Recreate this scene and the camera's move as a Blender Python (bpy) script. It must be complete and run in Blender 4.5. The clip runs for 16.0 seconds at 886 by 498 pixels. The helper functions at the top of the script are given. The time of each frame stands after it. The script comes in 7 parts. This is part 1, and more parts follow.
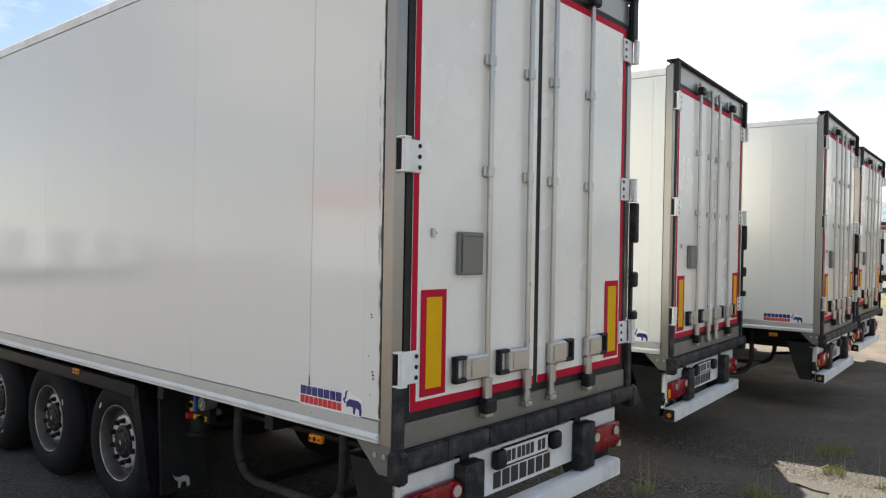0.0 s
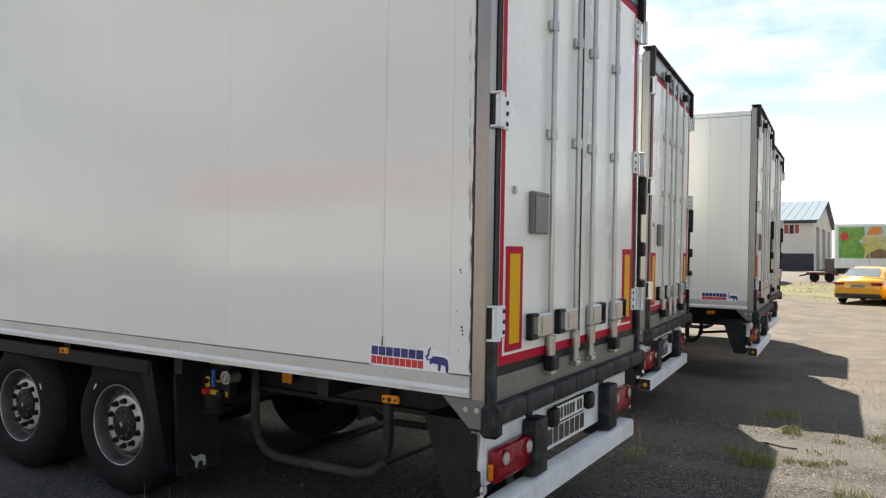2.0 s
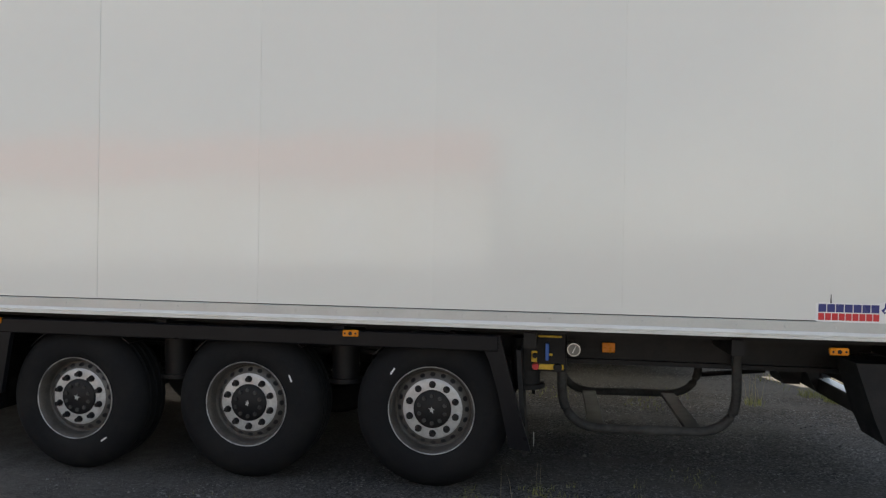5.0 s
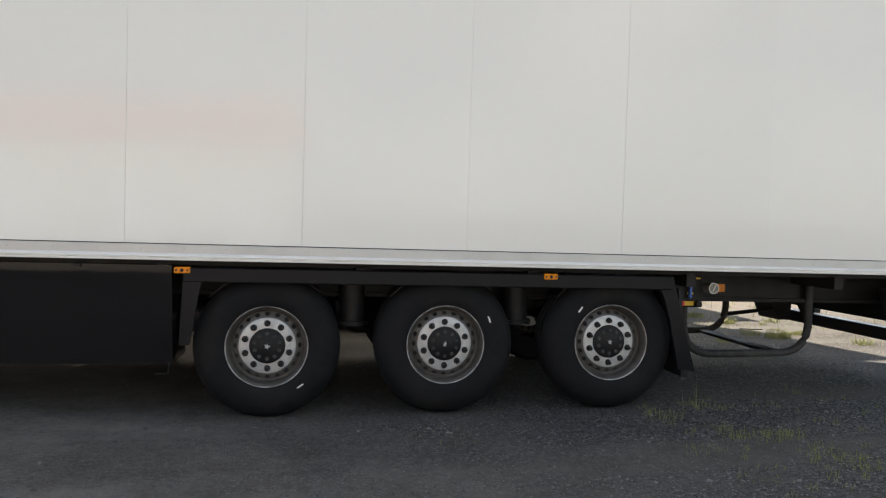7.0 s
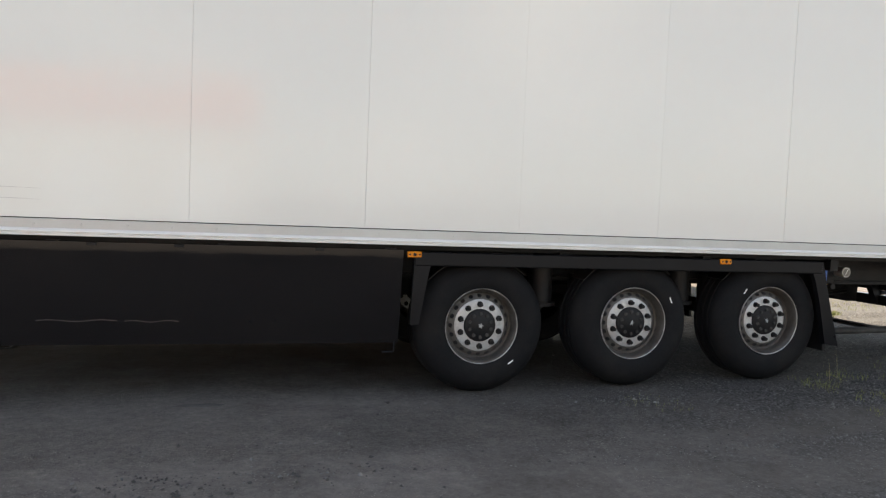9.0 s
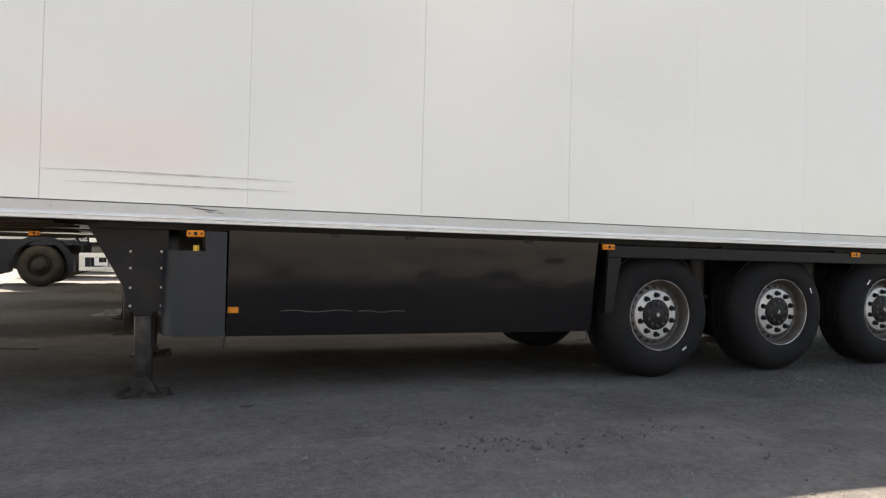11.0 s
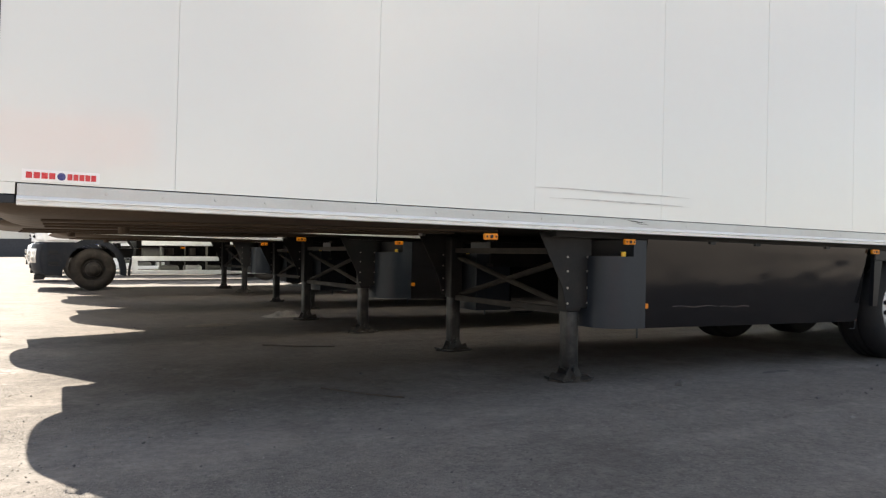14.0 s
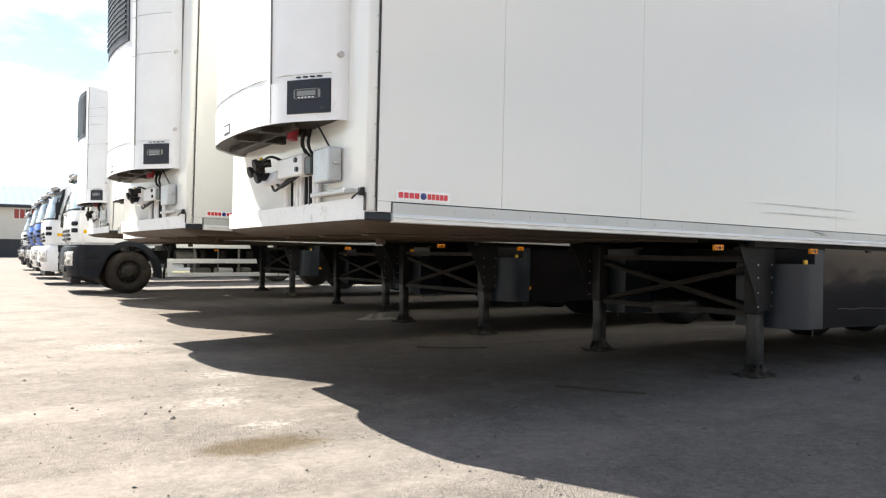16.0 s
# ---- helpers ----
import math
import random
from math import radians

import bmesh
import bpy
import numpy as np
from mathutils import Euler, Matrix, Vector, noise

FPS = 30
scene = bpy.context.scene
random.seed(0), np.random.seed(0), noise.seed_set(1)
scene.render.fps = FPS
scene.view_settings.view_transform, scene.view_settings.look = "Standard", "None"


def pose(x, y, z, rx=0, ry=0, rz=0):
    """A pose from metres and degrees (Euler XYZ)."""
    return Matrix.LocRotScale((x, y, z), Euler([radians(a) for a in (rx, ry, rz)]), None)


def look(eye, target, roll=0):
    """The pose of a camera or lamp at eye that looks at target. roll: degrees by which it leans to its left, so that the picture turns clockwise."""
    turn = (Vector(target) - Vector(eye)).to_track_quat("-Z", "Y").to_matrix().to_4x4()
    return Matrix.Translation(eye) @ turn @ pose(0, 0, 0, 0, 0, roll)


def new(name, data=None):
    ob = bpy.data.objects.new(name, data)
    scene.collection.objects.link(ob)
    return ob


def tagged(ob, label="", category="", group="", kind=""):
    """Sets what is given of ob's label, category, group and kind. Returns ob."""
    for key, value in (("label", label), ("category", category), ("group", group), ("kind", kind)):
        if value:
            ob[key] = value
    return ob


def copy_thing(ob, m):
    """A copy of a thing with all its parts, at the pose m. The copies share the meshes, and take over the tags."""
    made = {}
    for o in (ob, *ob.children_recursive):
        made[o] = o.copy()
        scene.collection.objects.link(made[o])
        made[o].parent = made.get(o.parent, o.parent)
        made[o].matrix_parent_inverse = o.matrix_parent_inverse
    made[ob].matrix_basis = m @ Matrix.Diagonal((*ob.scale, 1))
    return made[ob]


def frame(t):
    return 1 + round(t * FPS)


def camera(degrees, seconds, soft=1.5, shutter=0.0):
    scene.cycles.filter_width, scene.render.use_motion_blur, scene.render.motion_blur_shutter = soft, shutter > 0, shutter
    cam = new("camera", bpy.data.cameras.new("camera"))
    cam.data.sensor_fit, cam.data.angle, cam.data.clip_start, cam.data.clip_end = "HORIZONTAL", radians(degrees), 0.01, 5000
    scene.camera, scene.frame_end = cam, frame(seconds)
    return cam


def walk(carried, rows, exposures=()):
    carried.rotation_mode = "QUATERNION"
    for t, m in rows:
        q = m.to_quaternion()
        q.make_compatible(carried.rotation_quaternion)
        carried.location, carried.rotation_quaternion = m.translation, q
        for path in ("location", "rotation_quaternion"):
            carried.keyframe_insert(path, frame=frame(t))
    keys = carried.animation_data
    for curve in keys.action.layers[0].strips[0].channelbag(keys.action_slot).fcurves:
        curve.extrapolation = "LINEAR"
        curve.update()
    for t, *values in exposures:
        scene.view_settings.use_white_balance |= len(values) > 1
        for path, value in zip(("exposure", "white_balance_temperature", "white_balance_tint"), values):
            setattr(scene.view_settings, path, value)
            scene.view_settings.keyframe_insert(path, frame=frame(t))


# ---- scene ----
cam = camera(62.5, 16.0, 1.25)
PATH = [
    (0, (2.659, -2.642, 1.976), (1.366, -1.116, 1.993), 0.3),
    (0.5, (2.603, -2.709, 1.801), (1.37, -1.135, 1.822), 0.1),
    (1, (2.472, -2.84, 1.745), (1.297, -1.221, 1.765), 0.1),
    (1.5, (2.205, -3.037, 1.745), (1.126, -1.353, 1.762), 0.2),
    (2, (1.814, -3.28, 1.746), (0.78, -1.567, 1.762), 0.2),
    (2.5, (1.281, -3.553, 1.754), (0.286, -1.818, 1.768), 0.3),
    (3, (0.673, -3.815, 1.744), (-0.24, -2.036, 1.759), 0.4),
    (3.5, (0.005, -4.045, 1.734), (-0.795, -2.212, 1.750), 0.4),
    (4, (-0.709, -4.305, 1.712), (-1.357, -2.413, 1.731), 0.5),
    (4.2, (-1.009, -4.391, 1.688), (-1.587, -2.477, 1.706), 0.5),
    (6.3, (-4.124, -5.134, 1.47), (-4.015, -3.137, 1.413), 0.2),
    (6.5, (-4.434, -5.183, 1.455), (-4.262, -3.191, 1.393), 0.5),
    (7, (-5.238, -5.274, 1.403), (-4.915, -3.302, 1.33), 0.8),
    (7.5, (-5.908, -5.313, 1.358), (-5.516, -3.353, 1.285), 0.9),
    (8, (-6.492, -5.308, 1.359), (-6.044, -3.36, 1.275), 1.0),
    (8.5, (-6.991, -5.287, 1.382), (-6.509, -3.349, 1.281), 1.2),
    (9, (-7.398, -5.25, 1.397), (-6.881, -3.321, 1.284), 1.4),
    (9.2, (-7.562, -5.229, 1.392), (-7.032, -3.304, 1.279), 1.5),
    (11.3, (-9.826, -4.905, 0.995), (-9.099, -3.042, 1.005), 0.5),
    (11.5, (-10.065, -4.858, 0.995), (-9.322, -3.001, 1.005), 0.5),
    (12, (-10.742, -4.756, 0.985), (-9.958, -2.917, 0.996), 0.6),
    (12.5, (-11.37, -4.668, 0.982), (-10.548, -2.844, 0.992), 0.6),
    (13, (-12.031, -4.548, 0.985), (-11.171, -2.743, 0.995), 0.7),
    (13.5, (-12.605, -4.431, 0.994), (-11.71, -2.643, 1.004), 0.7),
    (14, (-13.215, -4.286, 1.014), (-12.28, -2.518, 1.021), 0.5),
    (14.5, (-13.743, -4.134, 1.024), (-12.774, -2.385, 1.03), 0.6),
    (15, (-14.319, -3.964, 1.027), (-13.311, -2.236, 1.037), 0.5),
    (15.5, (-14.791, -3.805, 1.039), (-13.755, -2.094, 1.047), 0.6),
    (16, (-15.315, -3.616, 1.071), (-14.257, -1.919, 1.078), 0.5),
]
EXPOSURE = [(0, 1.45, 6850, 8), (4, 1.47, 6880, 8), (6.5, 1.81, 7060, 8), (9, 1.97, 7080, 9), (12.5, 2.05, 7060, 9), (14, 2.01, 6940, 9), (16, 1.82, 6760, 8)]
walk(cam, [(t, look(eye, target, roll)) for t, eye, target, roll in PATH], EXPOSURE)

# ---- light ----
SUN_AT = Vector((-1.31, 2.57, 3.95)).normalized()
SUN_EL = math.asin(SUN_AT.z)
SUN_ROT = math.atan2(SUN_AT.x, SUN_AT.y)
world = bpy.data.worlds.new("sky")
scene.world = world
world.use_nodes = True
wn, wl = world.node_tree.nodes, world.node_tree.links
wn.clear()
w_out = wn.new("ShaderNodeOutputWorld")
w_bg = wn.new("ShaderNodeBackground")
w_sky = wn.new("ShaderNodeTexSky")
w_sky.sky_type, w_sky.sun_disc = "NISHITA", False
w_sky.sun_elevation, w_sky.sun_rotation = SUN_EL, SUN_ROT
w_sky.air_density, w_sky.dust_density, w_sky.ozone_density = 1.0, 0.7, 1.0
w_co = wn.new("ShaderNodeTexCoord")
w_map = wn.new("ShaderNodeMapping")
w_map.inputs["Scale"].default_value = (1.0, 1.0, 2.6)
w_map.inputs["Location"].default_value = (0.4, 0.55, 0.0)
w_cl = wn.new("ShaderNodeTexNoise")
w_cl.inputs["Scale"].default_value, w_cl.inputs["Detail"].default_value = 2.3, 7
w_cl.inputs["Roughness"].default_value = 0.55
w_rp = wn.new("ShaderNodeValToRGB")
w_rp.color_ramp.elements[0].position, w_rp.color_ramp.elements[1].position = 0.468, 0.75
w_mix = wn.new("ShaderNodeMix")
w_mix.data_type = "RGBA"
w_mix.inputs["B"].default_value = (13.0, 12.8, 12.6, 1)
wl.new(w_co.outputs["Generated"], w_map.inputs["Vector"])
wl.new(w_map.outputs["Vector"], w_cl.inputs["Vector"])
wl.new(w_cl.outputs["Fac"], w_rp.inputs["Fac"])
w_sep = wn.new("ShaderNodeSeparateXYZ")          # whiter towards the horizon
wl.new(w_co.outputs["Generated"], w_sep.inputs["Vector"])
w_hz = wn.new("ShaderNodeMapRange")
for k_, v_ in zip(("From Min", "From Max", "To Min", "To Max"), (0.0, 0.20, 0.42, 0.0)):
    w_hz.inputs[k_].default_value = v_
wl.new(w_sep.outputs["Z"], w_hz.inputs["Value"])
w_max = wn.new("ShaderNodeMath")
w_max.operation = "MAXIMUM"
wl.new(w_rp.outputs["Color"], w_max.inputs[0])
wl.new(w_hz.outputs["Result"], w_max.inputs[1])
wl.new(w_max.outputs[0], w_mix.inputs["Factor"])
wl.new(w_sky.outputs["Color"], w_mix.inputs["A"])
wl.new(w_mix.outputs["Result"], w_bg.inputs["Color"])
wl.new(w_bg.outputs["Background"], w_out.inputs["Surface"])
w_bg.inputs["Strength"].default_value = 0.0615

sun = new("sun", bpy.data.lights.new("sun", "SUN"))
sun.data.energy, sun.data.angle, sun.data.color = 5.0, radians(0.55), (1.0, 0.955, 0.89)
sun.matrix_world = look(SUN_AT * 60, (0, 0, 0))


# ---- materials ----
def mat(name, col, rough=0.5, metal=0.0, vary=0.12, scale=6.0, grain=60.0, bump=0.02, dirt=None, dirt_amt=0.35, dirt_scale=1.3,
        coat=0.0, rnd=0.0, spec=0.5, emit=0.0, spread=0.07, wave=0.0, dirt_lo=0.45, dirt_hi=0.72):
    m = bpy.data.materials.new(name)
    m.use_nodes = True
    n, l = m.node_tree.nodes, m.node_tree.links
    b = n["Principled BSDF"]
    co = n.new("ShaderNodeTexCoord")
    n1, n2 = n.new("ShaderNodeTexNoise"), n.new("ShaderNodeTexNoise")
    n1.inputs["Scale"].default_value, n1.inputs["Detail"].default_value = scale, 5
    n2.inputs["Scale"].default_value, n2.inputs["Detail"].default_value = grain, 4
    for q in (n1, n2):
        l.new(co.outputs["Object"], q.inputs["Vector"])
    add = n.new("ShaderNodeMath")
    add.operation = "ADD"
    l.new(n1.outputs["Fac"], add.inputs[0])
    l.new(n2.outputs["Fac"], add.inputs[1])
    mp = n.new("ShaderNodeMapRange")
    mp.inputs["From Min"].default_value, mp.inputs["From Max"].default_value = 0.6, 1.4
    mp.inputs["To Min"].default_value, mp.inputs["To Max"].default_value = 1 - vary, 1 + vary
    l.new(add.outputs[0], mp.inputs["Value"])
    last = mp.outputs["Result"]
    if rnd:
        oi = n.new("ShaderNodeObjectInfo")
        rm = n.new("ShaderNodeMapRange")
        rm.inputs["To Min"].default_value, rm.inputs["To Max"].default_value = 1 - rnd, 1 + rnd
        l.new(oi.outputs["Random"], rm.inputs["Value"])
        mu = n.new("ShaderNodeMath")
        mu.operation = "MULTIPLY"
        l.new(last, mu.inputs[0])
        l.new(rm.outputs["Result"], mu.inputs[1])
        last = mu.outputs[0]
    vm = n.new("ShaderNodeVectorMath")
    vm.operation = "SCALE"
    vm.inputs[0].default_value = col
    l.new(last, vm.inputs["Scale"])
    colour = vm.outputs["Vector"]
    if dirt:
        n3 = n.new("ShaderNodeTexNoise")
        n3.inputs["Scale"].default_value, n3.inputs["Detail"].default_value = dirt_scale, 8
        n3.inputs["Roughness"].default_value = 0.65
        l.new(co.outputs["Object"], n3.inputs["Vector"])
        rp = n.new("ShaderNodeMapRange")
        rp.inputs["From Min"].default_value, rp.inputs["From Max"].default_value = dirt_lo, dirt_hi
        rp.inputs["To Min"].default_value, rp.inputs["To Max"].default_value = 0, dirt_amt
        l.new(n3.outputs["Fac"], rp.inputs["Value"])
        mx = n.new("ShaderNodeMix")
        mx.data_type = "RGBA"
        l.new(rp.outputs["Result"], mx.inputs["Factor"])
        l.new(colour, mx.inputs["A"])
        mx.inputs["B"].default_value = (*dirt, 1)
        colour = mx.outputs["Result"]
    l.new(colour, b.inputs["Base Color"])
    rr = n.new("ShaderNodeMapRange")
    rr.inputs["From Min"].default_value, rr.inputs["From Max"].default_value = 0.3, 0.7
    rr.inputs["To Min"].default_value, rr.inputs["To Max"].default_value = max(0, rough - spread), min(1, rough + spread)
    l.new(n1.outputs["Fac"], rr.inputs["Value"])
    l.new(rr.outputs["Result"], b.inputs["Roughness"])
    b.inputs["Metallic"].default_value = metal
    b.inputs["Coat Weight"].default_value = coat
    b.inputs["Coat Roughness"].default_value = 0.12
    b.inputs["Specular IOR Level"].default_value = spec
    if wave:                                   # slow waviness of thin sheet
        n4 = n.new("ShaderNodeTexNoise")
        n4.inputs["Scale"].default_value, n4.inputs["Detail"].default_value = 1.7, 2
        mw = n.new("ShaderNodeMapping")
        mw.inputs["Scale"].default_value = (0.75, 1.0, 1.5)
        l.new(co.outputs["Object"], mw.inputs["Vector"])
        l.new(mw.outputs["Vector"], n4.inputs["Vector"])
        bw = n.new("ShaderNodeBump")
        bw.inputs["Strength"].default_value, bw.inputs["Distance"].default_value = wave, 0.05
        l.new(n4.outputs["Fac"], bw.inputs["Height"])
        l.new(bw.outputs["Normal"], b.inputs["Normal"])
    if bump:
        bp = n.new("ShaderNodeBump")
        bp.inputs["Strength"].default_value, bp.inputs["Distance"].default_value = bump * 10, 0.002
        l.new(n2.outputs["Fac"], bp.inputs["Height"])
        l.new(bp.outputs["Normal"], b.inputs["Normal"])
    if emit:
        b.inputs["Emission Color"].default_value = (*col, 1)
        b.inputs["Emission Strength"].default_value = emit
    return m


WHITE = mat("white_panel", (0.722, 0.726, 0.692), 0.09, vary=0.010, scale=0.5, grain=9, bump=0.0, spec=0.5, rnd=0.012, spread=0.01, wave=0.05)
WHITE_DOOR = mat("white_door", (0.80, 0.79, 0.745), 0.25, vary=0.02, scale=1.2, grain=20, bump=0.0, dirt=(0.5, 0.48, 0.42), dirt_amt=0.18, dirt_scale=2.2)
WHITE_STEEL = mat("white_painted_steel", (0.76, 0.77, 0.77), 0.42, vary=0.05, scale=4, grain=40, bump=0.01, dirt=(0.35, 0.31, 0.26), dirt_amt=0.45, dirt_scale=4)
ALU = mat("anodised_aluminium", (0.50, 0.51, 0.495), 0.45, 0.35, vary=0.06, scale=3, grain=90, bump=0.01, dirt=(0.33, 0.31, 0.27), dirt_amt=0.30, dirt_scale=3)
STEEL = mat("brushed_stainless_steel", (0.30, 0.285, 0.262), 0.36, 0.75, vary=0.07, scale=5, grain=120, bump=0.0, dirt=(0.22, 0.2, 0.17), dirt_amt=0.35, dirt_scale=3)
UNITWHITE = mat("white_unit_shell", (0.77, 0.78, 0.78), 0.3, vary=0.02, scale=1.5, grain=20, bump=0.0, dirt=(0.45, 0.44, 0.40), dirt_amt=0.15, dirt_scale=2)
NOSEWHITE = mat("grimy_white_steel", (0.74, 0.74, 0.73), 0.45, vary=0.05, scale=4, grain=40, bump=0.0, dirt=(0.24, 0.20, 0.16), dirt_amt=0.55, dirt_scale=11, dirt_lo=0.56, dirt_hi=0.74)
# rail aluminium again, its colour paled for the sky light the lips catch
ALULIT = mat("skylit_aluminium_lip", (0.74, 0.75, 0.73), 0.38, 0.15, vary=0.05, scale=3, grain=90, bump=0.01, dirt=(0.45, 0.43, 0.39), dirt_amt=0.3, dirt_scale=4)
CHROME = mat("zinc_plated_steel", (0.46, 0.455, 0.435), 0.30, 0.75, vary=0.04, scale=8, grain=60, bump=0.0, spread=0.03, dirt=(0.24, 0.23, 0.205), dirt_amt=0.22, dirt_scale=7)
RUBBER = mat("black_rubber", (0.013, 0.013, 0.014), 0.55, vary=0.25, scale=9, grain=70, bump=0.04, dirt=(0.05, 0.047, 0.042), dirt_amt=0.35, dirt_scale=5, spec=0.22)
WORNRUBBER = mat("scuffed_black_rubber", (0.016, 0.0165, 0.019), 0.6, vary=0.35, scale=14, grain=60, bump=0.06, dirt=(0.10, 0.098, 0.095), dirt_amt=0.55, dirt_scale=11, spec=0.2, rnd=0.15)
TYRE = mat("tyre_rubber", (0.0095, 0.0098, 0.0108), 0.72, vary=0.2, scale=6, grain=60, bump=0.04, dirt=(0.024, 0.022, 0.020), dirt_amt=0.45, dirt_scale=4, spec=0.13)
BLACK = mat("black_painted_steel", (0.011, 0.011, 0.012), 0.5, vary=0.25, scale=5, grain=50, bump=0.03, dirt=(0.032, 0.027, 0.022), dirt_amt=0.5, dirt_scale=3, spec=0.2)
CHARCOAL = mat("charcoal_plastic", (0.0065, 0.0070, 0.0090), 0.34, vary=0.12, scale=2, grain=40, bump=0.01, dirt=(0.016, 0.015, 0.014), dirt_amt=0.4, dirt_scale=2.0, spec=0.14)
SKIRT = mat("glossy_charcoal_plastic", (0.0100, 0.0092, 0.0098), 0.10, vary=0.10, scale=1.6, grain=40, bump=0.0, dirt=(0.020, 0.018, 0.016), dirt_amt=0.25, dirt_scale=2.0, spec=0.42, spread=0.03, wave=0.13)
WORNSTEEL = mat("worn_black_steel", (0.011, 0.011, 0.0115), 0.42, vary=0.35, scale=11, grain=60, bump=0.05, dirt=(0.080, 0.074, 0.066), dirt_amt=0.5, dirt_scale=9, spec=0.3)
MUD = mat("dark_caked_mud", (0.030, 0.026, 0.022), 0.9, vary=0.45, scale=14, grain=70, bump=0.10, dirt=(0.07, 0.06, 0.05), dirt_amt=0.6, dirt_scale=11, spec=0.15)
SLATE = mat("slate_grey_plastic", (0.0145, 0.0185, 0.025), 0.42, vary=0.1, scale=3, grain=50, bump=0.01, dirt=(0.035, 0.034, 0.032), dirt_amt=0.2, dirt_scale=3, spec=0.28)
RUST = mat("rusty_underside_steel", (0.066, 0.046, 0.031), 0.62, vary=0.3, scale=4, grain=45, bump=0.04, dirt=(0.04, 0.03, 0.024), dirt_amt=0.75, dirt_scale=2.2, spec=0.25)
UNDER = mat("dusty_underside", (0.055, 0.044, 0.035), 0.7, vary=0.25, scale=3, grain=40, bump=0.03, dirt=(0.03, 0.026, 0.022), dirt_amt=0.6, dirt_scale=1.8, spec=0.2)
RIM = mat("cast_aluminium_rim", (0.52, 0.525, 0.525), 0.42, 0.35, vary=0.16, scale=9, grain=80, bump=0.03, dirt=(0.15, 0.14, 0.13), dirt_amt=0.55, dirt_scale=9)
RIMEDGE = mat("worn_rim_flange", (0.44, 0.425, 0.405), 0.5, 0.4, vary=0.3, scale=14, grain=70, bump=0.03, dirt=(0.06, 0.055, 0.05), dirt_amt=0.8, dirt_scale=12)
# shoulder and barrel are toned darker than the rim disc
SHOULDER = mat("dark_rim_shoulder", (0.12, 0.114, 0.106), 0.5, 0.3, vary=0.25, scale=12, grain=70, bump=0.03, dirt=(0.09, 0.08, 0.07), dirt_amt=0.6, dirt_scale=8)
BARREL = mat("dark_brown_metal", (0.105, 0.095, 0.085), 0.55, 0.4, vary=0.3, scale=9, grain=80, bump=0.03, dirt=(0.05, 0.042, 0.035), dirt_amt=0.75, dirt_scale=6, spec=0.3)
DISPLAY = mat("grey_lcd", (0.20, 0.21, 0.20), 0.3, vary=0.05, bump=0.0)
RED = mat("red_reflective_tape", (0.46, 0.010, 0.035), 0.55, vary=0.10, scale=8, grain=140, bump=0.015, spec=0.08)
YELLOW = mat("yellow_reflective_film", (0.70, 0.39, 0.008), 0.55, vary=0.08, scale=8, grain=140, bump=0.015, spec=0.08)
REDLENS = mat("red_tail_lens", (0.25, 0.005, 0.012), 0.22, vary=0.45, scale=16, grain=60, bump=0.05, spec=0.25, dirt=(0.10, 0.003, 0.006), dirt_amt=0.8, dirt_scale=14)
CLEARLENS = mat("clear_reflector_lens", (0.50, 0.48, 0.45), 0.12, 0.3, vary=0.1, scale=40, grain=150, bump=0.03, coat=0.5)
AMBER = mat("amber_lens", (0.66, 0.21, 0.006), 0.3, vary=0.15, scale=40, grain=150, bump=0.02, spec=0.3)
GREYPAINT = mat("grey_painted_plate", (0.15, 0.15, 0.135), 0.45, vary=0.06, scale=8, grain=60, bump=0.01)
INK_BLUE = mat("navy_print", (0.016, 0.024, 0.17), 0.3, vary=0.05, bump=0.0)
INK_RED = mat("red_print", (0.58, 0.02, 0.03), 0.3, vary=0.05, bump=0.0)
INK_BLACK = mat("black_print", (0.02, 0.02, 0.022), 0.4, vary=0.1, bump=0.0)
DARKRED = mat("grimy_red_plastic", (0.26, 0.015, 0.022), 0.5, vary=0.25, scale=12, bump=0.02)
STICKER = mat("white_sticker", (0.8, 0.8, 0.79), 0.25, vary=0.02, bump=0.0)
PVALVE = mat("yellow_valve_plate", (0.72, 0.45, 0.03), 0.4, vary=0.15, scale=12, bump=0.02)
BLUEK = mat("blue_plastic", (0.03, 0.12, 0.45), 0.35, vary=0.1, bump=0.0)
SEAMDARK = mat("dark_sealant", (0.05, 0.05, 0.048), 0.7, vary=0.2, bump=0.02)
JOINT = mat("uneven_joint_sealant", (0.14, 0.14, 0.135), 0.7, vary=0.2, bump=0.0, dirt=(0.66, 0.66, 0.64), dirt_amt=1.0, dirt_scale=1.3, dirt_lo=0.34, dirt_hi=0.54)
SMUDGE = mat("grey_smudged_sealant", (0.48, 0.48, 0.465), 0.6, vary=0.35, scale=25, grain=120, bump=0.0)
SCUFF = mat("grey_scuff", (0.42, 0.42, 0.40), 0.6, vary=0.3, scale=30, grain=160, bump=0.02)
GLASSDARK = mat("dark_tinted_glass", (0.012, 0.015, 0.017), 0.08, vary=0.1, bump=0.0, spec=0.3)
# glass with a pale sky reflection put into its base colour
GLASSSKY = mat("sky_toned_glass", (0.25, 0.32, 0.36), 0.05, vary=0.1, bump=0.0, coat=0.8)

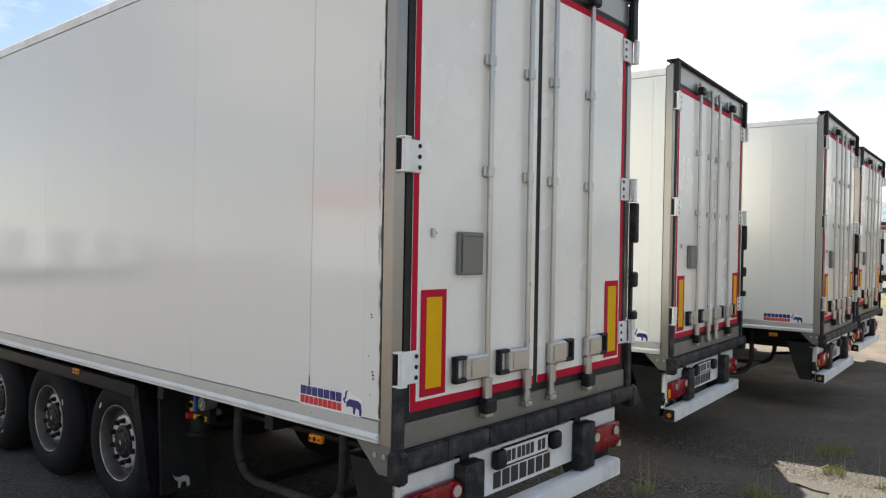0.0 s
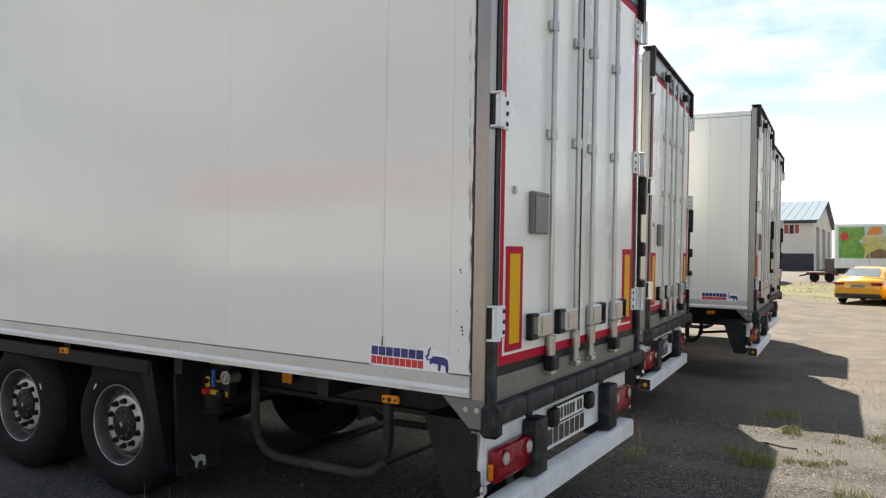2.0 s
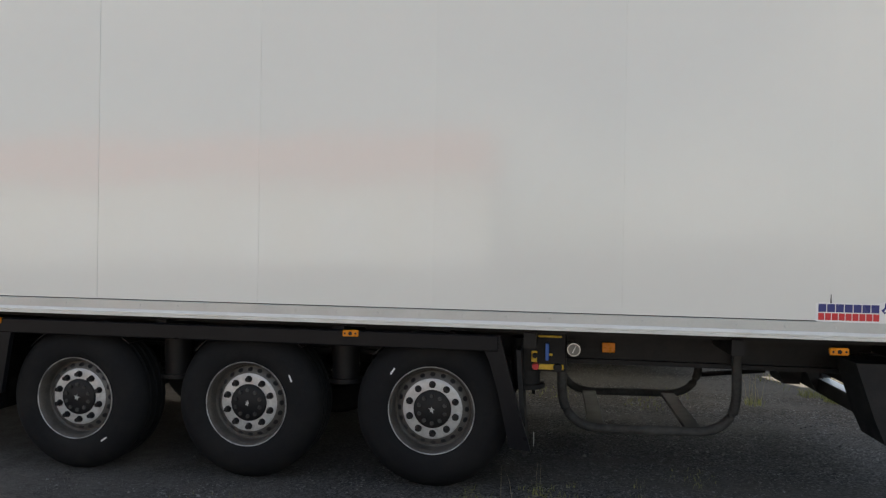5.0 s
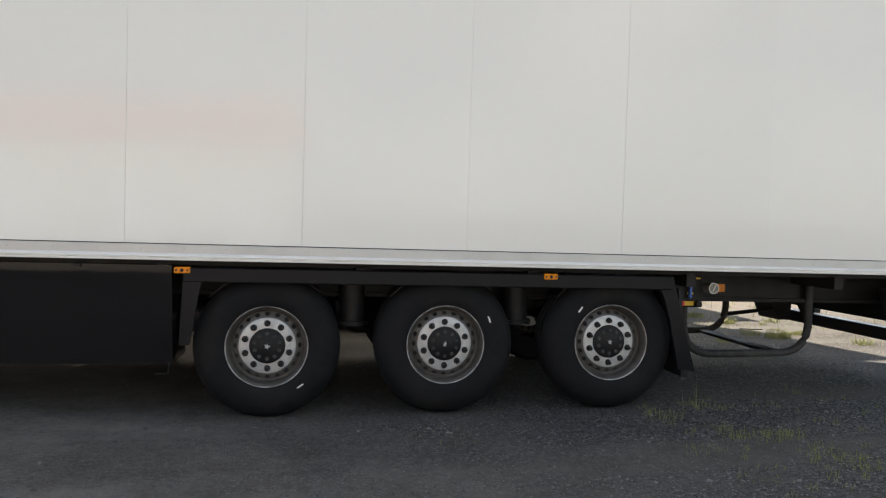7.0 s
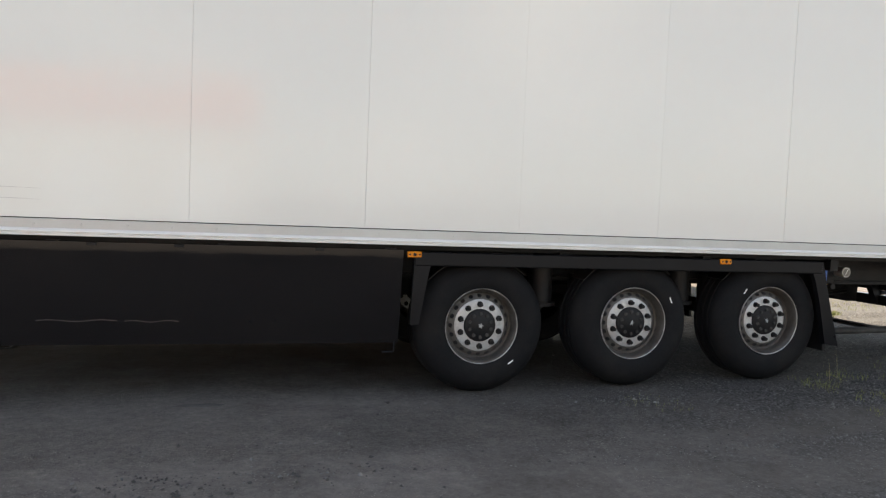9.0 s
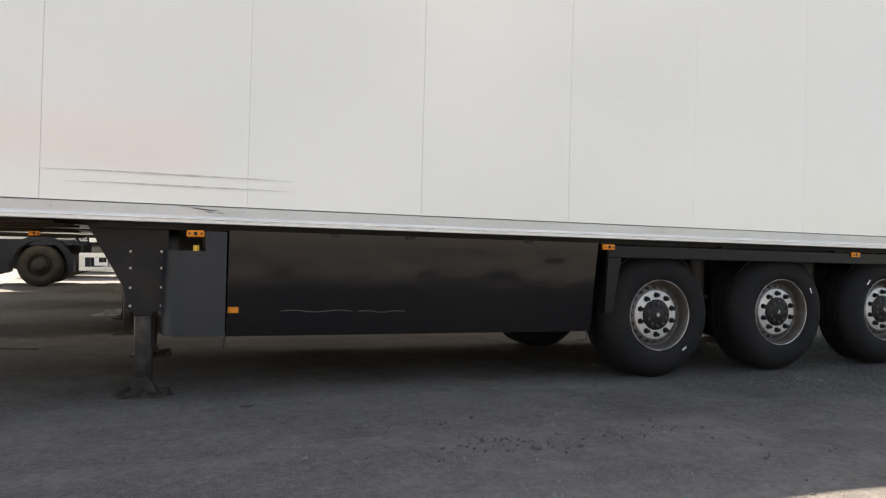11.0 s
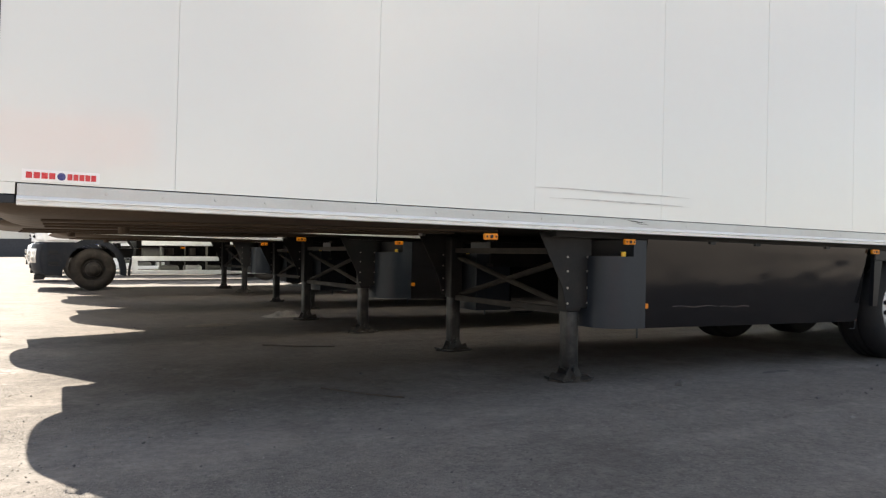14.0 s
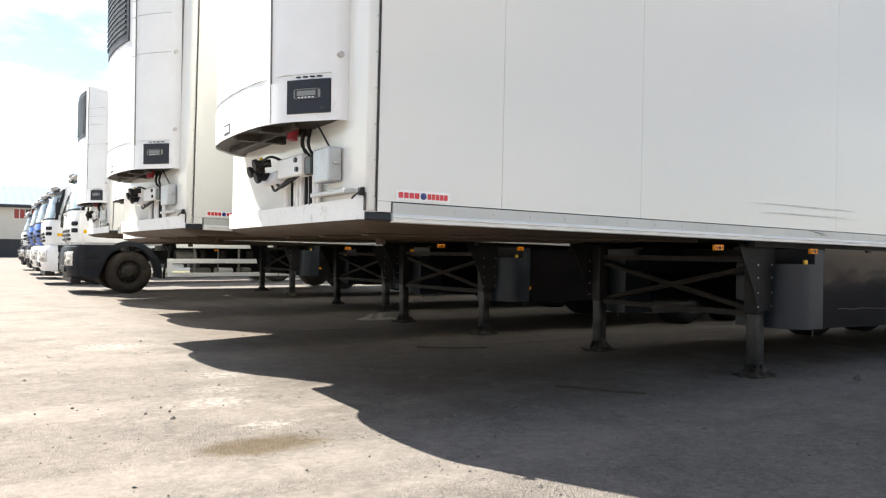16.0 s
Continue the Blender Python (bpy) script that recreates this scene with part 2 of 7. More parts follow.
PANELDARK = mat("dark_panel_plastic", (0.017, 0.019, 0.027), 0.4, vary=0.12, scale=20, bump=0.01, spec=0.3)
DARKBOX = mat("dark_green_plastic", (0.02, 0.027, 0.022), 0.4, vary=0.2, scale=20, bump=0.02)
ZINCBOX = mat("galvanised_sheet", (0.50, 0.53, 0.54), 0.4, 0.3, vary=0.10, scale=7, grain=60, bump=0.01, dirt=(0.3, 0.28, 0.25), dirt_amt=0.4, dirt_scale=6)
GRIMEPAN = mat("grimy_unit_pan", (0.030, 0.024, 0.020), 0.6, vary=0.5, scale=9, grain=50, bump=0.05, dirt=(0.09, 0.072, 0.056), dirt_amt=0.6, dirt_scale=7, spec=0.25)

DARKDUST = mat("dusty_dark_steel", (0.021, 0.018, 0.0155), 0.65, vary=0.3, scale=6, grain=50, bump=0.04, dirt=(0.06, 0.05, 0.04), dirt_amt=0.5, dirt_scale=4, spec=0.2)

# brown-dusted tyre rubber, its colour lightened for the sun falling on it
SUNTYRE = mat("dusty_sunlit_tyre", (0.028, 0.024, 0.021), 0.8, vary=0.25, scale=6, grain=60, bump=0.05, dirt=(0.075, 0.062, 0.05), dirt_amt=0.6, dirt_scale=5, spec=0.12)
GREYDUST = mat("dust_greyed_steel_tube", (0.036, 0.035, 0.033), 0.7, vary=0.35, scale=6, grain=50, bump=0.04, dirt=(0.10, 0.098, 0.092), dirt_amt=0.6, dirt_scale=5, spec=0.25)

DULLSILL = mat("dull_grimy_steel_sill", (0.19, 0.185, 0.165), 0.5, 0.45, vary=0.12, scale=5, grain=80, bump=0.01, dirt=(0.10, 0.092, 0.078), dirt_amt=0.5, dirt_scale=5)

FAINTSCRAPE = mat("faint_grey_scrape", (0.50, 0.495, 0.48), 0.6, vary=0.3, scale=14, grain=90, bump=0.0)
DULLSCRATCH = mat("dull_scratch", (0.13, 0.10, 0.095), 0.6, vary=0.4, scale=20, bump=0.0)

K = 0.0164   # the parked trailers stand nose high


# ---- mesh helpers ----
def box(bm, x0, x1, y0, y1, z0, z1, bev=0.0, seg=1):
    r = bmesh.ops.create_cube(bm, size=1.0, matrix=Matrix.LocRotScale(((x0 + x1) / 2, (y0 + y1) / 2, (z0 + z1) / 2), None, (abs(x1 - x0), abs(y1 - y0), abs(z1 - z0))))
    if bev:
        es = list({e for v in r["verts"] for e in v.link_edges})
        bmesh.ops.bevel(bm, geom=es, offset=bev, segments=seg, affect="EDGES", profile=0.5)
    return bm


def cyl(bm, p, q, r, r2=None, n=16, caps=True):
    p, q = Vector(p), Vector(q)
    d = q - p
    m = Matrix.Translation((p + q) / 2) @ d.to_track_quat("Z", "Y").to_matrix().to_4x4()
    bmesh.ops.create_cone(bm, cap_ends=caps, segments=n, radius1=r, radius2=r if r2 is None else r2, depth=d.length, matrix=m)
    return bm


def prism(bm, poly, axis, a, b):
    """A polygon in the plane across axis, drawn out from a to b."""
    def at(u, v, w):
        return {"x": (w, u, v), "y": (u, w, v), "z": (u, v, w)}[axis]
    lo = [bm.verts.new(at(u, v, a)) for u, v in poly]
    hi = [bm.verts.new(at(u, v, b)) for u, v in poly]
    n = len(poly)
    fs = [bm.faces.new(lo), bm.faces.new(list(reversed(hi)))]
    for i in range(n):
        fs.append(bm.faces.new((lo[i], hi[i], hi[(i + 1) % n], lo[(i + 1) % n])))
    bmesh.ops.recalc_face_normals(bm, faces=fs)
    return bm


def lathe(bm, prof, centre, n=40):
    """A profile of (radius, depth) turned round an axis along y through centre."""
    cx, cy, cz = centre
    rings = []
    for r, h in prof:
        rings.append([bm.verts.new((cx + r * math.cos(2 * math.pi * i / n), cy + h, cz + r * math.sin(2 * math.pi * i / n))) for i in range(n)])
    fs = []
    for a, b in zip(rings, rings[1:]):
        for i in range(n):
            fs.append(bm.faces.new((a[i], a[(i + 1) % n], b[(i + 1) % n], b[i])))
    bmesh.ops.recalc_face_normals(bm, faces=fs)
    return bm


def tube(bm, pts, r, n=10):
    pts = [Vector(p) for p in pts]
    rings = []
    for i, p in enumerate(pts):
        d = (pts[min(i + 1, len(pts) - 1)] - pts[max(i - 1, 0)]).normalized()
        up = Vector((0, 0, 1)) if abs(d.z) < 0.9 else Vector((0, 1, 0))
        a = d.cross(up).normalized()
        b = d.cross(a).normalized()
        rings.append([bm.verts.new(p + r * (math.cos(2 * math.pi * k / n) * a + math.sin(2 * math.pi * k / n) * b)) for k in range(n)])
    fs = []
    for u, v in zip(rings, rings[1:]):
        for k in range(n):
            fs.append(bm.faces.new((u[k], u[(k + 1) % n], v[(k + 1) % n], v[k])))
    fs.append(bm.faces.new(rings[0]))
    fs.append(bm.faces.new(rings[-1]))
    bmesh.ops.recalc_face_normals(bm, faces=fs)
    return bm


def bent(pts, r=0.12, n=5):
    """A polyline with its corners rounded."""
    pts = [Vector(p) for p in pts]
    out = [pts[0]]
    for a, b, c in zip(pts, pts[1:], pts[2:]):
        u, v = (a - b).normalized(), (c - b).normalized()
        for i in range(n + 1):
            t = i / n
            out.append((1 - t) ** 2 * (b + u * r) + 2 * t * (1 - t) * b + t * t * (b + v * r))
    out.append(pts[-1])
    return out


def lean(bm):
    for v in bm.verts:
        x, z = v.co.x, v.co.z
        v.co.x, v.co.z = x + K * (z - 1.0), z - K * x
    return bm


def inset(bm, dx):
    for v in bm.verts:
        v.co.x += dx
    return bm


def part(name, bm, material, parent, label="", smooth=35, kind=""):
    me = bpy.data.meshes.new(name)
    bm.to_mesh(me)
    bm.free()
    me.materials.append(material)
    if smooth:
        me.polygons.foreach_set("use_smooth", [True] * len(me.polygons))
        me.set_sharp_from_angle(angle=radians(smooth))
    ob = new(name, me)
    ob.parent = parent
    if label:
        ob["label"] = label
    if kind:
        ob["kind"] = kind
    return ob


def B():
    return bmesh.new()


# ---- ground ----
def ground_material():
    m = bpy.data.materials.new("dusty_gravel_ground")
    m.use_nodes = True
    n, l = m.node_tree.nodes, m.node_tree.links
    b = n["Principled BSDF"]
    co = n.new("ShaderNodeTexCoord")

    def noise_(s, d=6, r=0.6):
        q = n.new("ShaderNodeTexNoise")
        q.inputs["Scale"].default_value, q.inputs["Detail"].default_value, q.inputs["Roughness"].default_value = s, d, r
        l.new(co.outputs["Object"], q.inputs["Vector"])
        return q.outputs["Fac"]

    def ramp(v, a, bb, lo=0.0, hi=1.0):
        q = n.new("ShaderNodeMapRange")
        for k, val in zip(("From Min", "From Max", "To Min", "To Max"), (a, bb, lo, hi)):
            q.inputs[k].default_value = val
        l.new(v, q.inputs["Value"])
        return q.outputs["Result"]

    def mix(f, a, bb):
        q = n.new("ShaderNodeMix")
        q.data_type = "RGBA"
        l.new(f, q.inputs["Factor"])
        for s, v in (("A", a), ("B", bb)):
            if isinstance(v, tuple):
                q.inputs[s].default_value = (*v, 1)
            else:
                l.new(v, q.inputs[s])
        return q.outputs["Result"]

    def tracks():
        mp = n.new("ShaderNodeMapping")
        mp.inputs["Scale"].default_value = (0.11, 1.25, 1)
        mp.inputs["Rotation"].default_value = (0, 0, 0.03)
        l.new(co.outputs["Object"], mp.inputs["Vector"])
        q = n.new("ShaderNodeTexNoise")
        q.inputs["Scale"].default_value, q.inputs["Detail"].default_value = 1.0, 4
        l.new(mp.outputs["Vector"], q.inputs["Vector"])
        return q.outputs["Fac"]

    def mul_(a, bb):
        q = n.new("ShaderNodeMath")
        q.operation = "MULTIPLY"
        for i, v in enumerate((a, bb)):
            if isinstance(v, float):
                q.inputs[i].default_value = v
            else:
                l.new(v, q.inputs[i])
        return q.outputs[0]

    def vmax(a, bb):
        q = n.new("ShaderNodeMath")
        q.operation = "MAXIMUM"
        l.new(a, q.inputs[0])
        l.new(bb, q.inputs[1])
        return q.outputs[0]

    big = noise_(0.22, 5)
    mid = noise_(1.3, 8, 0.68)
    patchy = noise_(3.7, 7, 0.72)
    fine = noise_(42, 8, 0.82)
    coarse = noise_(17, 6, 0.7)

    def cells(s):
        q = n.new("ShaderNodeTexVoronoi")
        q.inputs["Scale"].default_value, q.inputs["Randomness"].default_value = s, 1
        l.new(co.outputs["Object"], q.inputs["Vector"])
        c_ = n.new("ShaderNodeSeparateColor")
        l.new(q.outputs["Color"], c_.inputs["Color"])
        return q.outputs["Distance"], c_.outputs["Red"], c_.outputs["Green"], c_.outputs["Blue"]

    vd, vr, vg, vb = cells(74)
    wd, wr, wg, wb = cells(150)
    sep = n.new("ShaderNodeSeparateXYZ")
    l.new(co.outputs["Object"], sep.inputs["Vector"])
    wob = n.new("ShaderNodeMath")
    wob.operation = "MULTIPLY_ADD"
    l.new(mid, wob.inputs[0])
    wob.inputs[1].default_value = 9.0
    l.new(sep.outputs["X"], wob.inputs[2])
    along = ramp(wob.outputs[0], -2.5, 2.5)          # dusty forecourt towards the noses, loose grey gravel at the tails
    front = ramp(wob.outputs[0], -7.0, -10.5)        # paler dust on the lane before the noses, lightened to imitate stronger sun
    trk = tracks()
    tw = n.new("ShaderNodeMath")
    tw.operation = "MULTIPLY_ADD"
    l.new(noise_(9.0, 8, 0.8), tw.inputs[0])
    tw.inputs[1].default_value = 0.22
    l.new(trk, tw.inputs[2])
    loose = mul_(ramp(tw.outputs[0], 0.46, 0.64), mul_(ramp(sep.outputs["Y"], 4.0, 7.0, 1.0, 0.25), ramp(sep.outputs["Y"], -6.5, -4.0, 0.3, 1.0)))         # swept out of the wheel tracks
    gravel = mul_(mul_(along, ramp(sep.outputs["Y"], 5.0, 8.5, 1.0, 0.12)), ramp(loose, 0.0, 0.8, 0.12, 1.0))
    pebbly = ramp(mid, 0.50, 0.64)
    dust = mix(ramp(patchy, 0.36, 0.66), (0.160, 0.145, 0.132), (0.108, 0.098, 0.090))
    dust = mix(mul_(front, 0.85), dust, mix(ramp(patchy, 0.38, 0.66), (0.202, 0.176, 0.155), (0.155, 0.135, 0.118)))
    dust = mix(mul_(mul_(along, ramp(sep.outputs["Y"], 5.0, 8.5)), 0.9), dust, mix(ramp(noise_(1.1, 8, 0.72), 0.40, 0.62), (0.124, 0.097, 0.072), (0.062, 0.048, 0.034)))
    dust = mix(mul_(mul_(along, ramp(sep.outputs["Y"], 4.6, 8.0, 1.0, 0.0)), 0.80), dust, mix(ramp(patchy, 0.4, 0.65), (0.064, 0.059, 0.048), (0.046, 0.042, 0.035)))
    behind = ramp(sep.outputs["Y"], 1.0, 3.2)
    grav = mix(ramp(vr, 0.2, 1.0), mix(behind, (0.011, 0.0113, 0.0128), (0.013, 0.0108, 0.0088)), mix(behind, (0.112, 0.110, 0.112), (0.116, 0.096, 0.074)))
    grav = mix(mul_(ramp(vg, 0.93, 0.935), ramp(patchy, 0.40, 0.55)), grav, (0.25, 0.245, 0.235))
    base = mix(gravel, dust, grav)
    base = mix(mul_(mul_(mul_(loose, ramp(front, 0.0, 1.0, 1.0, 0.0)), ramp(vb, 0.55, 0.6)), 0.45), base, mix(vr, (0.04, 0.037, 0.034), (0.135, 0.126, 0.115)))
    base = mix(mul_(pebbly, mul_(ramp(wb, 0.7, 0.75), 0.55)), base, (0.075, 0.068, 0.058))
    base = mix(mul_(mul_(ramp(wg, 0.955, 0.96), ramp(patchy, 0.48, 0.60)), 0.7), base, (0.27, 0.255, 0.23))
    base = mix(ramp(big, 0.5, 0.72, 0, 0.30), base, (0.10, 0.089, 0.075))
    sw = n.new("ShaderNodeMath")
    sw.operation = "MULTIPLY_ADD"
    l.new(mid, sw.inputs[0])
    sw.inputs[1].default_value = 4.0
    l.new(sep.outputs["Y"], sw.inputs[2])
    # brown soil under the trailers, darkened to stand in for the shade there
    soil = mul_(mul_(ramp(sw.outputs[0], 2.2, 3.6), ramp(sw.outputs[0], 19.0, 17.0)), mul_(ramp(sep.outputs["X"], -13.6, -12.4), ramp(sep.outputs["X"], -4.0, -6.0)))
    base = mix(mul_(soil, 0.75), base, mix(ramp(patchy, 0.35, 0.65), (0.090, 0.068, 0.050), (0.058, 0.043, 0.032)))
    sunlit_pale = mul_(vmax(ramp(sep.outputs["Y"], -2.2, -3.0), ramp(sep.outputs["X"], 3.4, 5.5, 0.0, 0.6)), 0.85)           # pale dust on open ground, lightened to imitate sun and bounce light back
    base = mix(sunlit_pale, base, mix(ramp(patchy, 0.35, 0.66), (0.188, 0.163, 0.140), (0.138, 0.119, 0.102)))
    base = mix(mul_(ramp(noise_(2.1, 9, 0.78), 0.56, 0.68), mul_(front, 0.6)), base, (0.285, 0.255, 0.225))      # scuffed pale crusts
    for cx, cy, kx, ky in ((-13.83, 0.80, 5.2, 8.0), (-13.78, 2.1, 4.4, 5.5), (-13.93, 1.6, 4.6, 6.5), (-13.62, 2.75, 4.6, 5.0), (-14.14, 5.17, 2.6, 3.2)):
        cm = n.new("ShaderNodeMapping")
        cm.inputs["Location"].default_value = (-cx * kx, -cy * ky, 0)
        cm.inputs["Scale"].default_value = (kx, ky, 0.0)
        l.new(co.outputs["Object"], cm.inputs["Vector"])
        cd = n.new("ShaderNodeVectorMath")
        cd.operation = "LENGTH"
        l.new(cm.outputs["Vector"], cd.inputs[0])
        base = mix(mul_(mul_(ramp(cd.outputs["Value"], 1.3, 0.3), ramp(coarse, 0.40, 0.60)), 0.75), base, (0.33, 0.305, 0.28))     # broken white crust
    stain = noise_(0.8, 6, 0.75)
    base = mix(mul_(ramp(stain, 0.53, 0.66), 0.45), base, mix(ramp(patchy, 0.3, 0.7), (0.045, 0.04, 0.037), (0.075, 0.066, 0.059)))
    green = mul_(mul_(ramp(sep.outputs["Y"], 29.0, 33.0), ramp(sep.outputs["Y"], 50.0, 47.0)), mul_(ramp(sep.outputs["X"], -10.0, -7.5), ramp(noise_(0.35, 6, 0.7), 0.43, 0.53)))
    base = mix(green, base, mix(ramp(patchy, 0.35, 0.65), (0.150, 0.155, 0.042), (0.105, 0.100, 0.040)))
    weedy = mul_(mul_(ramp(sep.outputs["Y"], 15.0, 20.0), ramp(sep.outputs["Y"], 36.0, 30.0)), mul_(ramp(sep.outputs["X"], 0.3, 1.5), ramp(noise_(0.9, 8, 0.75), 0.50, 0.62)))
    base = mix(mul_(weedy, 0.8), base, (0.100, 0.092, 0.034))
    sp = n.new("ShaderNodeVectorMath")
    sp.operation = "SCALE"
    patch = n.new("ShaderNodeVectorMath")            # one oil-dark damp patch by the first nose
    patch.operation = "DISTANCE"
    pm = n.new("ShaderNodeMapping")
    pm.inputs["Location"].default_value = (9.8, -0.43, 0)
    pm.inputs["Scale"].default_value = (0.7, 1.25, 0.0)
    l.new(co.outputs["Object"], pm.inputs["Vector"])
    l.new(pm.outputs["Vector"], patch.inputs[0])
    patch.inputs[1].default_value = (0, 0, 0)
    pw = n.new("ShaderNodeMath")
    pw.operation = "MULTIPLY_ADD"
    l.new(patchy, pw.inputs[0])
    pw.inputs[1].default_value = 0.4
    l.new(patch.outputs["Value"], pw.inputs[2])
    l.new(mix(ramp(pw.outputs[0], 0.36, 0.50, 0.9, 0.0), base, (0.078, 0.057, 0.032)), sp.inputs[0])
    l.new(mul_(1.0, mul_(ramp(fine, 0.3, 0.7, 0.80, 1.20), ramp(coarse, 0.3, 0.7, 0.80, 1.20))), sp.inputs["Scale"])
    l.new(sp.outputs["Vector"], b.inputs["Base Color"])
    b.inputs["Roughness"].default_value = 0.9
    b.inputs["Specular IOR Level"].default_value = 0.25
    bp = n.new("ShaderNodeBump")
    bp.inputs["Distance"].default_value = 0.014
    l.new(ramp(loose, 0.0, 1.0, 0.30, 0.85), bp.inputs["Strength"])
    hsum = n.new("ShaderNodeMath")
    hsum.operation = "ADD"
    l.new(fine, hsum.inputs[0])
    l.new(mul_(vd, loose), hsum.inputs[1])
    l.new(hsum.outputs[0], bp.inputs["Height"])
    l.new(bp.outputs["Normal"], b.inputs["Normal"])
    return m


GROUND = ground_material()


def ground_z(x, y):
    """Height of the yard: a shallow dip worn under the axles, a slight rise under the landing legs."""
    near = 1.0 if -25 < x < 12 and -10 < y < 30 else 0.0
    z = near * 0.018 * (noise.noise(Vector((x * 0.7, y * 0.7, 3.1))) - 0.35)
    if x > -2.6 and 1.0 < y < 60:             # the yard falls away behind the tails
        z -= 0.095 * min(1.0, (x + 2.6) / 2.6, (40 - x) / 15) * min(1.0, (y - 1.0) / 2.2, (60 - y) / 20)
    if -8 < y < 17:
        e = min(1.0, (y + 8) / 3, (17 - y) / 3)
        z += e * (-0.042 * math.exp(-((x + 4.3) / 2.1) ** 4) + 0.020 * math.exp(-((x + 10.2) / 2.2) ** 4))
    if 18 < y < 50 and -2 < x < 20:
        z -= 0.03 * min(1.0, (y - 18) / 4, (50 - y) / 17, (x + 2) / 2.5, (20 - x) / 3)
    return z


def make_ground():
    bm = B()
    xs = [-900, -300, -90, -45] + [-30 + i * 0.75 for i in range(61)] + [30, 70, 250, 900]
    ys = [-900, -300, -90, -35] + [-12 + i * 0.75 for i in range(61)] + [50, 100, 300, 900]
    grid = []
    for x in xs:
        row = []
        for y in ys:
            row.append(bm.verts.new((x, y, ground_z(x, y))))
        grid.append(row)
    for i in range(len(xs) - 1):
        for j in range(len(ys) - 1):
            bm.faces.new((grid[i][j], grid[i + 1][j], grid[i + 1][j + 1], grid[i][j + 1]))
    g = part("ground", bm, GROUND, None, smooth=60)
    return tagged(g, "dusty grey gravel and worn asphalt yard ground", "ground", kind="structure")


make_ground()


# ---- the refrigerated trailer ----
BX0, BX1 = -13.48, 0.0            # box from nose to tail
WID = 2.6
RAIL0, RAIL1 = 1.012, 1.124       # bottom rail, heights at the tail
TOP0, TOP1 = 3.80, 3.90
SEAMS = [0.0, -0.128, -0.559, -1.785, -2.997, -4.2, -5.393, -6.584, -7.789, -9.001, -10.219, -11.43, -12.64, -13.4935]


def wheel(parent, x, y, z, out):
    """out: -1 when the outer face looks to -y."""
    s = -out
    bm = B()
    R, W = 0.528, 0.385
    prof = [(0.290, 0.014), (0.304, 0.0), (0.35, -0.012), (0.42, -0.012), (0.465, 0.004), (0.498, 0.034), (R, 0.078), (R, 0.11), (R - 0.012, 0.115), (R - 0.012, 0.127), (R, 0.132),
            (R, 0.185), (R - 0.012, 0.19), (R - 0.012, 0.202), (R, 0.207), (R, 0.26), (R - 0.012, 0.265), (R - 0.012, 0.277), (R, 0.282), (R, 0.32), (0.49, 0.37), (0.40, W), (0.290, W - 0.01)]
    lathe(bm, [(r, s * h) for r, h in prof], (x, y, z), 48)
    for v in bm.verts:                       # flattened under load
        if v.co.z < -0.045:
            v.co.z = -0.045 + (v.co.z + 0.045) * 0.3
    w = part("wheel", bm, TYRE, parent, "black tyre on a dusty silver rim")
    bm = B()
    lathe(bm, [(0.292, s * 0.016), (0.2965, s * 0.002), (0.2935, s * -0.003), (0.2885, s * 0.002)], (x, y, z), 48)
    part("rim_edge", bm, RIMEDGE, w)
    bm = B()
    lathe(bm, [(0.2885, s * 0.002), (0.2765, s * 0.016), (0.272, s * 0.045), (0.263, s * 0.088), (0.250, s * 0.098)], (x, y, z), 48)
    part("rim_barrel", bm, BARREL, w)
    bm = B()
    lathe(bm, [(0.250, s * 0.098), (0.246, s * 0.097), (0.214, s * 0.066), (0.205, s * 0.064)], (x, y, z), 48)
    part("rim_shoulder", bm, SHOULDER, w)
    bm = B()
    lathe(bm, [(0.205, s * 0.064), (0.199, s * 0.060), (0.190, s * 0.058), (0.10, s * 0.058)], (x, y, z), 48)
    part("rim", bm, RIM, w)
    for i in range(20):
        a = 2 * math.pi * i / 20
        c = Vector((x + 0.230 * math.cos(a), y + s * 0.0815, z + 0.230 * math.sin(a)))
        out_ = Vector((0.70 * math.cos(a), -s * 0.714, 0.70 * math.sin(a)))
        part("vent_hole", cyl(B(), c + out_ * 0.003, c - out_ * 0.02, 0.0185, n=10), INK_BLACK, w)
    bm = B()
    lathe(bm, [(0.130, s * 0.059), (0.128, s * 0.046), (0.110, s * 0.036), (0.072, s * 0.034), (0.060, s * 0.028), (0.001, s * 0.026)], (x, y, z), 32)
    part("hub", bm, BLACK, w)
    for i in range(10):
        a = 2 * math.pi * (i + 0.5) / 10
        c = Vector((x + 0.092 * math.cos(a), y, z + 0.092 * math.sin(a)))
        part("hub_bolt", cyl(B(), c + Vector((0, s * 0.040, 0)), c + Vector((0, s * 0.024, 0)), 0.016, 0.013, n=8), GREYDUST, w)
    for i in range(10):
        a = 2 * math.pi * (i + 0.5) / 10
        c = Vector((x + 0.165 * math.cos(a), y, z + 0.165 * math.sin(a)))
        bm = B()
        cyl(bm, c + Vector((0, s * 0.059, 0)), c + Vector((0, s * 0.053, 0)), 0.024, 0.024, n=12)
        cyl(bm, c + Vector((0, s * 0.053, 0)), c + Vector((0, s * 0.018, 0)), 0.020, 0.016, n=6)
        part("lug_nut", bm, BLACK, w)
    bm = B()
    star = [(0.016 * (1.0 if i % 2 else 0.4) * (1 + 0.35 * math.sin(5 * i)) * math.cos(i * 0.63 + x), 0.019 * (1.0 if i % 2 else 0.4) * math.sin(i * 0.63 + x)) for i in range(10)]
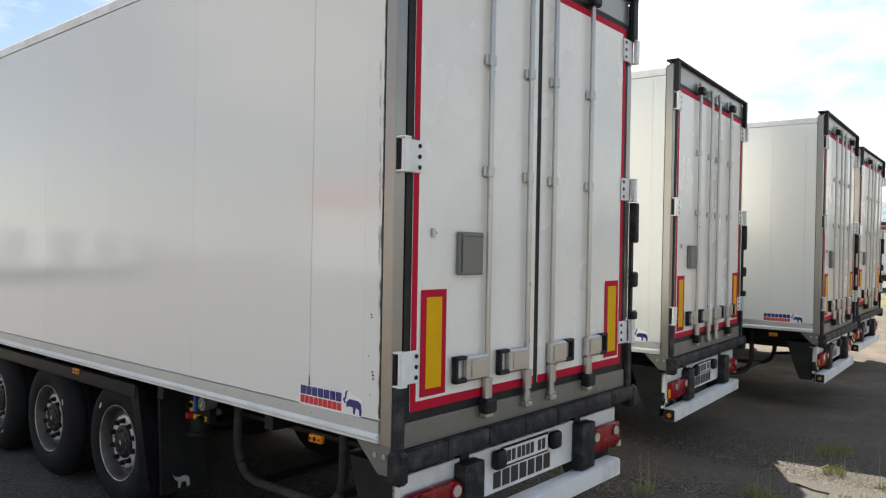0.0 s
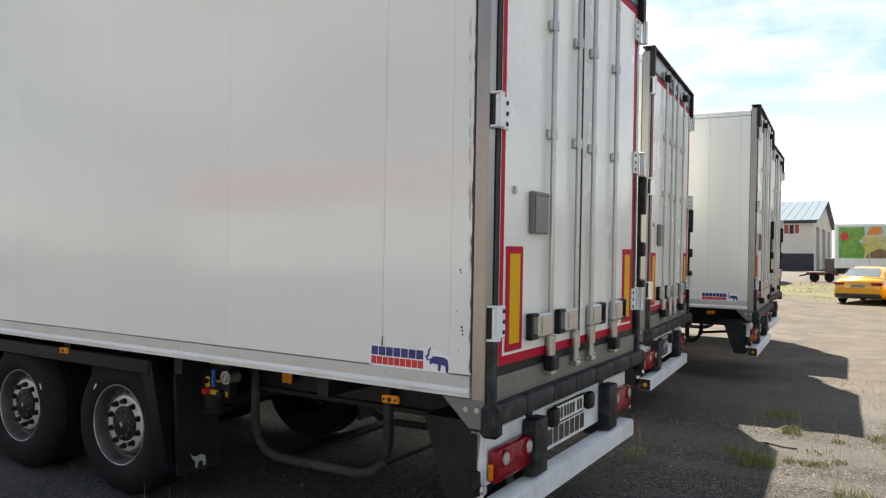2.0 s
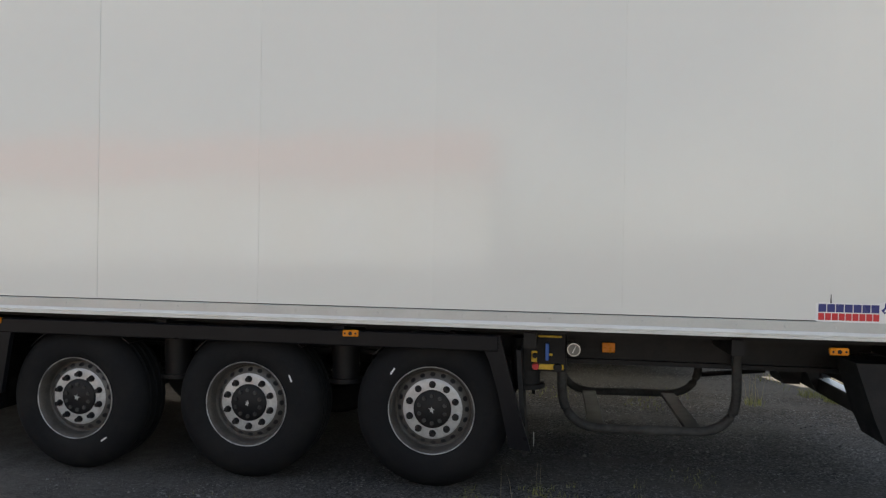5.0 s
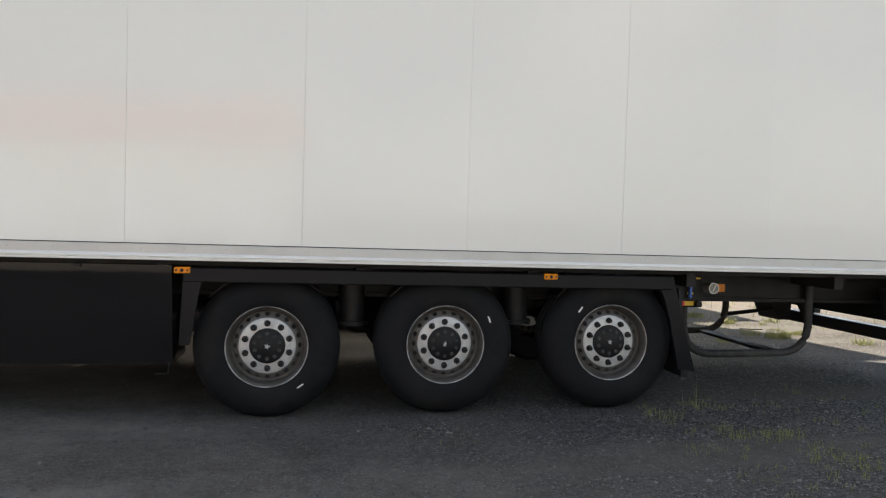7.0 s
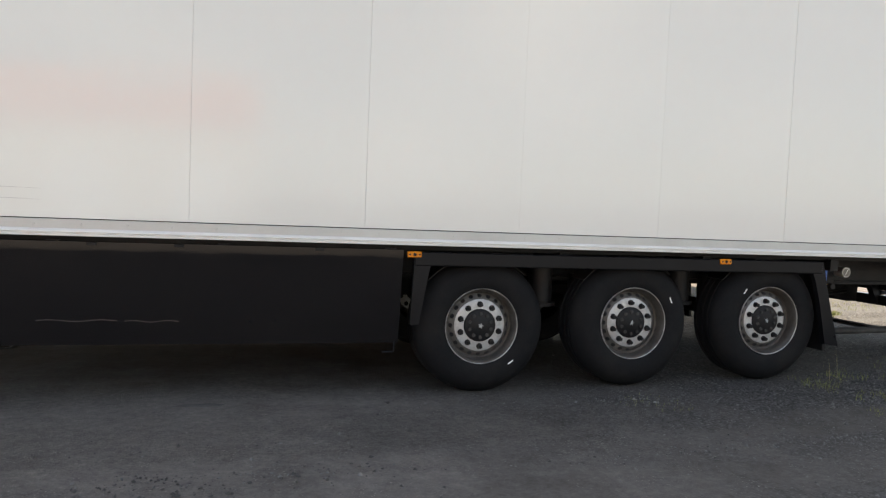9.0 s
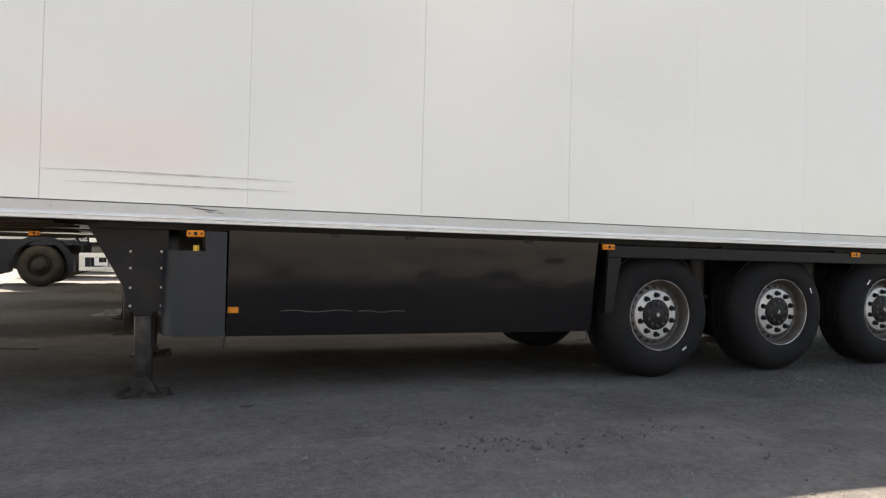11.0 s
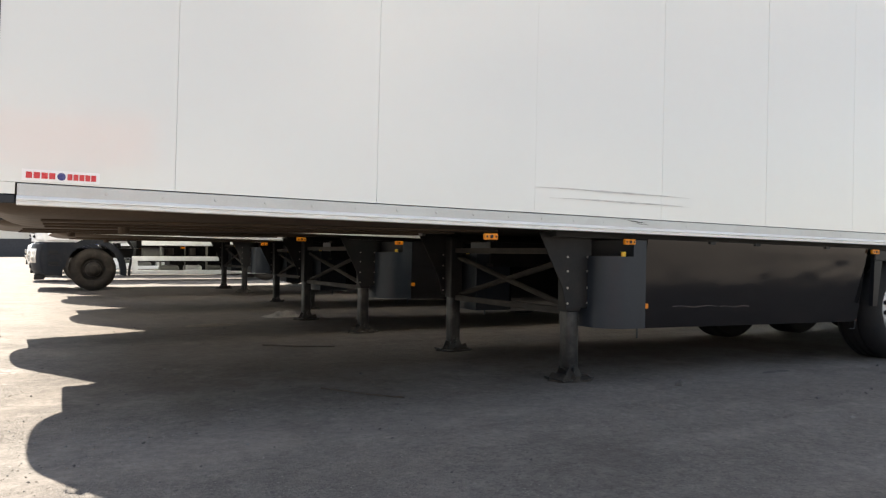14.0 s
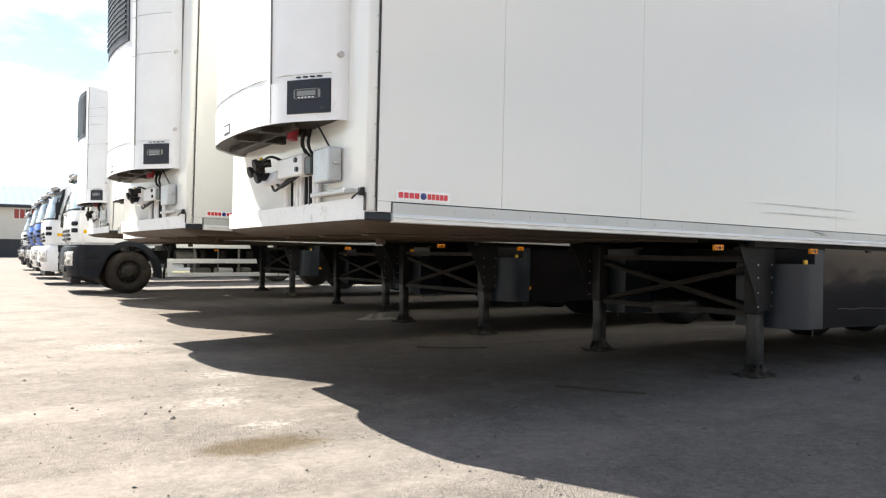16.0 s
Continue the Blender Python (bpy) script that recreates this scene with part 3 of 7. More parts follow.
    prism(bm, [(x + u * 1.25, z + v * 1.25) for u, v in star], "y", min(y + s * 0.0265, y + s * 0.023), max(y + s * 0.0265, y + s * 0.023))
    part("hub_mark", bm, SCUFF, w)
    return w


def bars(name, material, parent, x0, x1, z0, z1, n, y0, y1, gap=0.18):
    st = (x1 - x0) / n
    for i in range(n):
        part(name, lean(box(B(), x0 + st * (i + gap / 2), x0 + st * (i + 1 - gap / 2), y0, y1, z0, z1)), material, parent)


def animal_badge(bm, x, z, s, y0, y1):
    """A plain four-legged badge shape."""
    for poly in ([(0, .45), (.2, .62), (.75, .6), (.95, .5), (1, .2), (.97, -.05), (.86, -.05), (.84, .2), (.62, .28), (.56, -.02), (.45, -.02), (.45, .25), (.2, .3), (.02, .22)],
                 [(.0, .44), (-.12, .5), (-.02, .66), (.02, .9), (.1, .98), (.06, 1.0), (-.06, .92), (-.1, .68), (-.24, .56), (-.1, .38)]):
        prism(bm, [(x + s * u, z + s * v) for u, v in poly], "y", y0, y1)


def side_skin(tr):
    # each panel of the near side, its joints open
    for i, (a, b) in enumerate(zip(SEAMS, SEAMS[1:])):
        bm = B()
        box(bm, b + (0.0008 if i < 1 else 0.0005 if i > 5 else 0.0003 if i > 3 else 0.00012), a - (0.0008 if i == 1 else 0.0005 if i == 0 or i > 6 else 0.0003 if i > 4 else 0.00012), 0.0, 0.05, RAIL1 + 0.005, TOP0 - 0.003, 0.0012 if i > 4 else 0.0006)
        tilt = 0.0022 * math.sin(i * 2.3 + 0.6)
        for v in bm.verts:
            v.co.y += tilt * (v.co.x - (a + b) / 2) + 0.0015 * math.sin(i * 1.7)
        part("side_panel", lean(bm), WHITE, tr)
    bm = B()
    box(bm, BX0 + 0.02, -0.002, 0.008, 0.045, RAIL1 + 0.01, TOP0 - 0.01)
    part("joint_backing", lean(bm), JOINT, tr)
    bm = B()
    box(bm, BX0 + 0.02, -0.002, WID - 0.05, WID, RAIL1, TOP0, 0.003)
    part("far_side_panel", lean(bm), WHITE, tr)
    for y, s in ((0.0, 1), (WID, -1)):
        bm = B()
        prof = [(-0.004, RAIL0), (-0.018, RAIL0 + 0.003), (-0.019, RAIL0 + 0.017), (-0.010, RAIL0 + 0.019), (-0.010, RAIL0 + 0.024), (-0.024, RAIL0 + 0.027), (-0.024, RAIL0 + 0.034), (-0.009, RAIL0 + 0.049), (0.03, RAIL0 + 0.049), (0.03, RAIL0)]
        prism(bm, [(y + s * u, v) for u, v in prof], "x", BX0 + 0.08, 0.0)
        r = part("bottom_rail", lean(bm), ALULIT, tr, "scuffed aluminium bottom rail", smooth=0)
        bm = B()
        prism(bm, [(y + s * u, v) for u, v in ((-0.008, RAIL0 + 0.0495), (-0.008, RAIL1 - 0.004), (-0.004, RAIL1 - 0.001), (0.03, RAIL1 - 0.001), (0.03, RAIL0 + 0.0495))], "x", BX0 + 0.082, -0.002)
        part("rail_band", lean(bm), ALU, r, smooth=0)
        bm = B()
        for i in range(46):
            x = -0.25 - i * 0.283
            cyl(bm, (x, y + s * -0.007, RAIL0 + 0.078), (x, y + s * -0.0115, RAIL0 + 0.078), 0.010, 0.007, n=8)
        part("rivet_row", lean(bm), ALU, r, kind="stuff")
        bm = B()
        prism(bm, [(y + s * -0.006, TOP0 + 0.003), (y + s * -0.006, TOP1 - 0.03), (y + s * 0.02, TOP1), (y + s * 0.06, TOP1), (y + s * 0.06, TOP0 + 0.003)], "x", BX0, 0.0)
        part("top_rail", lean(bm), WHITE_STEEL, tr)
    bm = B()
    box(bm, BX0, 0.0, 0.061, WID - 0.061, TOP1 - 0.06, TOP1 - 0.004)
    part("roof", lean(bm), WHITE, tr)
    bm = B()
    box(bm, BX0 + 0.04, 0.0, 0.031, WID - 0.031, RAIL0 + 0.03, RAIL1)
    part("floor_underside", lean(bm), UNDER, tr, "dusty brown floor underside")
    for y in (0.16, 2.36):                    # cross-bearers seen from below
        bm = B()
        box(bm, -9.9, -0.1, y, y + 0.08, RAIL0 - 0.04, RAIL0 + 0.028)
        part("floor_bearer", lean(bm), BLACK, tr)


def badges(tr):
    bm = B()
    prism(bm, [(-0.645, 1.128), (-0.645, 1.232), (-0.63, 1.24), (-0.30, 1.236), (-0.24, 1.262), (-0.2, 1.24), (-0.125, 1.215), (-0.12, 1.13), (-0.14, 1.124), (-0.63, 1.122)], "y", -0.0025, -0.0005)
    st = part("brand_sticker", lean(bm), STICKER, tr, "white sticker with navy and red print")
    bars("navy_bar", INK_BLUE, st, -0.632, -0.285, 1.183, 1.231, 7, -0.0045, -0.0027, 0.12)
    bars("red_bar", INK_RED, st, -0.632, -0.285, 1.134, 1.176, 9, -0.0045, -0.0027, 0.14)
    bm = B()
    animal_badge(bm, -0.248, 1.135, 0.118, -0.0045, -0.0027)
    part("badge", lean(bm), INK_BLUE, st)
    bm = B()
    box(bm, -13.38, -13.02, -0.0025, -0.0005, 1.139, 1.199)
    st = part("maker_sticker", lean(bm), STICKER, tr, "white sticker with red print")
    bars("red_bar", INK_RED, st, -13.365, -13.225, 1.153, 1.185, 4, -0.0045, -0.0027)
    bars("red_bar", INK_RED, st, -13.175, -13.035, 1.153, 1.185, 5, -0.0045, -0.0027)
    bm = B()
    cyl(bm, (-13.2, -0.0027, 1.169), (-13.2, -0.0046, 1.169), 0.020, n=20)
    part("badge", lean(bm), INK_BLUE, st)


def tail(tr):
    # stainless frame
    for y0, y1 in ((-0.004, 0.075), (WID - 0.075, WID + 0.004)):
        bm = B()
        box(bm, 0.004, 0.082, y0, y1, 0.995, 3.90, 0.006)
        part("corner_post", lean(bm), STEEL, tr, "brushed stainless steel corner post")
    bm = B()
    box(bm, 0.004, 0.085, 0.075, WID - 0.075, 3.74, 3.93, 0.006)
    part("header", lean(bm), STEEL, tr)
    bm = B()
    box(bm, 0.002, 0.13, -0.01, WID + 0.01, 3.93, 3.955, 0.006)
    box(bm, 0.086, 0.13, -0.008, 0.07, 3.62, 3.93, 0.008)
    box(bm, 0.086, 0.13, WID - 0.07, WID + 0.008, 3.62, 3.93, 0.008)
    part("roof_buffer", lean(bm), RUBBER, tr, "black rubber roof buffer")
    bm = B()
    box(bm, 0.004, 0.10, 0.075, WID - 0.075, 0.985, 1.115, 0.004)
    part("door_sill", lean(bm), DULLSILL, tr, "dull grimy steel door sill")
    # gasket frame
    for a in ((0.076, 0.125, 1.12, 3.738), (WID - 0.125, WID - 0.076, 1.12, 3.738), (0.125, WID - 0.125, 1.117, 1.165), (0.125, WID - 0.125, 3.70, 3.738), (1.276, 1.324, 1.165, 3.70)):
        part("door_gasket", lean(box(B(), 0.03, 0.088, a[0], a[1], a[2], a[3])), RUBBER, tr, "black rubber door gasket")
    for y0, y1, m_ in ((0.125, 1.276, 1), (1.324, WID - 0.125, -1)):
        bm = B()
        box(bm, 0.03, 0.092, y0, y1, 1.165, 3.70, 0.003)
        door = part("door", lean(bm), WHITE_DOOR, tr, "white insulated rear door")
        e = 0.0935
        bm = B()
        yo = y0 if m_ == 1 else y1
        box(bm, 0.092, e, min(yo, yo + m_ * 0.042), max(yo, yo + m_ * 0.042), 1.165, 3.70)
        box(bm, 0.092, e, min(yo + m_ * 0.042, y1 if m_ == 1 else y0), max(yo + m_ * 0.042, y1 if m_ == 1 else y0), 1.165, 1.215)
        box(bm, 0.092, e, min(yo + m_ * 0.042, y1 if m_ == 1 else y0), max(yo + m_ * 0.042, y1 if m_ == 1 else y0), 3.655, 3.70)
        part("contour_tape", lean(bm), RED, door, "red reflective contour tape")
        # board
        yb = (0.195, 0.40) if m_ == 1 else (2.205, 2.41)
        bm = B()
        box(bm, 0.0936, 0.099, yb[0], yb[1], 1.232, 1.795, 0.002)
        bd = part("marker_board", lean(bm), RED, tr, "yellow marker board with red border")
        bm = B()
        box(bm, 0.099, 0.1005, yb[0] + 0.04, yb[1] - 0.04, 1.272, 1.755)
        part("yellow_field", lean(bm), YELLOW, bd)
        for yr in ((0.745, 1.155) if m_ == 1 else (1.44, 1.915)):
            bm = B()
            cyl(bm, (0.122, yr, 1.06), (0.122, yr, 3.80), 0.0165, n=12)
            rod = part("locking_rod", lean(bm), CHROME, tr, "zinc-plated locking rod")
            for zc in (2.46, 3.10):
                bm = B()
                box(bm, 0.093, 0.118, yr - 0.045, yr + 0.03, zc - 0.03, zc + 0.03, 0.006)
                cyl(bm, (0.122, yr, zc - 0.028), (0.122, yr, zc + 0.028), 0.025, n=12)
                part("rod_guide", lean(bm), CHROME, rod)
            bm = B()
            cyl(bm, (0.124, yr, 1.16), (0.124, yr, 1.26), 0.03, n=12)
            cyl(bm, (0.124, yr, 1.10), (0.124, yr, 1.15), 0.024, n=12)
            box(bm, 0.10, 0.15, yr - 0.035, yr + 0.035, 1.045, 1.075, 0.006)
            part("rod_cam", lean(bm), CHROME, rod)
            bm = B()
            cyl(bm, (0.122, yr, 3.76), (0.122, yr, 3.84), 0.03, n=12)
            part("rod_cam", lean(bm), CHROME, rod)
            if yr in (0.745, 1.915):
                bm = B()
                box(bm, 0.098, 0.165, yr - 0.05, yr + 0.055, 1.07, 1.155, 0.012)
                part("cam_keeper", lean(bm), RUBBER, rod)
                bm = B()
                box(bm, 0.098, 0.165, yr - 0.05, yr + 0.055, 3.72, 3.80, 0.012)
                part("cam_keeper", lean(bm), RUBBER, rod)
            for zz in (1.09, 1.262):
                part("collar", lean(cyl(B(), (0.124, yr, zz), (0.124, yr, zz + 0.010), 0.035, n=12)), CHROME, rod)
            # handle
            yh0, yh1 = (yr - 0.30, yr + 0.01) if m_ == 1 else (yr - 0.03, yr + 0.27)
            bm = B()
            ym = yh0 + 0.10 if m_ == 1 else yh0
            box(bm, 0.096, 0.142, ym, ym + 0.20, 1.275, 1.415, 0.012)
            box(bm, 0.142, 0.147, ym + 0.03, ym + 0.17, 1.30, 1.39, 0.004)
            hd = part("door_handle", lean(bm), CHROME, tr, "zinc-plated door handle with black grip")
            bm = B()
            yg = yh0 if m_ == 1 else yh1 - 0.10
            for a in ((yg, yg + 0.10, 1.272, 1.295), (yg, yg + 0.10, 1.40, 1.42), ((yg, yg + 0.024, 1.272, 1.42) if m_ == 1 else (yg + 0.076, yg + 0.10, 1.272, 1.42))):
                box(bm, 0.10, 0.138, a[0], a[1], a[2], a[3], 0.005)
            part("grip", lean(bm), RUBBER, hd)
        for zc in (1.40, 2.485, 3.54):
            bm = B()
            ya, yb2 = (0.0, 0.175) if m_ == 1 else (WID - 0.175, WID)
            box(bm, 0.0935, 0.108, ya + (0.05 if m_ == 1 else 0), yb2 - (0 if m_ == 1 else 0.05), zc - 0.085, zc + 0.085, 0.005)
            yc = 0.022 if m_ == 1 else WID - 0.022
            hg = part("hinge", lean(bm), WHITE_STEEL, tr, "white painted steel door hinge")
            part("hinge_web", lean(box(B(), 0.086, 0.098, yc - 0.016, yc + 0.012, zc - 0.080, zc + 0.080, 0.003)), BLACK, hg)
            part("hinge_pin", lean(cyl(B(), (0.124, yc, zc - 0.078), (0.124, yc, zc + 0.078), 0.0165, n=16)), WHITE_STEEL, hg)
            part("hinge_strap", lean(box(B(), 0.140, 0.146, yc - 0.020, yc + 0.026, zc - 0.080, zc + 0.080, 0.002)), WHITE_STEEL, hg)
            for z_a in (-0.090, 0.080):
                part("hinge_plate", lean(box(B(), 0.086, 0.147, yc - 0.026, yc + 0.026, zc + z_a, zc + z_a + 0.011, 0.003)), WHITE_STEEL, hg)
            yq = 0.15 if m_ == 1 else WID - 0.15
            for dz in (-0.055, 0, 0.055):
                part("hinge_bolt", lean(cyl(B(), (0.107, yq, zc + dz), (0.113, yq, zc + dz), 0.012, n=8)), BLACK, hg)
        # side buffer strips
        yc = 0.03 if m_ == 1 else WID - 0.03
        bm = B()
        box(bm, 0.084, 0.125, yc - 0.032, yc + 0.032, 0.90, 1.31, 0.008)
        if m_ == -1:
            box(bm, 0.09, 0.15, WID - 0.012, WID + 0.045, 2.08, 2.39, 0.012)
            box(bm, 0.09, 0.15, WID - 0.012, WID + 0.045, 1.74, 1.86, 0.012)
            box(bm, 0.09, 0.15, WID - 0.012, WID + 0.045, 1.49, 1.56, 0.012)
            box(bm, 0.09, 0.115, WID - 0.012, WID + 0.02, 1.49, 2.39)
        part("side_buffer", lean(bm), WORNRUBBER, tr)
    # document box and small catch
    bm = B()
    box(bm, 0.0935, 0.125, 0.475, 0.69, 1.868, 2.108, 0.006)
    p_ = part("document_box", lean(bm), GREYPAINT, tr, "grey flat document box")
    bm = B()
    box(bm, 0.1255, 0.128, 0.485, 0.68, 1.878, 2.098, 0.002)
    part("lid", lean(bm), GREYPAINT, p_)
    part("slot", lean(box(B(), 0.1275, 0.1292, 0.4855, 0.497, 1.885, 2.075)), INK_BLACK, p_)
    part("lid_lip", lean(box(B(), 0.1275, 0.134, 0.485, 0.68, 2.084, 2.098, 0.003)), GREYPAINT, p_)
    bm = B()
    box(bm, 0.0935, 0.112, 0.265, 0.285, 2.075, 2.12, 0.003)
    box(bm, 0.0935, 0.108, 0.285, 0.305, 2.09, 2.105, 0.003)
    part("door_catch", lean(bm), CHROME, tr)
    # ramp buffers
    for i in range(7):
        y0 = 0.0 + i * WID / 7
        bm = B()
        box(bm, 0.10, 0.155, y0 + 0.003, y0 + WID / 7 - 0.003, 0.885, 0.985, 0.010, 2)
        part("dock_buffer", lean(bm), WORNRUBBER, tr, "black rubber dock buffer")
    bm = B()
    box(bm, -0.05, 0.10, 0.0, WID, 0.86, 0.984, 0.006)
    part("rear_cross_member", lean(bm), BLACK, tr)
    for y0 in (-0.008, WID - 0.032):
        bm = B()
        prism(bm, [(-0.16, 1.008), (0.085, 1.008), (0.085, 0.86), (0.0, 0.86)], "y", y0, y0 + 0.04)
        br = part("corner_bracket", lean(bm), GREYPAINT, tr, "bolted grey steel corner bracket")
        for xx in (-0.02, 0.045):
            part("bolt", lean(cyl(B(), (xx, y0 - 0.006, 0.955), (xx, y0 + 0.01, 0.955), 0.014, n=10)), CHROME, br)
        bm = B()
        box(bm, 0.06, 0.165, y0 - 0.012, y0 + 0.07, 0.82, 0.99, 0.02)
        part("corner_buffer", lean(bm), WORNRUBBER, tr)
    # lamp carrier, set in under the tail
    LI = -0.045
    bm = B()
    box(bm, 0.06, 0.075, 0.13, WID - 0.075, 0.53, 0.815, 0.004)
    box(bm, -0.02, 0.06, 0.13, WID - 0.075, 0.795, 0.81)
    box(bm, 0.02, 0.06, 0.13, 0.136, 0.45, 0.80)
    lc = part("lamp_carrier", lean(inset(bm, LI)), WHITE_STEEL, tr, "white painted steel lamp carrier")
    part("carrier_back", lean(inset(box(B(), 0.048, 0.0585, 0.14, WID - 0.085, 0.535, 0.79), LI)), BLACK, lc)
    for y0, y1, s in ((0.135, 0.565, 1), (WID - 0.535, WID - 0.105, -1)):
        bm = B()
        box(bm, 0.076, 0.14, y0, y1, 0.545, 0.725, 0.022, 2)
        tl = part("tail_light", lean(inset(bm, LI)), REDLENS, tr, "red rear lamp cluster with round clear lenses")
        for yy in ((y0 + 0.085, y1 - 0.05) if s == 1 else (y0 + 0.05, y1 - 0.085)):
            ring = part("lens_ring", lean(inset(cyl(B(), (0.13, yy, 0.668), (0.148, yy, 0.668), 0.05, 0.046, n=20), LI)), REDLENS, tl)
            part("clear_lens", lean(inset(cyl(B(), (0.14, yy, 0.668), (0.154, yy, 0.668), 0.038, 0.032, n=20), LI)), CLEARLENS, ring)
        bm = B()
        ya = y0 - 0.012 if s == 1 else y1
        box(bm, 0.09, 0.118, ya, ya + 0.012, 0.565, 0.65, 0.004)
        part("amber_lens", lean(inset(bm, LI)), AMBER, tl)
        bm = B()
        yb3 = 0.555 if s == 1 else WID - 0.735
        box(bm, 0.076, 0.165, yb3 + 0.01, yb3 + 0.195, 0.475, 0.80, 0.012, 2)
        part("rubber_stop", lean(inset(bm, LI)), WORNRUBBER, tr, "black rubber loading stop")
        bm = B()
        ye = 0.02 if s == 1 else WID - 0.09
        cyl(bm, (0.05, ye + 0.035, 0.62), (0.05, ye + 0.035, 0.50), 0.03, n=12)
        tube(bm, [(0.05, ye + 0.035, 0.58), (0.09, ye - s * 0.02 + 0.03, 0.54)], 0.022)
        ol = part("outline_lamp", lean(inset(bm, LI)), RUBBER, tr)
        bm = B()
        cyl(bm, (0.10, ye + 0.02, 0.54), (0.118, ye + 0.02, 0.54), 0.024, n=12)
        part("lens", lean(inset(bm, LI)), CLEARLENS, ol)
    bm = B()
    box(bm, 0.0755, 0.084, 1.02, 1.56, 0.668, 0.798, 0.003)
    part("plate_holder", lean(inset(bm, LI)), RUBBER, tr)
    bm = B()
    box(bm, 0.0845, 0.088, 1.035, 1.545, 0.682, 0.786, 0.001)
    pl = part("number_plate", lean(inset(bm, LI)), STICKER, tr, "white number plate with black bars")
    for a, b in ((0.955, 0.995), (1.005, 1.045), (1.065, 1.105), (1.115, 1.155), (1.165, 1.205), (1.215, 1.255), (1.30, 1.34), (1.35, 1.39)):
        part("black_bar", lean(inset(box(B(), 0.0885, 0.0895, a + 0.12, b + 0.12, 0.70, 0.77), LI)), INK_BLACK, pl)
    for yy in (0.97, 1.61):
        bm = B()
        box(bm, 0.076, 0.135, yy - 0.055, yy + 0.055, 0.68, 0.80, 0.025, 2)
        part("plate_lamp", lean(inset(bm, LI)), RUBBER, tr)
    for i in range(7):
        y = 0.95 + i * 0.094
        part("lettering_bar", lean(inset(box(B(), 0.0752, 0.0768, y, y + 0.078, 0.555, 0.655), LI)), INK_BLACK, lc)
    # under-run bar
    bm = B()
    prism(bm, [(0.07, 0.345), (0.185, 0.345), (0.185, 0.455), (0.165, 0.465), (0.07, 0.465)], "y", 0.08, WID - 0.19)
    ur = part("underrun_bar", lean(inset(bm, LI)), WHITE_STEEL, tr, "white painted under-run bar")
    part("bar_back", lean(inset(box(B(), 0.058, 0.0685, 0.082, WID - 0.192, 0.347, 0.463), LI)), BLACK, ur, "dark back of the bar")
    for ye in (0.065, WID - 0.19):
        bm = B()
        box(bm, 0.075, 0.18, ye, ye + 0.014, 0.35, 0.46, 0.004)
        cp = part("end_cap", lean(inset(bm, LI)), RUBBER, ur)
        bm = B()
        cyl(bm, (0.128, ye - 0.006, 0.405), (0.128, ye + 0.02, 0.405), 0.022, n=16)
        part("side_reflector", lean(inset(bm, LI)), AMBER, cp)
    for y in (0.62, WID - 0.70):
        bm = B()
        prism(bm, [(-0.1, 0.86), (0.08, 0.86), (0.11, 0.36), (0.05, 0.36), (-0.05, 0.55)], "y", y, y + 0.08)
        part("underrun_strut", lean(inset(bm, LI)), BLACK, ur)


def marker(tr, x, z, y=-0.004, w=0.054):
    bm = B()
    box(bm, x - w, x + w, y, y + 0.03, z - 0.022, z + 0.022, 0.006)
    m_ = part("side_marker_light", bm, AMBER, tr, "small amber side marker light")
    for dx, r in ((-w * 0.68, 0.007), (w * 0.68, 0.007), (0, 0.013)):
        part("screw", cyl(B(), (x + dx, y + 0.002, z), (x + dx, y - 0.003, z), r, n=8), BLACK, m_)


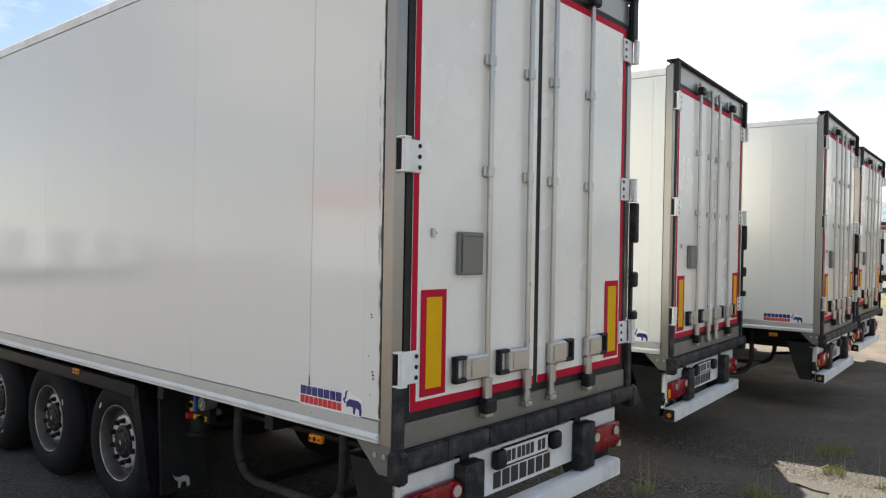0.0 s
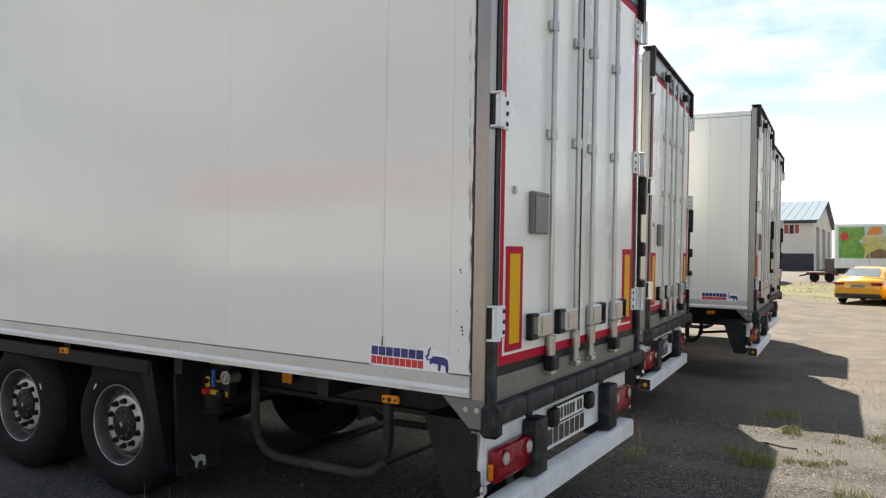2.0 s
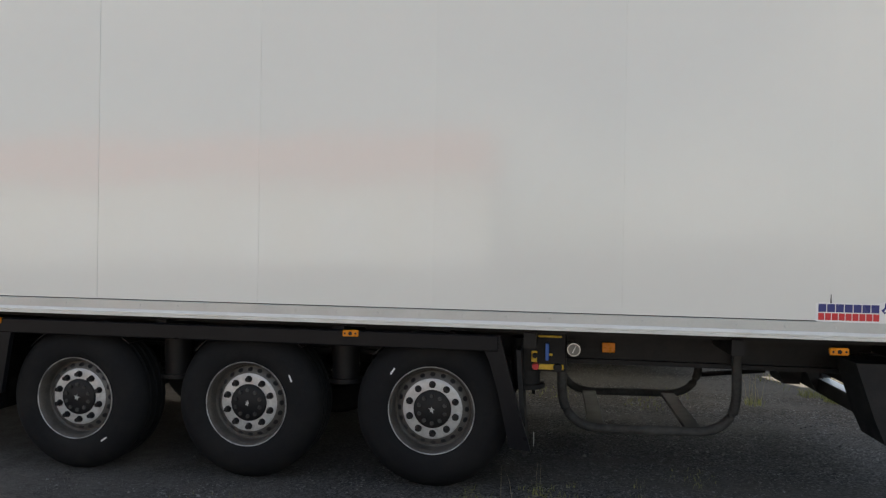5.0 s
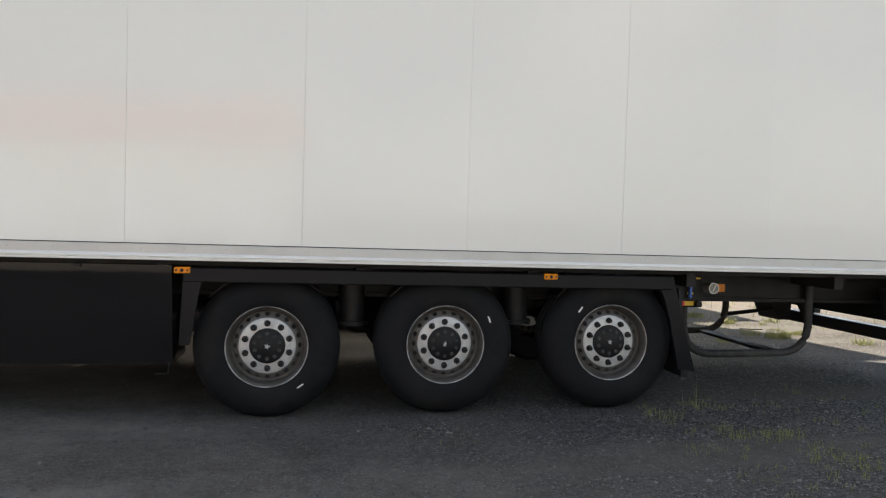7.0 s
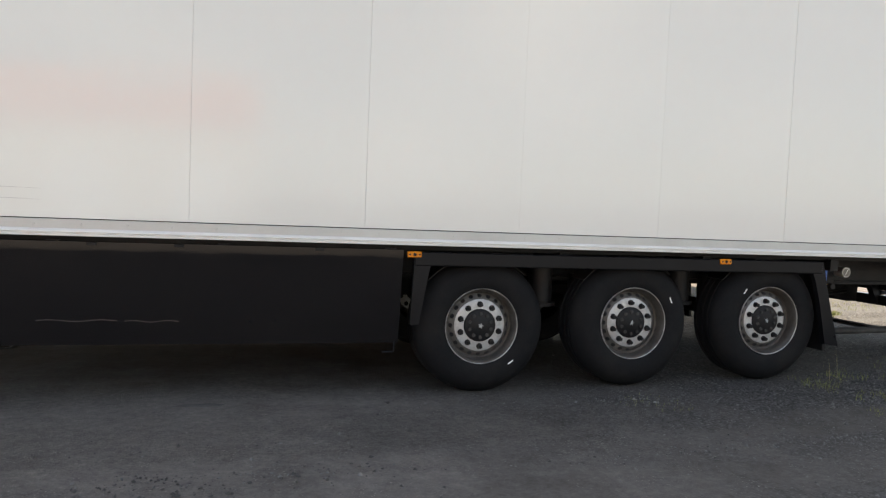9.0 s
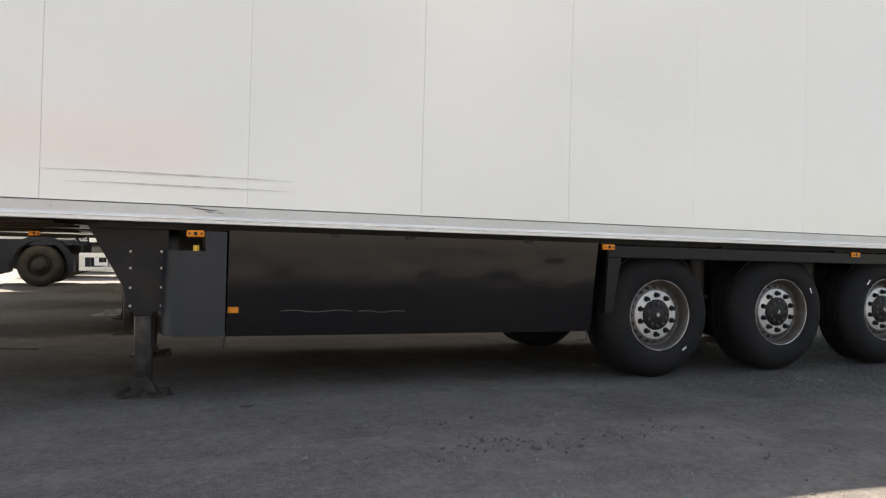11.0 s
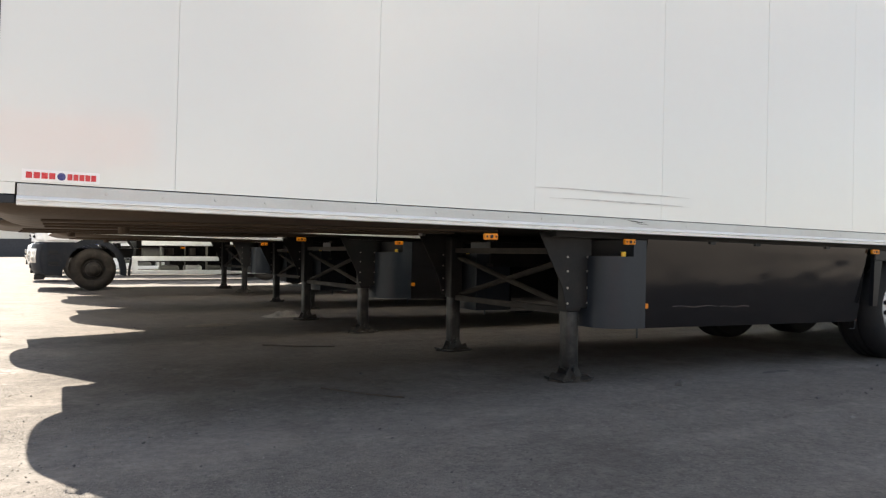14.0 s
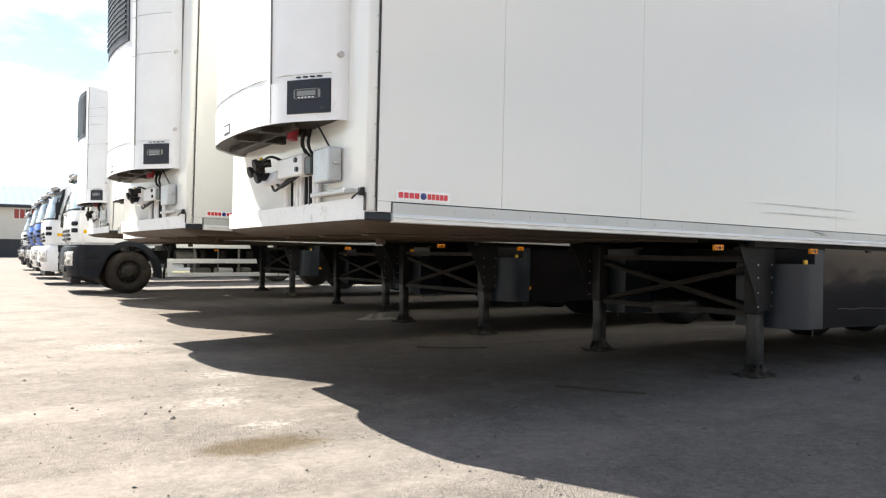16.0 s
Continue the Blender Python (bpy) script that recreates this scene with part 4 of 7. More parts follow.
def running_gear(tr):
    for x in (-3.019, -4.328, -5.637):
        for y, s in ((0.10, -1), (WID - 0.10, 1)):
            wheel(tr, x, y, 0.485, s)
        bm = B()
        cyl(bm, (x, 0.3, 0.485), (x, WID - 0.3, 0.485), 0.075, n=14)
        for y in (0.62, WID - 0.62):
            box(bm, x - 0.10, x + 0.42, y - 0.05, y + 0.05, 0.50, 0.62, 0.01)
            cyl(bm, (x - 0.22, y, 0.52), (x - 0.22, y, 0.85), 0.13, n=18)
        part("axle", bm, BLACK, tr, "black axle with air springs")
        for y in (0.45, WID - 0.45):
            bm = B()
            cyl(bm, (x + 0.62, y, 0.62), (x + 0.62, y, 0.95), 0.10, n=18)
            cyl(bm, (x + 0.62, y, 0.60), (x + 0.62, y, 0.63), 0.13, n=18)
            part("brake_chamber", bm, BLACK, tr)
    # chassis beams
    for y in (0.62, WID - 0.74):
        bm = B()
        prism(bm, [(y, 0.985), (y + 0.12, 0.985), (y + 0.12, 0.96), (y + 0.07, 0.96), (y + 0.07, 0.745), (y + 0.12, 0.745), (y + 0.12, 0.715), (y, 0.715), (y, 0.745), (y + 0.05, 0.745), (y + 0.05, 0.96), (y, 0.96)], "x", -9.4, -0.06)
        part("chassis_beam", lean(bm), BLACK, tr, "dusty black chassis beam")
    for x in (-1.1, -2.4, -3.7, -5.0, -6.4, -7.6, -8.7):
        bm = B()
        box(bm, x, x + 0.08, 0.1, WID - 0.1, 0.88, 0.98)
        part("cross_member", lean(bm), BLACK, tr)
    # wheel arch beam and guards, both sides
    for y0, y1 in ((0.012, 0.06), (WID - 0.06, WID - 0.012)):
        bm = B()
        box(bm, -6.20, -2.56, y0, y1, 0.86, 0.965, 0.008)
        prism(bm, [(-6.20, 0.862), (-6.075, 0.862), (-6.09, 0.80), (-6.15, 0.42), (-6.22, 0.42)], "y", y0 + 0.003, y1 - 0.003)
        prism(bm, [(-2.70, 0.96), (-2.55, 0.96), (-2.44, 0.55), (-2.34, 0.22), (-2.48, 0.24), (-2.56, 0.60), (-2.62, 0.80)], "y", y0 + 0.01, y1 + 0.01)
        part("mudguard_beam", lean(bm), CHARCOAL, tr, "charcoal plastic mudguard beam")
        ya, yb = (0.13, 0.42) if y0 < 1 else (WID - 0.42, WID - 0.13)
        for cx in (-3.019, -4.328, -5.637):
            bm = B()
            pts = [(cx + 0.565 * math.cos(a), 0.47 + 0.553 * math.sin(a)) for a in [radians(q) for q in range(48, 140, 10)]]
            inn = [(cx + 0.557 * math.cos(a), 0.47 + 0.545 * math.sin(a)) for a in [radians(q) for q in range(48, 140, 10)]]
            prism(bm, pts + inn[::-1], "y", ya + 0.05, yb)
            part("mudguard", bm, BLACK, tr)
        for x, h in ((-2.42, 0.16), (-0.20, 0.36)):
            bm = B()
            prism(bm, [(x - 0.16, 0.86), (x + 0.20 if x > -1 else x + 0.03, 0.86), (x + 0.16 if x > -1 else x + 0.05, h), (x + 0.02, h), (x - 0.04, 0.5)] if x > -1 else [(x - 0.03, 0.86), (x, 0.86), (x + 0.05, h), (x + 0.02, h)], "y", ya, yb + 0.08)
            part("mud_flap", lean(bm), RUBBER, tr)
    bm = B()                                  # worn white print on the rear face of the flap
    prism(bm, [(0.195, 0.345), (0.215, 0.325), (0.25, 0.318), (0.29, 0.325), (0.325, 0.305), (0.33, 0.245), (0.31, 0.235), (0.298, 0.28), (0.265, 0.278), (0.25, 0.235), (0.235, 0.245), (0.235, 0.29), (0.212, 0.305)], "x", -2.3425, -2.3395)
    part("flap_print", bm, SCUFF, tr, "worn white print on the mud flap")
    # tube basket under the tail
    bk = None
    for y in (0.62, 1.98):
        bm = B()
        tube(bm, bent([(-2.15, y, 0.99), (-2.15, y, 0.285), (-0.95, y, 0.285), (-0.95, y, 0.99)], 0.29, 10), 0.034, 12)
        bk = part("tube_hoop", bm, GREYDUST, tr, "bent dusty grey steel tube hoop")
    for x in (-1.90, -1.22):
        bm = B()
        box(bm, x - 0.06, x + 0.06, 0.60, 2.0, 0.265, 0.295, 0.006)
        part("cross_bar", bm, BLACK, bk)
    bm = B()
    tube(bm, [(-0.93, 1.98, 0.46), (-0.40, 1.98, 0.51)], 0.022, 8)
    part("stay_bar", bm, BLACK, tr)
    # air controls
    def sink(bm):
        for v in bm.verts:
            v.co.x -= 0.012
            v.co.y += 0.08
        return bm

    bm = B()
    box(bm, -2.40, -2.11, 0.27, 0.34, 0.69, 0.96, 0.006)
    ac = part("air_control_box", lean(sink(bm)), BLACK, tr, "black air control box with yellow valve plates")
    for a in ((-2.345, -2.305, 0.755, 0.83), (-2.335, -2.125, 0.705, 0.742), (-2.30, -2.14, 0.925, 0.94), (-2.25, -2.2, 0.80, 0.815)):
        bm = B()
        box(bm, a[0], a[1], 0.255, 0.269, a[2], a[3], 0.003)
        part("valve_plate", lean(sink(bm)), PVALVE, ac)
    for x, z, m_, r in ((-2.315, 0.728, INK_RED, 0.026), (-2.165, 0.722, BLACK, 0.03), (-2.32, 0.80, BLACK, 0.018)):
        bm = B()
        cyl(bm, (x, 0.255, z), (x, 0.215, z), r, r * 0.85, n=16)
        part("valve_knob", lean(sink(bm)), m_, ac)
    bm = B()
    box(bm, -2.25, -2.225, 0.225, 0.255, 0.77, 0.89, 0.005)
    part("blue_lever", lean(sink(bm)), BLUEK, ac)
    bm = B()
    cyl(bm, (-2.06, 0.285, 0.858), (-2.06, 0.180, 0.858), 0.045, n=24)
    ga = part("pressure_gauge", lean(sink(bm)), CHROME, tr, "round white pressure gauge")
    bm = B()
    cyl(bm, (-2.06, 0.180, 0.858), (-2.06, 0.177, 0.858), 0.037, n=24)
    part("dial", lean(sink(bm)), GREYPAINT, ga)
    bm = B()
    prism(bm, [(-2.072, 0.838), (-2.066, 0.836), (-2.044, 0.884), (-2.047, 0.886)], "y", 0.1755, 0.1768)
    part("needle", lean(sink(bm)), STICKER, ga)
    bm = B()
    box(bm, -1.865, -1.775, 0.598, 0.614, 0.80, 0.87, 0.004)
    part("amber_reflector", lean(bm), AMBER, tr)
    for x, z in ((-0.504, 0.952), (-3.547, 1.005), (-6.205, 1.047), (-9.32, 1.10), (-10.572, 1.12)):
        marker(tr, x, z)
    # side boxes
    for y0, y1, s in ((0.035, 0.62, 1), (WID - 0.62, WID - 0.035, -1)):
        yo = y0 if s == 1 else y1
        bm = B()
        yi = y1 if s == 1 else y0
        face = [(0.975, 0.0), (0.962, 0.0006)] + [(zz, 0.0006 + 0.15 * (0.962 - zz) + 0.004 * math.sin((0.962 - zz) * 9)) for zz in (0.90, 0.82, 0.72, 0.62, 0.50, 0.38, 0.264)]
        prism(bm, [(yi, 0.264), (yi, 0.975)] + [(yo + s * d, zz) for zz, d in face], "x", -9.105, -6.28)
        sk = part("pallet_box", lean(bm), SKIRT, tr, "long charcoal plastic pallet box", smooth=40)
        for x in (-6.9, -7.85, -8.4):
            part("clip", lean(box(B(), x - 0.03, x + 0.03, yo - s * 0.012 - 0.002, yo + 0.006, 0.955, 0.972)), BLACK, sk)
        bm = B()
        tube(bm, bent([(-6.31, yo + s * 0.10, 0.275), (-6.31, yo + s * 0.10, 0.195), (-6.40, yo + s * 0.10, 0.195)], 0.02), 0.004, 6)
        part("wire_hook", lean(bm), SLATE, sk)
        part("strap_end", lean(box(B(), -9.122, -9.110, yo + s * 0.09, yo + s * 0.096, 0.19, 0.275)), SLATE, sk)
        bm = B()
        r = 0.21
        pts = [(-9.12, y0 if s == 1 else y1), (-9.12, y1 if s == 1 else y0), (-9.515, y1 if s == 1 else y0)]
        pts += [(-9.515 + r - r * math.cos(a), yo + s * (r - r * math.sin(a))) for a in [radians(q) for q in range(0, 91, 15)]]
        prism(bm, pts, "z", 0.275, 0.835)
        box(bm, -9.25, -9.12, y0, y1, 0.835, 0.965)
        tb = part("tool_box", lean(bm), SLATE, tr, "slate grey rounded plastic tool box")
        bm = B()
        cyl(bm, (-9.31, yo + s * 0.05, 0.835), (-9.31, yo + s * 0.05, 0.872), 0.02, n=10)
        part("filler_cap", lean(bm), PVALVE, tb)
        bm = B()
        box(bm, -9.10, -9.03, yo + s * 0.060, yo + s * 0.085, 0.425, 0.465, 0.003)
        part("amber_reflector", lean(bm), AMBER, sk)
    # landing legs
    for y in (0.347, 2.253):
        bm = B()
        box(bm, -9.698, -9.568, y - 0.065, y + 0.065, 0.55, 1.16, 0.008)
        leg = part("landing_leg", bm, BLACK, tr, "black telescopic landing leg")
        bm = B()
        box(bm, -9.691, -9.575, y - 0.057, y + 0.057, 0.10, 0.58, 0.022, 3)
        part("inner_tube", bm, WORNSTEEL, leg)
        bm = B()
        prism(bm, [(-9.788, 0.035), (-9.773, 0.012), (-9.493, 0.012), (-9.478, 0.035), (-9.498, 0.026), (-9.763, 0.026)], "y", y - 0.12, y + 0.12)
        for yc in (y - 0.062, y + 0.050):
            prism(bm, [(-9.723, 0.024), (-9.543, 0.024), (-9.578, 0.10), (-9.603, 0.135), (-9.663, 0.135), (-9.688, 0.10)], "y", yc, yc + 0.012)
        ft = part("foot", bm, WORNSTEEL, leg, "worn steel landing foot")
        part("pin", cyl(B(), (-9.633, y - 0.085, 0.098), (-9.633, y + 0.085, 0.098), 0.020, n=10), WORNSTEEL, ft)
        bm = B()                              # mud caked round the foot
        n, ring = 26, []
        for j, (f, h) in enumerate(((1.0, -0.012), (0.86, 0.022), (0.62, 0.040), (0.30, 0.048), (0.02, 0.050))):
            row = []
            for i in range(n):
                a = 2 * math.pi * i / n
                q = noise.noise(Vector((2.2 * math.cos(a) + y, 2.2 * math.sin(a), 0.9 * j))) + 0.5 * noise.noise(Vector((6 * math.cos(a), 6 * math.sin(a) + y, 1.7 * j)))
                row.append(bm.verts.new((-9.623 + (0.20 + 0.07 * q) * f * math.cos(a), y + (0.155 + 0.05 * q) * f * math.sin(a), h * (1 + 0.9 * q) if j else h)))
            ring.append(row)
        for u, v in zip(ring, ring[1:]):
            for i in range(n):
                bm.faces.new((u[i], u[(i + 1) % n], v[(i + 1) % n], v[i]))
        part("caked_mud", bm, MUD, ft, "dark mud caked round the foot", smooth=25)
        yo = y - 0.085 if y < 1 else y + 0.07
        bm = B()
        prism(bm, [(-9.985, 1.17), (-9.483, 1.15), (-9.483, 0.58), (-9.723, 0.58), (-9.763, 0.75)], "y", yo, yo + 0.012)
        pt = part("gusset_plate", bm, BLACK, leg)
        for zz in (0.62, 0.74, 0.87, 0.98):
            for xx in (-9.717, -9.525):
                part("bolt", cyl(B(), (xx, yo - 0.006, zz), (xx, yo + 0.02, zz), 0.009, n=8), STEEL, pt)
    bm = B()
    tube(bm, [(-9.643, 0.3, 0.97), (-9.583, 2.26, 0.57)], 0.026, 8)
    tube(bm, [(-9.623, 0.3, 0.57), (-9.603, 2.26, 0.97)], 0.026, 8)
    box(bm, -9.653, -9.603, 0.42, 2.18, 0.525, 0.575)
    box(bm, -9.653, -9.603, 0.42, 2.18, 1.00, 1.05)
    part("cross_brace", bm, DARKDUST, tr, "dusty dark steel cross brace")


def nose(tr):
    # front wall, kingpin plate, deck
    bm = B()
    box(bm, BX0 - 0.085, BX0 - 0.018, 0.0, WID, 1.065, 3.895, 0.022, 3)
    box(bm, BX0 - 0.018, BX0 + 0.019, 0.055, WID - 0.055, 1.065, 3.895)
    fw = part("front_wall", lean(bm), WHITE, tr)
    bm = B()
    box(bm, BX0 - 0.020, BX0 - 0.013, -0.0025, 0.005, 1.07, 3.89)
    box(bm, BX0 - 0.090, BX0 - 0.083, -0.0025, 0.02, 1.07, 1.17)
    part("edge_seal", lean(bm), SEAMDARK, fw)
    part("corner_panel", lean(box(B(), BX0 - 0.012, BX0 + 0.072, 0.0005, 0.05, 1.068, RAIL1 + 0.0035)), WHITE, fw)
    part("corner_foot", lean(box(B(), BX0 - 0.084, BX0 + 0.074, 0.001, 0.06, 1.020, 1.064, 0.004)), SLATE, fw, "dark painted steel corner foot")
    bm = B()
    for i in range(14):
        z = 1.15 + i * 0.2
        cyl(bm, (BX0 - 0.036, -0.003, z), (BX0 - 0.036, 0.01, z), 0.006, n=8)
    part("rivets", lean(bm), CHROME, fw, kind="stuff")
    half = [(-13.49, 0.01), (-13.566, 0.012), (-13.590, 0.05), (-13.595, 0.6), (-13.595, 1.0), (-13.595, 1.3)]
    plan = half + [(x, WID - y) for x, y in half[-2::-1]]
    bm = B()
    prism(bm, plan, "z", 1.245, 1.365)
    part("nose_deck", bm, NOSEWHITE, tr, "white painted steel nose deck")
    bm = B()
    rim_ = [(-10.3, 0.012), (-13.45, 0.012)] + [(x + 0.004, y + (0.004 if y < 1.3 else -0.004)) for x, y in plan[1:-1]] + [(-13.45, WID - 0.012), (-10.3, WID - 0.012)]
    rows = []
    for z, d in ((1.2445, 0.0), (1.232, 0.012), (1.212, 0.055), (1.192, 0.13), (1.182, 0.22)):
        rows.append([bm.verts.new((x + (d if x < -13.3 else 0), y + d * max(-1, min(1, (1.3 - y) / 0.6)), z)) for x, y in rim_])
    for u, v in zip(rows, rows[1:]):
        for i in range(len(u)):
            j = (i + 1) % len(u)
            bm.faces.new((u[i], u[j], v[j], v[i]))
    bm.faces.new(rows[0])
    bm.faces.new(rows[-1][::-1])
    bmesh.ops.recalc_face_normals(bm, faces=bm.faces[:])
    part("kingpin_plate", bm, RUST, tr, "rusty brown kingpin plate")
    bm = B()
    for y in (0.55, 1.25, 1.95):
        box(bm, -13.3, -10.2, y - 0.05, y + 0.05, 1.166, 1.185, 0.006)
    cyl(bm, (-12.8, 1.3, 1.12), (-12.8, 1.3, 1.2), 0.04, n=14)
    part("kingpin_ribs", bm, RUST, tr)
    # rods and boxes between deck and unit
    for y in (0.60, 0.66, 0.74, 0.81, 0.88, 0.95, 1.01, 1.06, 1.16):
        bm = B()
        cyl(bm, (-13.59, y, 1.36), (-13.59, y, 1.58), 0.019 if y not in (0.74, 0.81, 1.01, 1.06) else 0.011, n=12)
        part("pipe", bm, NOSEWHITE if y not in (0.74, 0.81, 1.06) else RUBBER, tr)
    bm = B()
    box(bm, -13.685, -13.57, 0.66, 1.09, 1.54, 1.668, 0.008)
    cb = part("connector_box", bm, NOSEWHITE, tr, "white steel connector box with sockets")
    part("socket_block", box(B(), -13.668, -13.572, 0.548, 0.655, 1.535, 1.645, 0.008), DARKBOX, cb, "dark socket block")
    for y, z in ((0.74, 1.635), (0.72, 1.575)):
        part("socket", cyl(B(), (-13.70, y, z), (-13.675, y, z), 0.016, n=12), DARKBOX, cb)
    part("bracket", prism(B(), [(-13.72, 1.52), (-13.58, 1.50), (-13.58, 1.60), (-13.68, 1.60)], "y", 1.095, 1.40), NOSEWHITE, cb)
    bm = B()
    box(bm, -13.656, -13.568, 0.308, 0.54, 1.475, 1.675, 0.008)
    jb = part("battery_box", bm, ZINCBOX, tr, "pale galvanised steel battery box")
    bm = B()
    box(bm, -13.625, -13.585, 0.293, 0.308, 1.572, 1.592, 0.003)
    part("latch", bm, CHROME, jb)
    bm = B()
    box(bm, -13.64, -13.57, 0.12, 0.62, 1.395, 1.42, 0.004)
    part("step_bar", bm, ALU, tr)
    for y, z, a in ((1.24, 1.665, 0.04), (1.36, 1.625, 0.03), (1.27, 1.575, -0.03)):
        bm = B()
        cyl(bm, (-13.68, y, z), (-13.76, y + a, z - 0.012), 0.027, n=12)
        ac = part("air_coupling", bm, RUBBER, tr, "black rubber air coupling")
        bm = B()
        cyl(bm, (-13.76, y + a, z - 0.012), (-13.785, y + a, z - 0.02), 0.038, n=12)
        part("cap", bm, RUBBER, ac)
        bm = B()
        cyl(bm, (-13.72, y + a * 0.5, z - 0.01), (-13.725, y + a * 0.5 + 0.05, z + 0.03), 0.014, n=8)
        part("cap_lever", bm, PVALVE if a == 0.04 else BLACK, ac)
    for pts, r in (([(-13.64, 0.72, 1.82), (-13.67, 0.70, 1.72), (-13.62, 0.66, 1.64)], 0.013), ([(-13.62, 0.67, 1.82), (-13.65, 0.65, 1.72), (-13.61, 0.61, 1.63)], 0.011),
                   ([(-13.62, 0.60, 1.82), (-13.66, 0.46, 1.82), (-13.60, 0.40, 1.67)], 0.006), ([(-13.74, 1.26, 1.67), (-13.72, 1.12, 1.70), (-13.66, 1.05, 1.66)], 0.009),
                   ([(-13.66, 1.2, 1.54), (-13.68, 1.05, 1.48), (-13.64, 0.8, 1.55)], 0.011), ([(-13.66, 1.3, 1.54), (-13.68, 1.16, 1.46), (-13.64, 0.95, 1.55)], 0.009)):
        bm = B()
        tube(bm, bent(pts, 0.05), r, 8)
        part("hose", bm, RUBBER, tr, "thin black rubber hose")
    bm = B()
    box(bm, -13.60, -13.572, -0.012, 0.03, 1.375, 1.42, 0.006)
    part("plug_holder", bm, RUBBER, tr, "small black plug holder")
    bm = B()
    tube(bm, bent([(-13.59, 0.0, 1.40), (-13.63, 0.01, 1.37), (-13.62, 0.05, 1.36)], 0.02), 0.006, 6)
    part("plug_cord", bm, RUBBER, tr)
    # refrigeration unit
    def outline(grow=0.0):
        h = [(-13.545, 0.262), (-13.60, 0.265), (-13.632, 0.292), (-13.72, 0.392), (-13.813, 0.512), (-13.85, 0.58), (-13.878, 0.645), (-13.91, 0.76), (-13.932, 0.92), (-13.943, 1.1), (-13.946, 1.26)]
        return [(x - (grow if x < -13.59 else 0), y - grow) for x, y in h] + [(x - (grow if x < -13.59 else 0), 2.52 - y + grow) for x, y in h[-2::-1]]

    def shell(bm, ol, zf, zt):
        lo = [bm.verts.new((x, y, zf)) for x, y in ol]
        hi = [bm.verts.new((x, y, zt - 0.17 * max(0.0, 1 - (min(y, WID - y) - 0.24) / 0.6) ** 1.6)) for x, y in ol]
        fs = []
        for i in range(len(ol) - 1):
            fs.append(bm.faces.new((lo[i], lo[i + 1], hi[i + 1], hi[i])))
        fs.append(bm.faces.new(hi))
        bmesh.ops.recalc_face_normals(bm, faces=fs)
        return lo, hi

    bm = B()
    shell(bm, outline(), 1.823 + 0.20, 4.12)
    unit = part("reefer_cover", bm, UNITWHITE, tr, "white curved refrigeration unit cover", smooth=50)
    bm = B()
    ol = outline(0.006)
    lo = [bm.verts.new((x, y, 1.823)) for x, y in ol]
    hi = [bm.verts.new((x, y, 1.823 + 0.24)) for x, y in ol]
    fs = []
    for i in range(len(ol) - 1):
        fs.append(bm.faces.new((lo[i], lo[i + 1], hi[i + 1], hi[i])))
    bmesh.ops.recalc_face_normals(bm, faces=fs)
    part("lower_skirt", bm, UNITWHITE, unit, smooth=50)
    bm = B()
    c = [bm.verts.new((x + 0.012, 1.3 + (y - 1.3) * 0.985, 1.823 + 0.006)) for x, y in ol]
    d = [bm.verts.new((min(-13.56, x + 0.10), 1.3 + (y - 1.3) * 0.90, 1.823 + 0.02)) for x, y in ol]
    for i in range(len(c) - 1):
        bm.faces.new((c[i], c[i + 1], d[i + 1], d[i]))
    bm.faces.new(d)
    box(bm, -13.89, -13.58, 0.80, 0.87, 1.802, 1.855)
    box(bm, -13.92, -13.58, 1.22, 1.28, 1.80, 1.855)
    box(bm, -13.76, -13.73, 0.56, 1.96, 1.803, 1.855)
    part("unit_underside", bm, GRIMEPAN, unit, "grimy open underside")
    bm = B()
    cyl(bm, (-13.69, 0.78, 1.85), (-13.70, 0.775, 1.765), 0.034, n=14)
    part("red_filter", bm, DARKRED, unit)
    bm = B()
    def strip(y0, y1, z0, z1, d):
        """A plate that follows the curve of the cover between y0 and y1."""
        ol2 = outline(d)
        def xat(y):
            for (xa, ya), (xb, yb) in zip(ol2, ol2[1:]):
                if ya <= y <= yb and yb > ya:
                    return xa + (xb - xa) * (y - ya) / (yb - ya)
            return -13.6
        n = 8
        ys = [y0 + (y1 - y0) * i / n for i in range(n + 1)]
        f = [[bm.verts.new((xat(y), y, z)) for y in ys] for z in (z0, z1)]
        b_ = [[bm.verts.new((xat(y) + d + 0.02, y, z)) for y in ys] for z in (z0, z1)]
        fs = []
        for i in range(n):
            fs.append(bm.faces.new((f[0][i], f[0][i + 1], f[1][i + 1], f[1][i])))
            fs.append(bm.faces.new((f[1][i], f[1][i + 1], b_[1][i + 1], b_[1][i])))
            fs.append(bm.faces.new((f[0][i], b_[0][i], b_[0][i + 1], f[0][i + 1])))
        fs.append(bm.faces.new((f[0][0], f[1][0], b_[1][0], b_[0][0])))
        fs.append(bm.faces.new((f[0][n], b_[0][n], b_[1][n], f[1][n])))
        bmesh.ops.recalc_face_normals(bm, faces=fs)
    strip(0.6438, 0.6462, 1.83, 4.08, 0.0082)
    part("cover_joint", bm, GREYPAINT, unit)
    bm = B()
    strip(0.30, 2.2, 2.099, 2.1012, 0.0072)
    part("skirt_crease", bm, SCUFF, unit)
    bm = B()
    strip(0.78, WID - 0.78, 3.12, 4.02, 0.012)
    gr = part("grille", bm, SLATE, unit, "dark louvred air grille")
    bm = B()
    strip(0.85, WID - 0.85, 3.19, 3.96, 0.0135)
    part("grille_opening", bm, INK_BLACK, gr)
